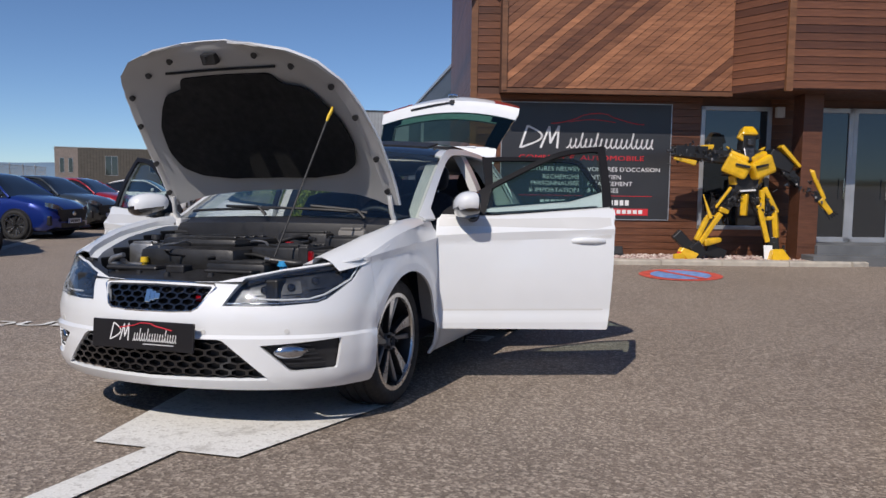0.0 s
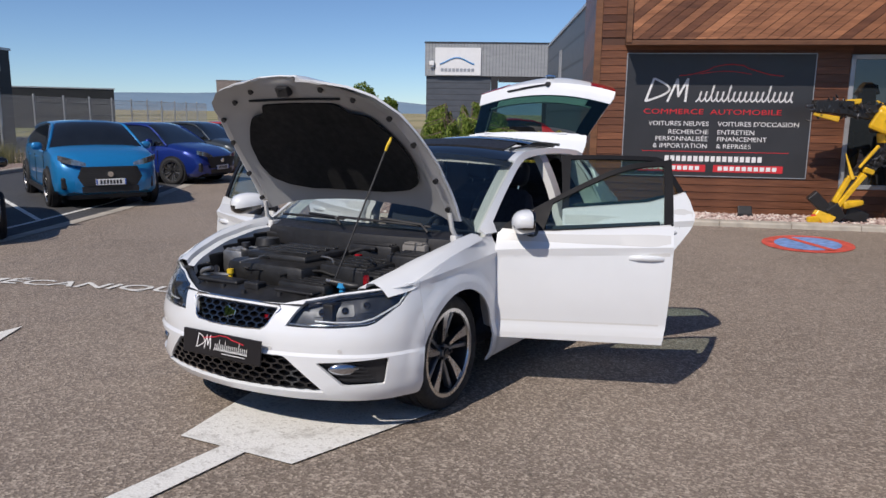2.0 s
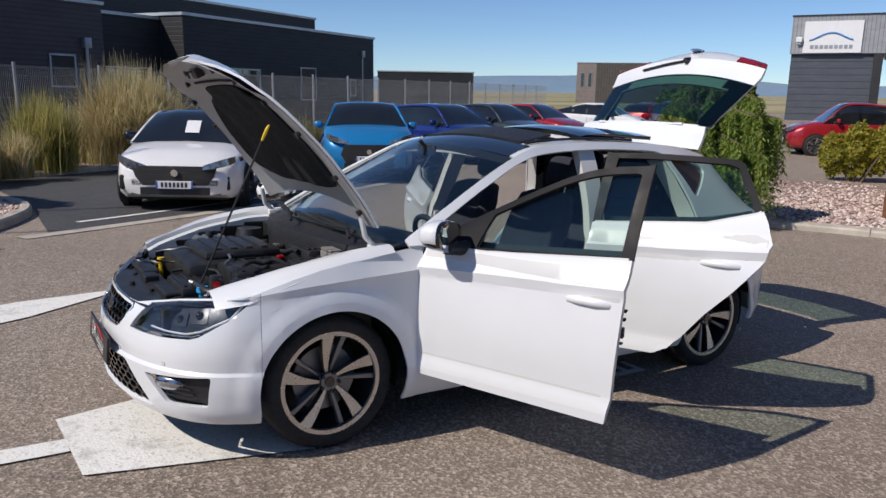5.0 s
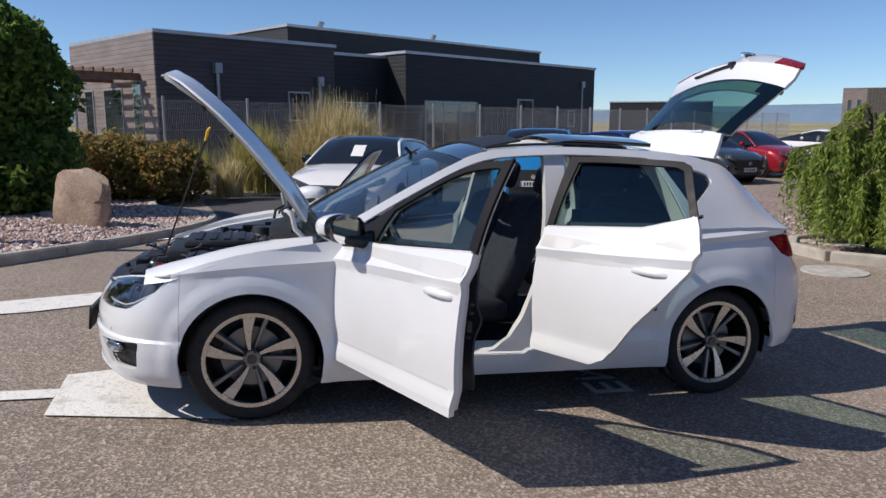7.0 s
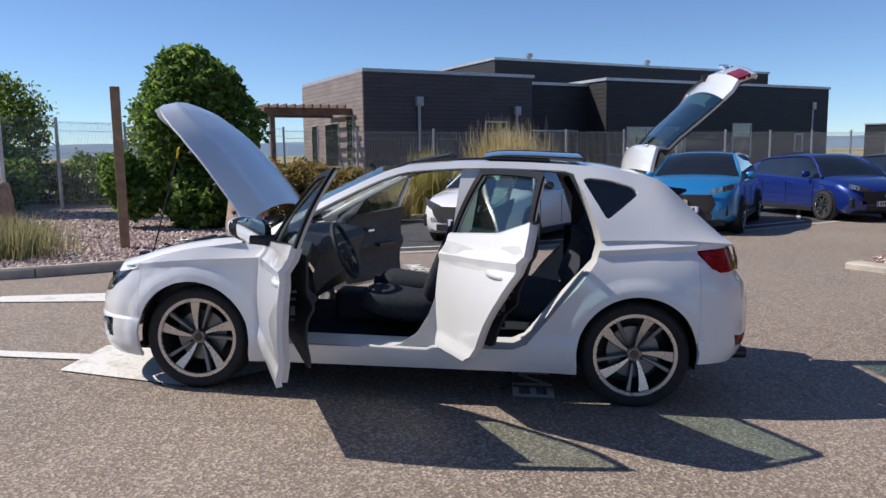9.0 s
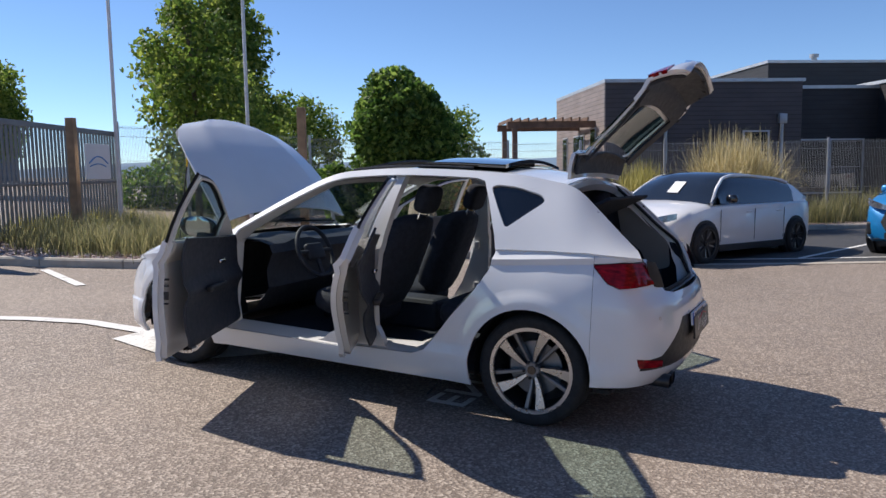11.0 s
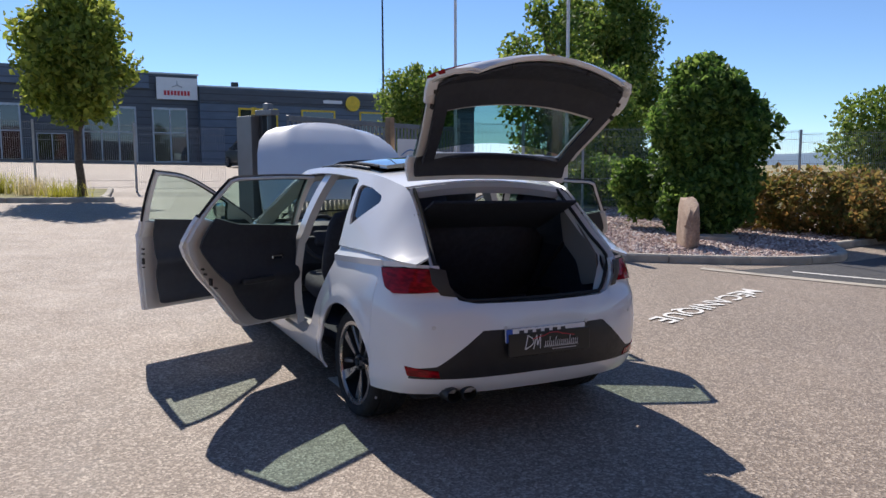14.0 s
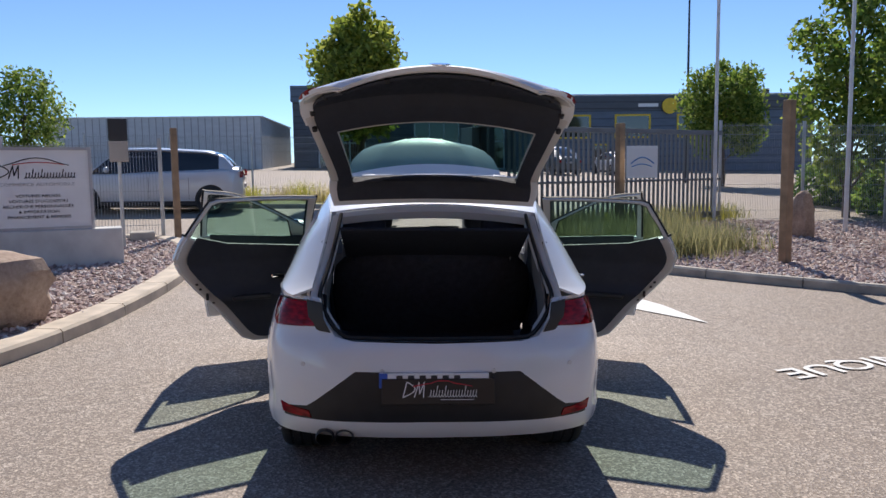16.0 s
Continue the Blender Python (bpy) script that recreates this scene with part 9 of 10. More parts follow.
def make_gate_run():
    a, b = Vector((8.75, -1.9)), Vector((11.5, -7.2))
    d = b - a
    root = thing("sliding_gate", upright(a.x, a.y, math.degrees(math.atan2(d.y, d.x)), 0.05), "grey steel sliding gate with upright bars", "gate")
    L = d.length
    for z0, z1 in ((0.10, 0.24), (1.98, 2.08), (0.95, 1.0)):
        bm = bmesh.new()
        box(bm, (0, -0.04, z0), (L, 0.04, z1), None, 0.006)
        part("rail", bm, M_GATE, root)
    bar_me = None
    n = int(L / 0.13)
    for k in range(n + 1):
        if bar_me is None:
            bm = bmesh.new()
            box(bm, (-0.028, -0.014, 0.2), (0.028, 0.014, 2.0))
            bar_me = bpy.data.meshes.new("bar")
            bm.to_mesh(bar_me)
            bm.free()
            bar_me.materials.append(M_GATE)
        ob = new("bar", bar_me)
        ob.parent = root
        ob.matrix_local = Matrix.Translation((L * k / n, 0, 0))
    post = thing("gate_portal", upright(8.6, -1.45, 25), "dark steel gate portal post with yellow lamp", "gate post")
    for x in (-0.16, 0.1):
        bm = bmesh.new()
        box(bm, (x - 0.05, -0.06, -0.05), (x + 0.05, 0.06, 2.15), None, 0.008)
        part("upright", bm, M_DARKALLOY, post)
    bm = bmesh.new()
    box(bm, (0.2, -0.2, -0.05), (0.62, 0.2, 2.1), None, 0.01)
    part("panel", bm, M_GATE, post)
    bm = bmesh.new()
    box(bm, (-0.25, -0.1, 2.1), (0.2, 0.1, 2.2), None, 0.01)
    box(bm, (-0.12, -0.07, 2.2), (0.02, 0.07, 2.32), None, 0.02)
    part("bracket", bm, M_GATE, post)
    bm = bmesh.new()
    bmesh.ops.create_cone(bm, cap_ends=True, segments=14, radius1=0.06, radius2=0.045, depth=0.13, matrix=Matrix.Translation((0.34, 0, 2.2)))
    part("beacon", bm, M_YELLOW, post, "yellow warning beacon", 40)
    bm = bmesh.new()
    box(bm, (-0.3, -0.25, -0.1), (0.3, 0.25, 0.1), None, 0.02)
    part("footing", bm, M_CONCRETE, post)


make_gate_run()
gs = thing("gate_sign", upright(8.78, -4.5, 197, 1.15), "white sign with a blue car shape on the fence", "sign")
bm = bmesh.new()
box(bm, (-0.35, -0.01, 0), (0.35, 0.01, 0.62), pose(0, 0, 0, 0, 0, 90), 0.004)
part("panel", bm, M_PRINT, gs)
bm = bmesh.new()
tube(bm, [(0.016, -0.26 + 0.052 * k, 0.28 + 0.12 * math.sin(k / 10 * math.pi)) for k in range(11)], 0.012, 5)
tube(bm, [(0.016, -0.24 + 0.05 * k, 0.22 + 0.05 * math.sin(k / 9 * math.pi)) for k in range(10)], 0.01, 5)
part("car_shape", bm, M_INKBLUE_B, gs)


# ---- the dealer's free-standing sign ----
def make_totem():
    root = thing("dealer_totem", upright(4.72, 5.0, 112), "white free-standing dealer sign on a concrete plinth", "sign")
    bm = bmesh.new()
    box(bm, (-1.0, -0.22, -0.1), (1.0, 0.22, 0.56), None, 0.015)
    part("plinth", bm, plain("white_rendered_concrete", (0.55, 0.55, 0.53), 0.9, vary=0.15, scale=3, bump=0.4), root, "pale rendered plinth")
    bm = bmesh.new()
    box(bm, (-0.66, -0.12, 0.56), (0.66, 0.12, 1.66), None, 0.012)
    part("cabinet", bm, M_INKPALE, root)
    face = bmesh.new()
    for lo, hi in (((-0.66, 0.12, 0.56), (0.66, 0.14, 0.6)), ((-0.66, 0.12, 1.62), (0.66, 0.14, 1.66)), ((-0.66, 0.12, 0.6), (-0.62, 0.14, 1.62)), ((0.62, 0.12, 0.6), (0.66, 0.14, 1.62))):
        box(face, lo, hi)
    part("rim", face, M_FRAMEGREY, root)
    def t(s, size, x, z, mat, shear=0.0, align="CENTER", sq=1.0):
        ob = wall_text(s, size, 0, 0, mat, root, align, shear, sq)
        ob.matrix_local = Matrix.Translation((-x, 0.127, z)) @ pose(0, 0, 0, 90, 0, 180)
    logo = bmesh.new()
    script_strokes(logo, 0.17, 0.08, 0.95)
    for v in logo.verts:
        v.co = Vector((0.48 - v.co.x, 0.127 + v.co.y, 1.25 + v.co.z))
    part("logo", logo, M_INKDARK2, root, "dark slanted logo strokes")
    t("COMMERCE AUTOMOBILE", 0.06, 0.0, 1.15, M_FRAMEGREY, sq=1.25)
    for s, z in (("VOITURES NEUVES", 1.0), ("VOITURES D'OCCASION", 0.93), ("RECHERCHE PERSONNALISÉE", 0.86), ("& IMPORTATION", 0.79), ("FINANCEMENT & REPRISES", 0.72)):
        t(s, 0.055, 0.0, z, M_INKDARK2, sq=1.15)
    bm = bmesh.new()
    tube(bm, [(0.38 - 0.076 * k, 0.128, 1.42 + 0.10 * math.sin(k / 10 * math.pi) ** 1.4) for k in range(11)], 0.006, 5)
    part("car_outline", bm, M_INKDARK2, root)
    bm = bmesh.new()
    tube(bm, [(0.28 - 0.06 * k, 0.128, 1.43 + 0.03 * math.sin(k / 10 * math.pi)) for k in range(11)], 0.005, 5)
    part("red_stroke", bm, M_PRINTRED, root)


M_INKDARK2 = plain("sign_black", (0.02, 0.02, 0.022), 0.5)
make_totem()
lb = thing("letter_box", upright(6.55, 4.6, 200), "dark and beige letter box on a thin post", "letter box")
for lo, hi, mt, nm in (((-0.03, -0.03, -0.1), (0.03, 0.03, 1.44), M_GALV, "post"), ((-0.18, -0.14, 1.44), (0.18, 0.14, 1.76), plain("beige_paint", (0.35, 0.31, 0.27), 0.6), "lower_box"), ((-0.18, -0.14, 1.765), (0.18, 0.14, 2.1), M_DARKALLOY, "upper_box")):
    bm = bmesh.new()
    box(bm, lo, hi, None, 0.01)
    part(nm, bm, mt, lb)
bm = bmesh.new()
box(bm, (-0.25, -0.2, -0.05), (0.25, 0.2, 0.22), None, 0.02)
ob = link_mesh("concrete_block", bm, M_CONCRETE)
ob.matrix_basis = upright(7.55, 4.65, 20)
tagged(ob, "small concrete block beside the post", "block")

# ---- street buildings ----
sb = block_house("street_building", pose(54.2, 8.8, 1.55, 0, 0, -90) , (17.5, 16, 6.7), M_SLATE, "slate-blue commercial building with tall glazed bays", windows=((2.0, 0.2, 5.6, 4.2), (9.5, 0.2, 13.0, 4.2), (14.2, 0.2, 16.6, 4.2), (6.6, 0.2, 8.4, 2.2)))
for x0, z0, x1, z1 in ((2.0, 0.2, 5.6, 4.2), (9.5, 0.2, 13.0, 4.2), (14.2, 0.2, 16.6, 4.2)):
    n = 3 if x1 - x0 > 3 else 2
    for k in range(n + 1):
        bm = bmesh.new()
        x = x0 + (x1 - x0) * k / n
        box(bm, (x - 0.05, -0.10, z0), (x + 0.05, -0.03, z1))
        part("mullion", bm, M_FRAMEGREY, sb)
    for z in (z0 + 0.05, z0 + 2.2, z1 - 0.05):
        bm = bmesh.new()
        box(bm, (x0, -0.09, z - 0.05), (x1, -0.035, z + 0.05))
        part("transom", bm, M_FRAMEGREY, sb)
bm = bmesh.new()
box(bm, (-0.1, -0.3, 5.6), (14.0, 0.0, 6.85))
part("parapet", bm, M_BLUEGREY, sb)
for x, z, w, h, red in ((14.5, 4.85, 2.9, 1.6, True), (1.8, 4.4, 1.2, 1.3, False)):
    s = thing("shop_sign", sb.matrix_basis @ Matrix.Translation((x, -0.34, z)), "white company sign board with plain red shapes" if red else "plain white company sign board", "sign")
    bm = bmesh.new()
    box(bm, (0, -0.05, 0), (w, 0.05, h))
    part("panel", bm, M_PRINT, s)
    if red:
        bars(s, 0.5, 0.3, 1.9, 0.34, 8, M_PRINTRED, -0.07)
        bm = bmesh.new()
        for k in range(3):
            a = math.radians(90 + 120 * k)
            tube(bm, [(1.45, -0.07, 1.05), (1.45 + 0.42 * math.cos(a), -0.07, 1.05 + 0.3 * math.sin(a))], 0.04, 5)
        part("emblem", bm, M_FRAMEGREY, s)
pb = block_house("postal_building", pose(53.6, -8.7, 1.4, 0, 0, -90), (24, 16, 6.0), M_BLUEGREY, "blue-grey commercial building with yellow window frames", windows=())
for x0, z0, x1, z1 in ((3.0, 2.8, 5.8, 4.4), (8.0, 2.8, 10.6, 4.4), (13.0, 2.8, 15.6, 4.4), (6.2, 0.3, 7.2, 2.1)):
    bm = bmesh.new()
    for lo, hi in (((x0 - 0.14, -0.06, z0 - 0.14), (x0, 0, z1 + 0.14)), ((x1, -0.06, z0 - 0.14), (x1 + 0.14, 0, z1 + 0.14)), ((x0, -0.06, z1), (x1, 0, z1 + 0.14)), ((x0, -0.06, z0 - 0.14), (x1, 0, z0))):
        box(bm, lo, hi)
    wo = part("window", bm, M_YELLOW, pb, "yellow-framed window")
    bm = bmesh.new()
    box(bm, (x0, -0.03, z0), (x1, -0.004, z1))
    part("pane", bm, M_WINDOW, wo)
bm = bmesh.new()
box(bm, (0, -0.12, 4.9), (24, 0.0, 5.9))
part("dark_band", bm, M_SLATE, pb)
bm = bmesh.new()
bmesh.ops.create_cone(bm, cap_ends=True, segments=28, radius1=0.62, radius2=0.62, depth=0.12, matrix=Matrix.Translation((12.2, -0.25, 5.15)) @ pose(0, 0, 0, 90, 0, 0))
part("round_sign", bm, M_YELLOW, pb, "round yellow wall sign", 40)
bm = bmesh.new()
box(bm, (-1.6, -0.01, 0), (0, 0.01, 0.26), Matrix.Translation((11.3, -0.15, 5.1)))
part("bar", bm, M_PRINT, pb)
for x in (2.5, 20.0):
    bm = bmesh.new()
    box(bm, (x, 0.3, 6.0), (x + 0.5, 0.7, 6.5), None, 0.03)
    part("floodlight", bm, M_DARKALLOY, pb)
M_PALECLAD = clad_mat("pale_grey_cladding", (0.46, 0.48, 0.50), (0.56, 0.58, 0.60), 0.5, True, 0.5)
wh = block_house("warehouse", pose(50.0, 26.0, 1.6, 0, 0, -90), (15.5, 14, 4.1), M_PALECLAD, "low pale grey warehouse across the street")
# street fences, verge with weeds
make_fence([(19.5, 10.5), (19.2, -3.0)], 2.0, "grey wire fence along the street")
bm = bmesh.new()
drape(bm, [(15.4, 11), (15.4, 0.9), (19.6, 0.4), (19.8, 11)], 0.08, 1.5)
tagged(link_mesh("verge", bm, plain("dry_verge", (0.20, 0.19, 0.07), 0.95, vary=0.4, scale=3, bump=0.6)), "dry grassy verge along the street", "verge", kind="structure")
kerb([(15.3, 11), (15.3, 1.6), (15.9, 0.9), (19.6, 0.4)], "kerb_street", "grey street kerb")
for i in range(12):
    make_grass(16.2 + 0.7 * (i % 4), 1.8 + 0.7 * i, 260, 1.0, 0.5 + 0.1 * (i % 3), 0.3, M_DRYGRASS if i % 2 else M_YELLOWLEAF, 80 + i, "dry weeds on the street verge", 0.2)
for i in range(9):
    make_grass(9.4 + 0.35 * i, -3.2 - 0.55 * i, 260, 1.1, 0.45, 0.3, M_YELLOWLEAF if i % 2 else M_LAVENDER, 100 + i, "rough grass along the gate", 0.2)


# ---- distant hills ----
def make_hills():
    bm = bmesh.new()
    n = 90
    rows = []
    for k in range(n + 1):
        a = math.radians(170 + 190 * k / n)
        h = 38 + 34 * noise.noise((k * 0.14, 3.1, 0)) + 12 * noise.noise((k * 0.5, 1.1, 0))
        if 20 < k < 32:
            h += 22 * math.sin((k - 20) / 12 * math.pi)
        c, s = math.cos(a), math.sin(a)
        rows.append([(2300 * c, 2300 * s, -20), (2450 * c, 2450 * s, max(6, h) * 0.7), (2600 * c, 2600 * s, max(8, h)), (2900 * c, 2900 * s, -20)])
    vs = [[bm.verts.new(p) for p in r] for r in rows]
    for a, b in zip(vs, vs[1:]):
        for i in range(3):
            bm.faces.new((a[i], b[i], b[i + 1], a[i + 1]))
    bmesh.ops.recalc_face_normals(bm, faces=bm.faces)
    # blue of the distant haze is mixed straight into the hills' colour
    k = Mat("hazed_far_hills", (0.16, 0.24, 0.33), 1.0)
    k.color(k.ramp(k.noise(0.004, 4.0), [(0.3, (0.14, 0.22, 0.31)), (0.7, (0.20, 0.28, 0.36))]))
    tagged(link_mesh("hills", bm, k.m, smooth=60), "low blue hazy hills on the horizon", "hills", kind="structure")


make_hills()


# ---- parked cars ----
def stations(x0, x1, n):
    return [x0 + (x1 - x0) * k / n for k in range(n + 1)]


def make_parked(m, paint, label, L=4.35, W=1.82, H=1.46, hood_z=0.98, belt=0.98, cowl=0.98, roof_a=0.35, roof_b=-1.25, tail_x=None, tail_z=1.05, wheel=0.33, wheel_in=0.82, roof_mat=None, suv=0.0, lamps=None, grille=True, dark_rim=False, sedan=False, rich=False, rim_spokes=5, name="parked_car", ghost_light=True):
    """A parked car, nose towards +x at x = 0, standing on its wheels: body, glass, lamps, plates, wheels."""
    root = thing(name, m, label, "car", "parked cars")
    c = -L / 2
    fx, rx = -wheel_in, -L + (0.78 if not sedan else 0.95)
    zlow = 0.20 + suv * 0.5
    tail_x = -L + 0.12 if tail_x is None else tail_x
    top = [(-L, 0.70 + suv), (-L + 0.03, 0.86 + suv), (tail_x, tail_z), (tail_x + 0.2, max(tail_z, belt + suv)), (-1.45, belt + suv), (-0.95, hood_z + suv), (-0.45, hood_z - 0.10 + suv), (-0.16, hood_z - 0.22 + suv), (-0.05, 0.66 + suv), (0.0, 0.56 + suv)]
    if tail_x > -L + 0.3:
        top = [(-L, 0.75), (-L + 0.05, 0.98), (-L + 0.15, tail_z), (tail_x, tail_z)] + [p for p in top if p[0] > tail_x]
    wid = [(-L, 0.66), (-L + 0.06, 0.76), (-L + 0.2, 0.85), (-L + 0.6, 0.90), (-L * 0.5, 0.91), (-0.8, 0.905), (-0.45, 0.90), (-0.25, 0.86), (-0.10, 0.78), (0.0, 0.60)]
    xs = sorted(set(stations(-L, 0, 40) + [-L + 0.03, -0.02, -0.05]))
    ratio = W / 1.82
    bm = bmesh.new()
    rows = []
    for x in xs:
        w, t = interp(wid, x) * ratio, interp(top, x)
        z0 = zlow + (0.06 if x > -0.15 or x < -L + 0.2 else 0)
        sec = [(0.0, z0), (w - 0.10, z0), (w - 0.02, z0 + 0.08), (w, z0 + 0.22), (w - 0.004, z0 + (t - z0) * 0.55), (w - 0.012, t - 0.16), (w - 0.035, t - 0.07), (w - 0.10, t - 0.015), (w * 0.55, t + 0.018), (0.0, t + 0.03)]
        rows.append([(x, -y, z) for y, z in sec] + [(x, y, z) for y, z in sec[-2::-1]])
    vs = loft(bm, rows)
    for ring in (vs[0], vs[-1]):
        bm.faces.new(ring[::-1] if ring is vs[0] else ring)
    bmesh.ops.remove_doubles(bm, verts=bm.verts, dist=1e-4)
    bmesh.ops.recalc_face_normals(bm, faces=bm.faces)
    body = part("body", bm, paint, root, "", 35)
    # glasshouse
    bz = belt + suv
    gx = [(-cowl - 0.0, bz - 0.03, bz - 0.02), (-cowl - 0.35, bz - 0.03, bz + (H - bz) * 0.55), (-cowl - 0.62, bz - 0.03, H - 0.05), (-cowl - 0.85, bz - 0.03, H), (-L * 0.55, bz - 0.03, H + 0.005), (roof_b - 1.6, bz - 0.02, H - 0.05)]
    back = [(roof_b - 2.0, bz - 0.01, H - 0.16), (tail_x + 0.12, bz, tail_z + 0.04)]
    prof = [(x, t) for x, _, t in gx] + [(x, t) for x, _, t in back]
    prof = sorted(prof)
    bm = bmesh.new()
    rows = []
    for x in stations(prof[0][0], prof[-1][0], 30):
        t = interp(prof, x)
        w = interp(wid, x) * ratio - 0.06
        k = max(0.0, (t - bz) / max(0.2, H - bz))
        rt = w - 0.24 * k
        rows.append([(x, -y, z) for y, z in ((w, bz - 0.04), (w - 0.02, bz), ((w + rt) / 2 + 0.03, (bz + t) / 2), (rt + 0.02, t - 0.05 * k), (rt - 0.05, t), (rt * 0.5, t + 0.025 * k), (0, t + 0.03 * k))])
        rows[-1] += [(x, -y, z) for x, y, z in rows[-1][-2::-1]]
    vs = loft(bm, rows)
    bmesh.ops.recalc_face_normals(bm, faces=bm.faces)
    xa, xb = -cowl - 0.72, roof_b - 1.75
    roof_faces = []
    for f in bm.faces:
        p = f.calc_center_median()
        t = interp(prof, p.x)
        on_top = abs(f.normal.z) > 0.75 and xb < p.x < xa and p.z > t - 0.06
        rail = p.z > t - 0.075 and p.x < -cowl - 0.1
        pillar = min(abs(p.x - q) for q in (-L * 0.51, xb - 0.02)) < 0.035 and p.z > bz
        cpil = p.x < xb - 0.12 and abs(p.y) > 0.50 and not sedan
        f.material_index = 1 if on_top else (2 if pillar else (3 if cpil else 0))
        if f.material_index == 1 and roof_mat:
            f.material_index = 4
    part("glasshouse", bm, [M_CARGLASS, paint, M_GLOSSBLACK, paint, roof_mat or paint], root, "dark tinted windows under the roof", 40)
    for sg in (1, -1):
        bm = bmesh.new()
        pts = []
        for k in range(12):
            x = -cowl - 0.02 - 0.70 * k / 11
            t = interp(prof, x)
            kk = max(0.0, (t - bz) / max(0.2, H - bz))
            w = interp(wid, x) * ratio - 0.06 - 0.24 * kk
            pts.append((x, sg * (w + 0.012), t - 0.03))
        for k in range(10):
            x = pts[11][0] + (xb - 0.1 - pts[11][0]) * (k + 1) / 10
            t = interp(prof, x)
            w = interp(wid, x) * ratio - 0.06 - 0.24 * max(0.0, (t - bz) / max(0.2, H - bz))
            pts.append((x, sg * (w + 0.012), t - 0.03))
        tube(bm, pts, 0.028, 6)
        part("pillar", bm, paint, root, "", 60)
        bm = soft_box((0.12, 0.2, 0.15), 2, 3.0)
        ob = part("door_mirror", bm, [paint if not dark_rim else M_GLOSSBLACK], root, "", 60)
        ob.matrix_local = Matrix.Translation((-cowl - 0.42, sg * (W / 2 + 0.07), bz + 0.06))
        # door seams and handles
        for x in (-cowl - 0.25, -L * 0.51, -L * 0.51 - 0.95):
            bm = bmesh.new()
            w = interp(wid, x) * ratio
            box(bm, (x - 0.004, sg * w - 0.006, zlow + 0.14), (x + 0.004, sg * w + 0.002, bz - 0.12))
            part("door_seam", bm, M_BLACK, root)
        for x in (-L * 0.51 + 0.16, -L * 0.51 - 0.78):
            bm = bmesh.new()
            w = interp(wid, x) * ratio
            tube(bm, [(x - 0.09, sg * (w - 0.01), bz - 0.17), (x, sg * (w + 0.02), bz - 0.165), (x + 0.09, sg * (w - 0.01), bz - 0.17)], 0.012, 6)
            part("door_handle", bm, paint, root, "", 60)
        bm = bmesh.new()
        w = interp(wid, -L / 2) * ratio
        box(bm, (-L + 1.15, sg * w - 0.03, zlow - 0.02), (-1.2, sg * w + 0.004, zlow + 0.09), None, 0.01)
        part("sill", bm, M_BLACK, root)
        # lamps
        lz = (hood_z - 0.26 + suv) if lamps is None else lamps
        bm = bmesh.new()
        hl = []
        for yy, zz, zh in ((0.40, -0.03, 0.04), (0.52, 0.0, 0.07), (0.64, 0.03, 0.09), (0.74, 0.06, 0.09), (0.82, 0.09, 0.07)):
            y = yy * ratio
            xx = -interp([(p[1] * ratio, -p[0]) for p in wid[::-1] if p[0] > -1.2], y)
            hl.append([(xx + 0.012, sg * y, lz + zz - zh / 2 - 0.02), (xx + 0.004, sg * y, lz + zz + zh / 2)])
        loft(bm, hl)
        solid(bm, 0.02)
        bmesh.ops.recalc_face_normals(bm, faces=bm.faces)
        hd = part("headlamp", bm, M_HEADLAMP, root, "clear headlamp", 40)
        bm = bmesh.new()
        tl = []
        for yy in (0.50, 0.60, 0.70, 0.76):
            xx = -L + interp([(0.66 * ratio, 0.0), (0.76 * ratio, 0.06), (0.85 * ratio, 0.2)], yy * ratio)
            tl.append([(xx - 0.012, sg * yy * ratio, tail_z - 0.24), (xx - 0.004, sg * yy * ratio, tail_z - 0.08)])
        loft(bm, tl)
        solid(bm, 0.02)
        part("tail_lamp", bm, M_REDLAMP, root, "red tail lamp", 40)
        # lower side intakes
        bm = bmesh.new()
        for k in range(1):
            box(bm, (-0.30, sg * 0.70 * ratio - 0.10, zlow + 0.12), (-0.075, sg * 0.70 * ratio + 0.06, zlow + 0.34), None, 0.03)
        part("side_intake", bm, M_BLACK, root)
    if grille:
        bm = bmesh.new()
        gz0, gz1 = (0.42, 0.76) if suv else (0.40, 0.66)
        loft(bm, [[(interp([(0.0, 0.014), (0.5, 0.012), (0.66, -0.02)], abs(y)), y * wf, z) for y in [-0.56 + 0.08 * k for k in range(15)]] for z, wf in ((gz0, 0.82), ((gz0 + gz1) / 2, 1.0), (gz1 + 0.02, 0.86 if suv else 1.08))])
        solid(bm, 0.02)
        part("grille", bm, M_GRILLEMESH, root, "black front grille", 40)
        bm = bmesh.new()
        bmesh.ops.create_cone(bm, cap_ends=True, segments=16, radius1=0.06, radius2=0.05, depth=0.02, matrix=Matrix.Translation((0.03, 0, (gz0 + gz1) / 2 + 0.05)) @ pose(0, 0, 0, 0, 90, 0))
        part("badge", bm, M_CHROME, root, "", 40)
    bm = bmesh.new()
    loft(bm, [[(interp([(0.0, 0.01), (0.5, 0.005), (0.66, -0.07)], abs(y)), y, z) for y in [-0.64 + 0.08 * k for k in range(17)]] for z in (zlow + 0.06, zlow + 0.11, zlow + 0.17)])
    solid(bm, 0.02)
    part("lower_grille", bm, M_BLACK, root, "", 40)
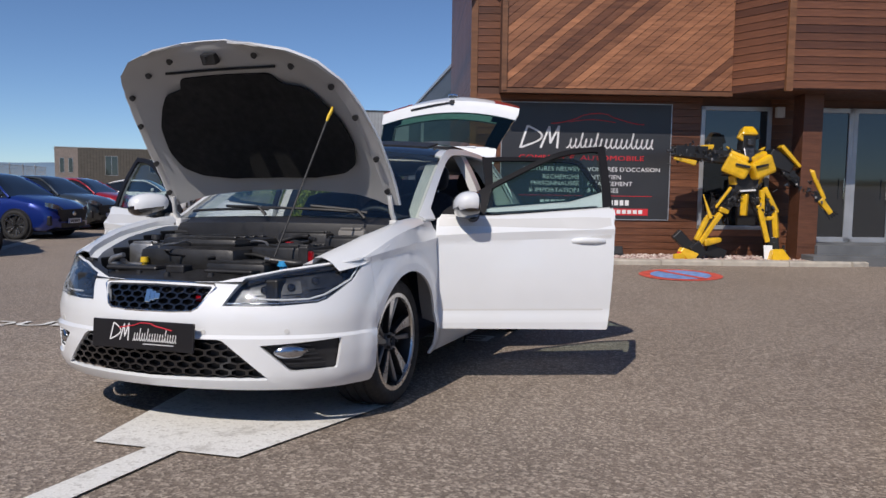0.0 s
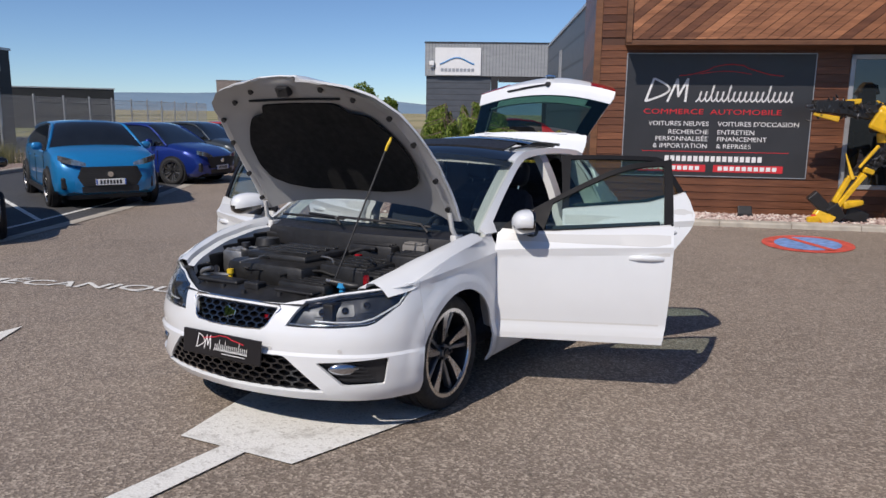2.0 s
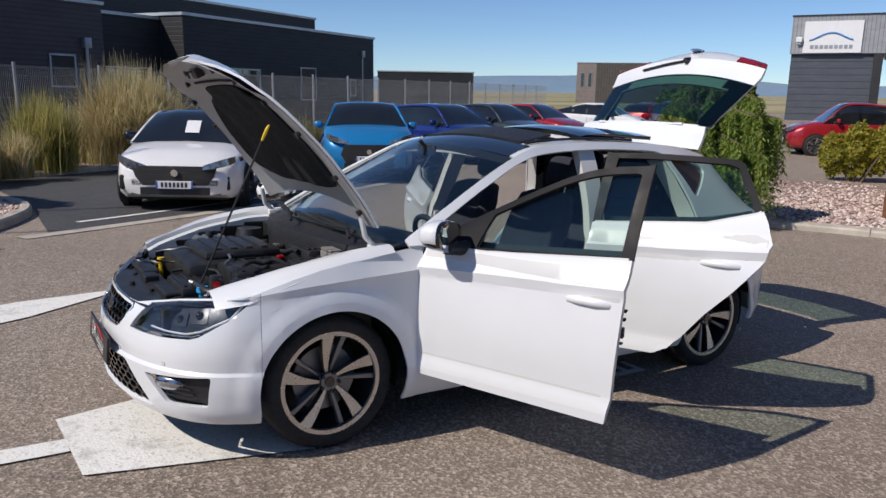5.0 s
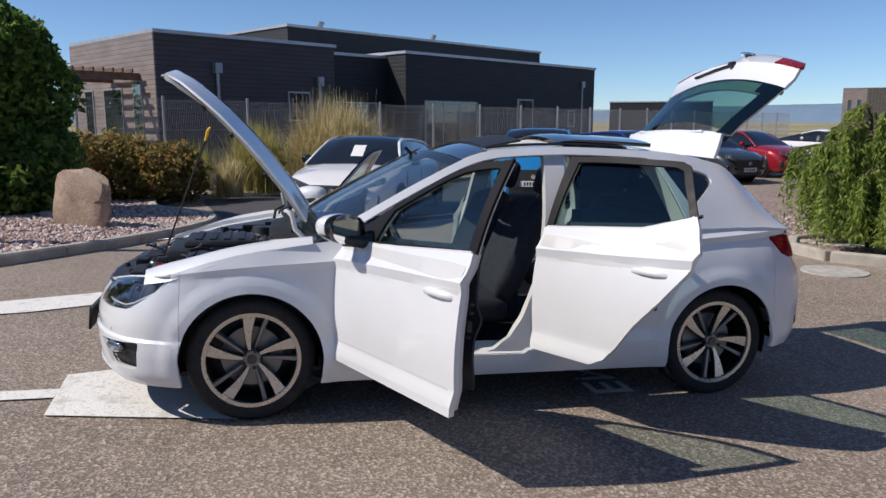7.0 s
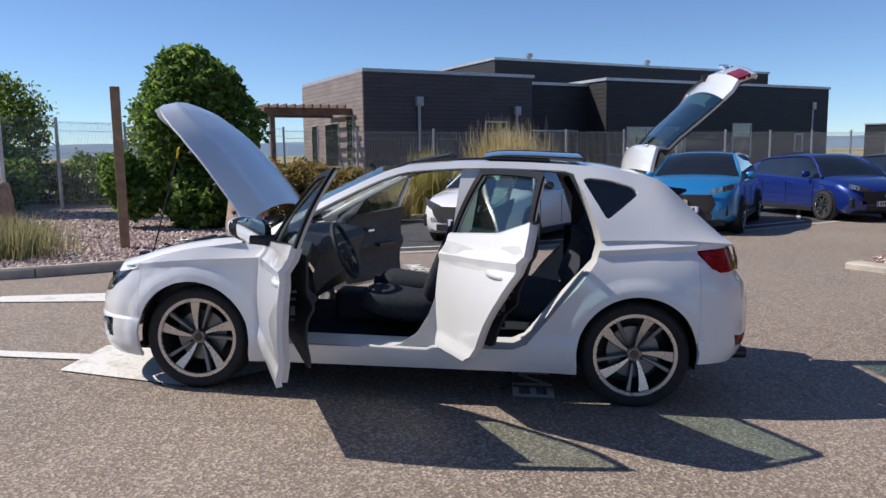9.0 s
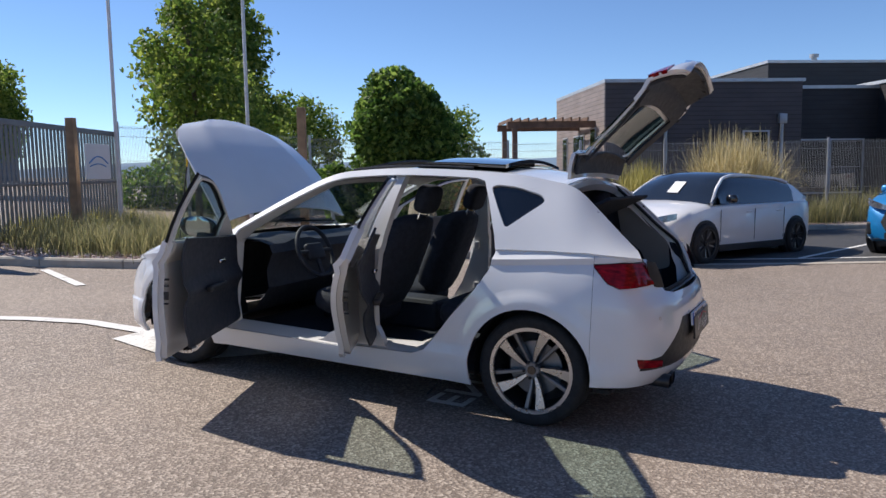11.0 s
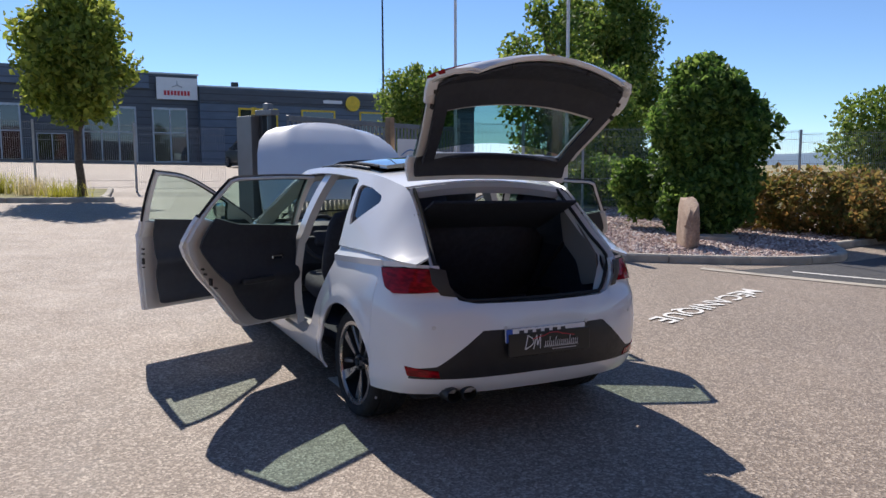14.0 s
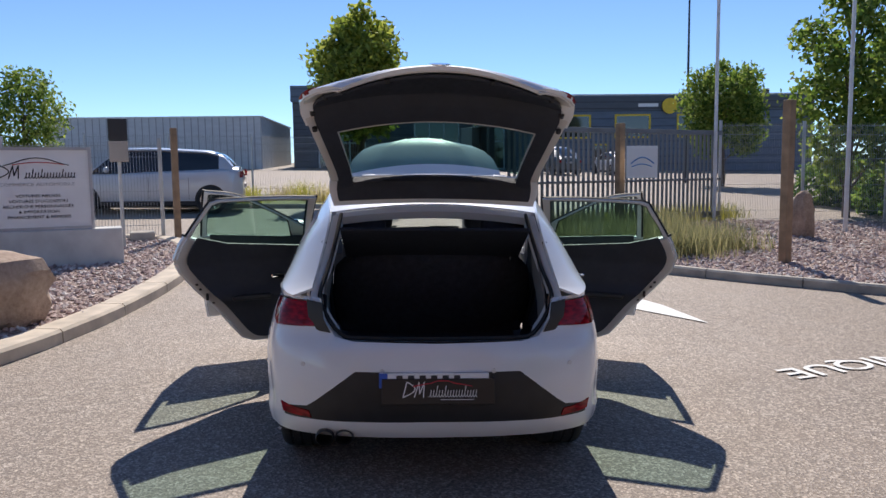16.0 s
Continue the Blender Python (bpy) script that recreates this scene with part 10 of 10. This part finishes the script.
    for front in (True, False):
        bm = bmesh.new()
        box(bm, (-0.01, -0.26, -0.055), (0.01, 0.26, 0.055), None, 0.003)
        pl = part("number_plate", bm, M_PRINT, root, "white number plate")
        pl.matrix_local = Matrix.Translation((0.035, 0, zlow + 0.21 + suv * 0.4)) if front else Matrix.Translation((-L - 0.012, 0, 0.62 + suv))
        bm = bmesh.new()
        for sgn in (-1, 1):
            box(bm, (-0.0125, sgn * 0.247 - 0.011, -0.053), (0.0125, sgn * 0.247 + 0.011, 0.053))
        part("blue_band", bm, M_INKBLUE, pl)
        for k in range(7):
            bm = bmesh.new()
            box(bm, (-0.0125, -0.19 + 0.056 * k, -0.035), (0.0125, -0.155 + 0.056 * k, 0.035))
            part("bar", bm, M_INKDARK, pl)
    # wheel arches and wheels
    for x in (fx, rx):
        for sg in (1, -1):
            bm = bmesh.new()
            bmesh.ops.create_cone(bm, cap_ends=True, segments=36, radius1=wheel + 0.045, radius2=wheel + 0.045, depth=0.1, matrix=Matrix.Translation((x, sg * (interp(wid, x) * ratio - 0.044), wheel)) @ pose(0, 0, 0, 90, 0, 0))
            part("wheel_arch", bm, M_BLACK, root, "", 40)
            w = wheel_parts(root, r=wheel, rim=wheel * 0.74, spokes=rim_spokes, dark=M_DARKALLOY, bright=M_DARKALLOY if dark_rim else M_ALU, rich=False, label="tyre on an alloy wheel")
            w.matrix_local = Matrix.Translation((x, sg * (interp(wid, x) * ratio + 0.046), wheel)) @ pose(0, 0, 0, 0, 0, 0 if sg > 0 else 180)
    bm = bmesh.new()
    box(bm, (-L + 0.25, -0.7, 0.16), (-0.25, 0.7, zlow + 0.05), None, 0.03)
    part("underbody", bm, M_BLACK, root)
    return root


M_CARGLASS = plain("dark_car_glass", (0.012, 0.014, 0.016), 0.04, vary=0.3, scale=2.0, coat=1.0)
M_HEADLAMP = plain("headlamp_cluster", (0.22, 0.235, 0.26), 0.08, 0.6, vary=0.6, scale=18, coat=1.0)
M_GRILLEMESH = clad_mat("black_grille_mesh", (0.010, 0.010, 0.011), (0.03, 0.03, 0.032), 0.035)
P_PEARL = car_paint("pearl_white_paint", (0.78, 0.78, 0.78))
P_TURBO = car_paint("bright_blue_paint", (0.01, 0.20, 0.48), 0.2)
P_DEEP = car_paint("deep_blue_paint", (0.008, 0.03, 0.22), 0.4)
P_GREY = car_paint("dark_grey_paint", (0.05, 0.06, 0.065), 0.4)
P_RED = car_paint("red_paint", (0.34, 0.010, 0.018), 0.2)
P_SILVER = car_paint("pale_silver_paint", (0.55, 0.56, 0.58), 0.3)
make_parked(on_ground(0.12, -7.5, 64), P_PEARL, "pearl white hatchback with a black roof in a parking bay", L=4.37, W=1.85, H=1.44, hood_z=0.96, roof_mat=M_GLOSSBLACK, dark_rim=True, roof_b=-1.75, tail_z=1.0)
make_parked(on_ground(-4.1, -9.6, 66), P_TURBO, "bright blue compact crossover in a parking bay", L=4.5, W=1.86, H=1.56, hood_z=1.02, belt=0.95, suv=0.10, wheel=0.36, tail_z=1.12, roof_b=-1.9)
make_parked(on_ground(-8.96, -11.9, 105), P_DEEP, "deep blue hatchback in a parking bay", L=4.36, rim_spokes=5, W=1.82, H=1.47, roof_b=-1.75)
make_parked(on_ground(-12.05, -13.75, 105), P_GREY, "dark grey hatchback in a parking bay", L=4.3, W=1.80, H=1.45, roof_b=-1.7)
make_parked(on_ground(-15.1, -15.5, 108), P_RED, "red saloon with swept roof in a parking bay", L=4.5, W=1.8, H=1.42, sedan=True, tail_x=-3.9, tail_z=1.06)
make_parked(on_ground(-21.4, -18.3, 122), P_PEARL, "white four-door saloon parked beyond the row", L=4.7, W=1.83, H=1.42, sedan=True, tail_x=-4.1, tail_z=1.04)
make_parked(on_ground(-26.5, -22.0, 200), P_RED, "small red hatchback parked by the fence", L=3.85, W=1.65, H=1.43)
make_parked(on_ground(-31, -24.0, 200), P_GREY, "dark hatchback parked by the fence", L=4.2, W=1.75, H=1.5)
make_parked(on_ground(-20.3, -11.4, 313), P_RED, "red crossover parked before the garage", L=4.0, W=1.8, H=1.66, suv=0.08)
make_parked(on_ground(13.9, 8.9, 98), P_SILVER, "pale silver estate car parked on the street", L=4.6, W=1.83, H=1.60, roof_b=-2.15, tail_z=1.14, wheel=0.34, suv=0.05)
make_parked(on_ground(46.0, -13.5, 10), P_PEARL, "white hatchback in the postal yard", L=4.2, W=1.8, H=1.48)
make_parked(on_ground(46.0, -9.5, 10), P_GREY, "dark van-like car in the postal yard", L=4.6, W=1.85, H=1.8, suv=0.2)
bm = bmesh.new()
box(bm, (-0.002, -0.11, -0.15), (0.002, 0.11, 0.15))
ob = link_mesh("paper_sheet", bm, M_PRINT)
ob.matrix_basis = on_ground(0.12, -7.5, 64) @ Matrix.Translation((-1.27, 0.02, 1.212)) @ pose(0, 0, 0, 0, -52, 0)
tagged(ob, "white price sheet behind the windscreen", "paper")
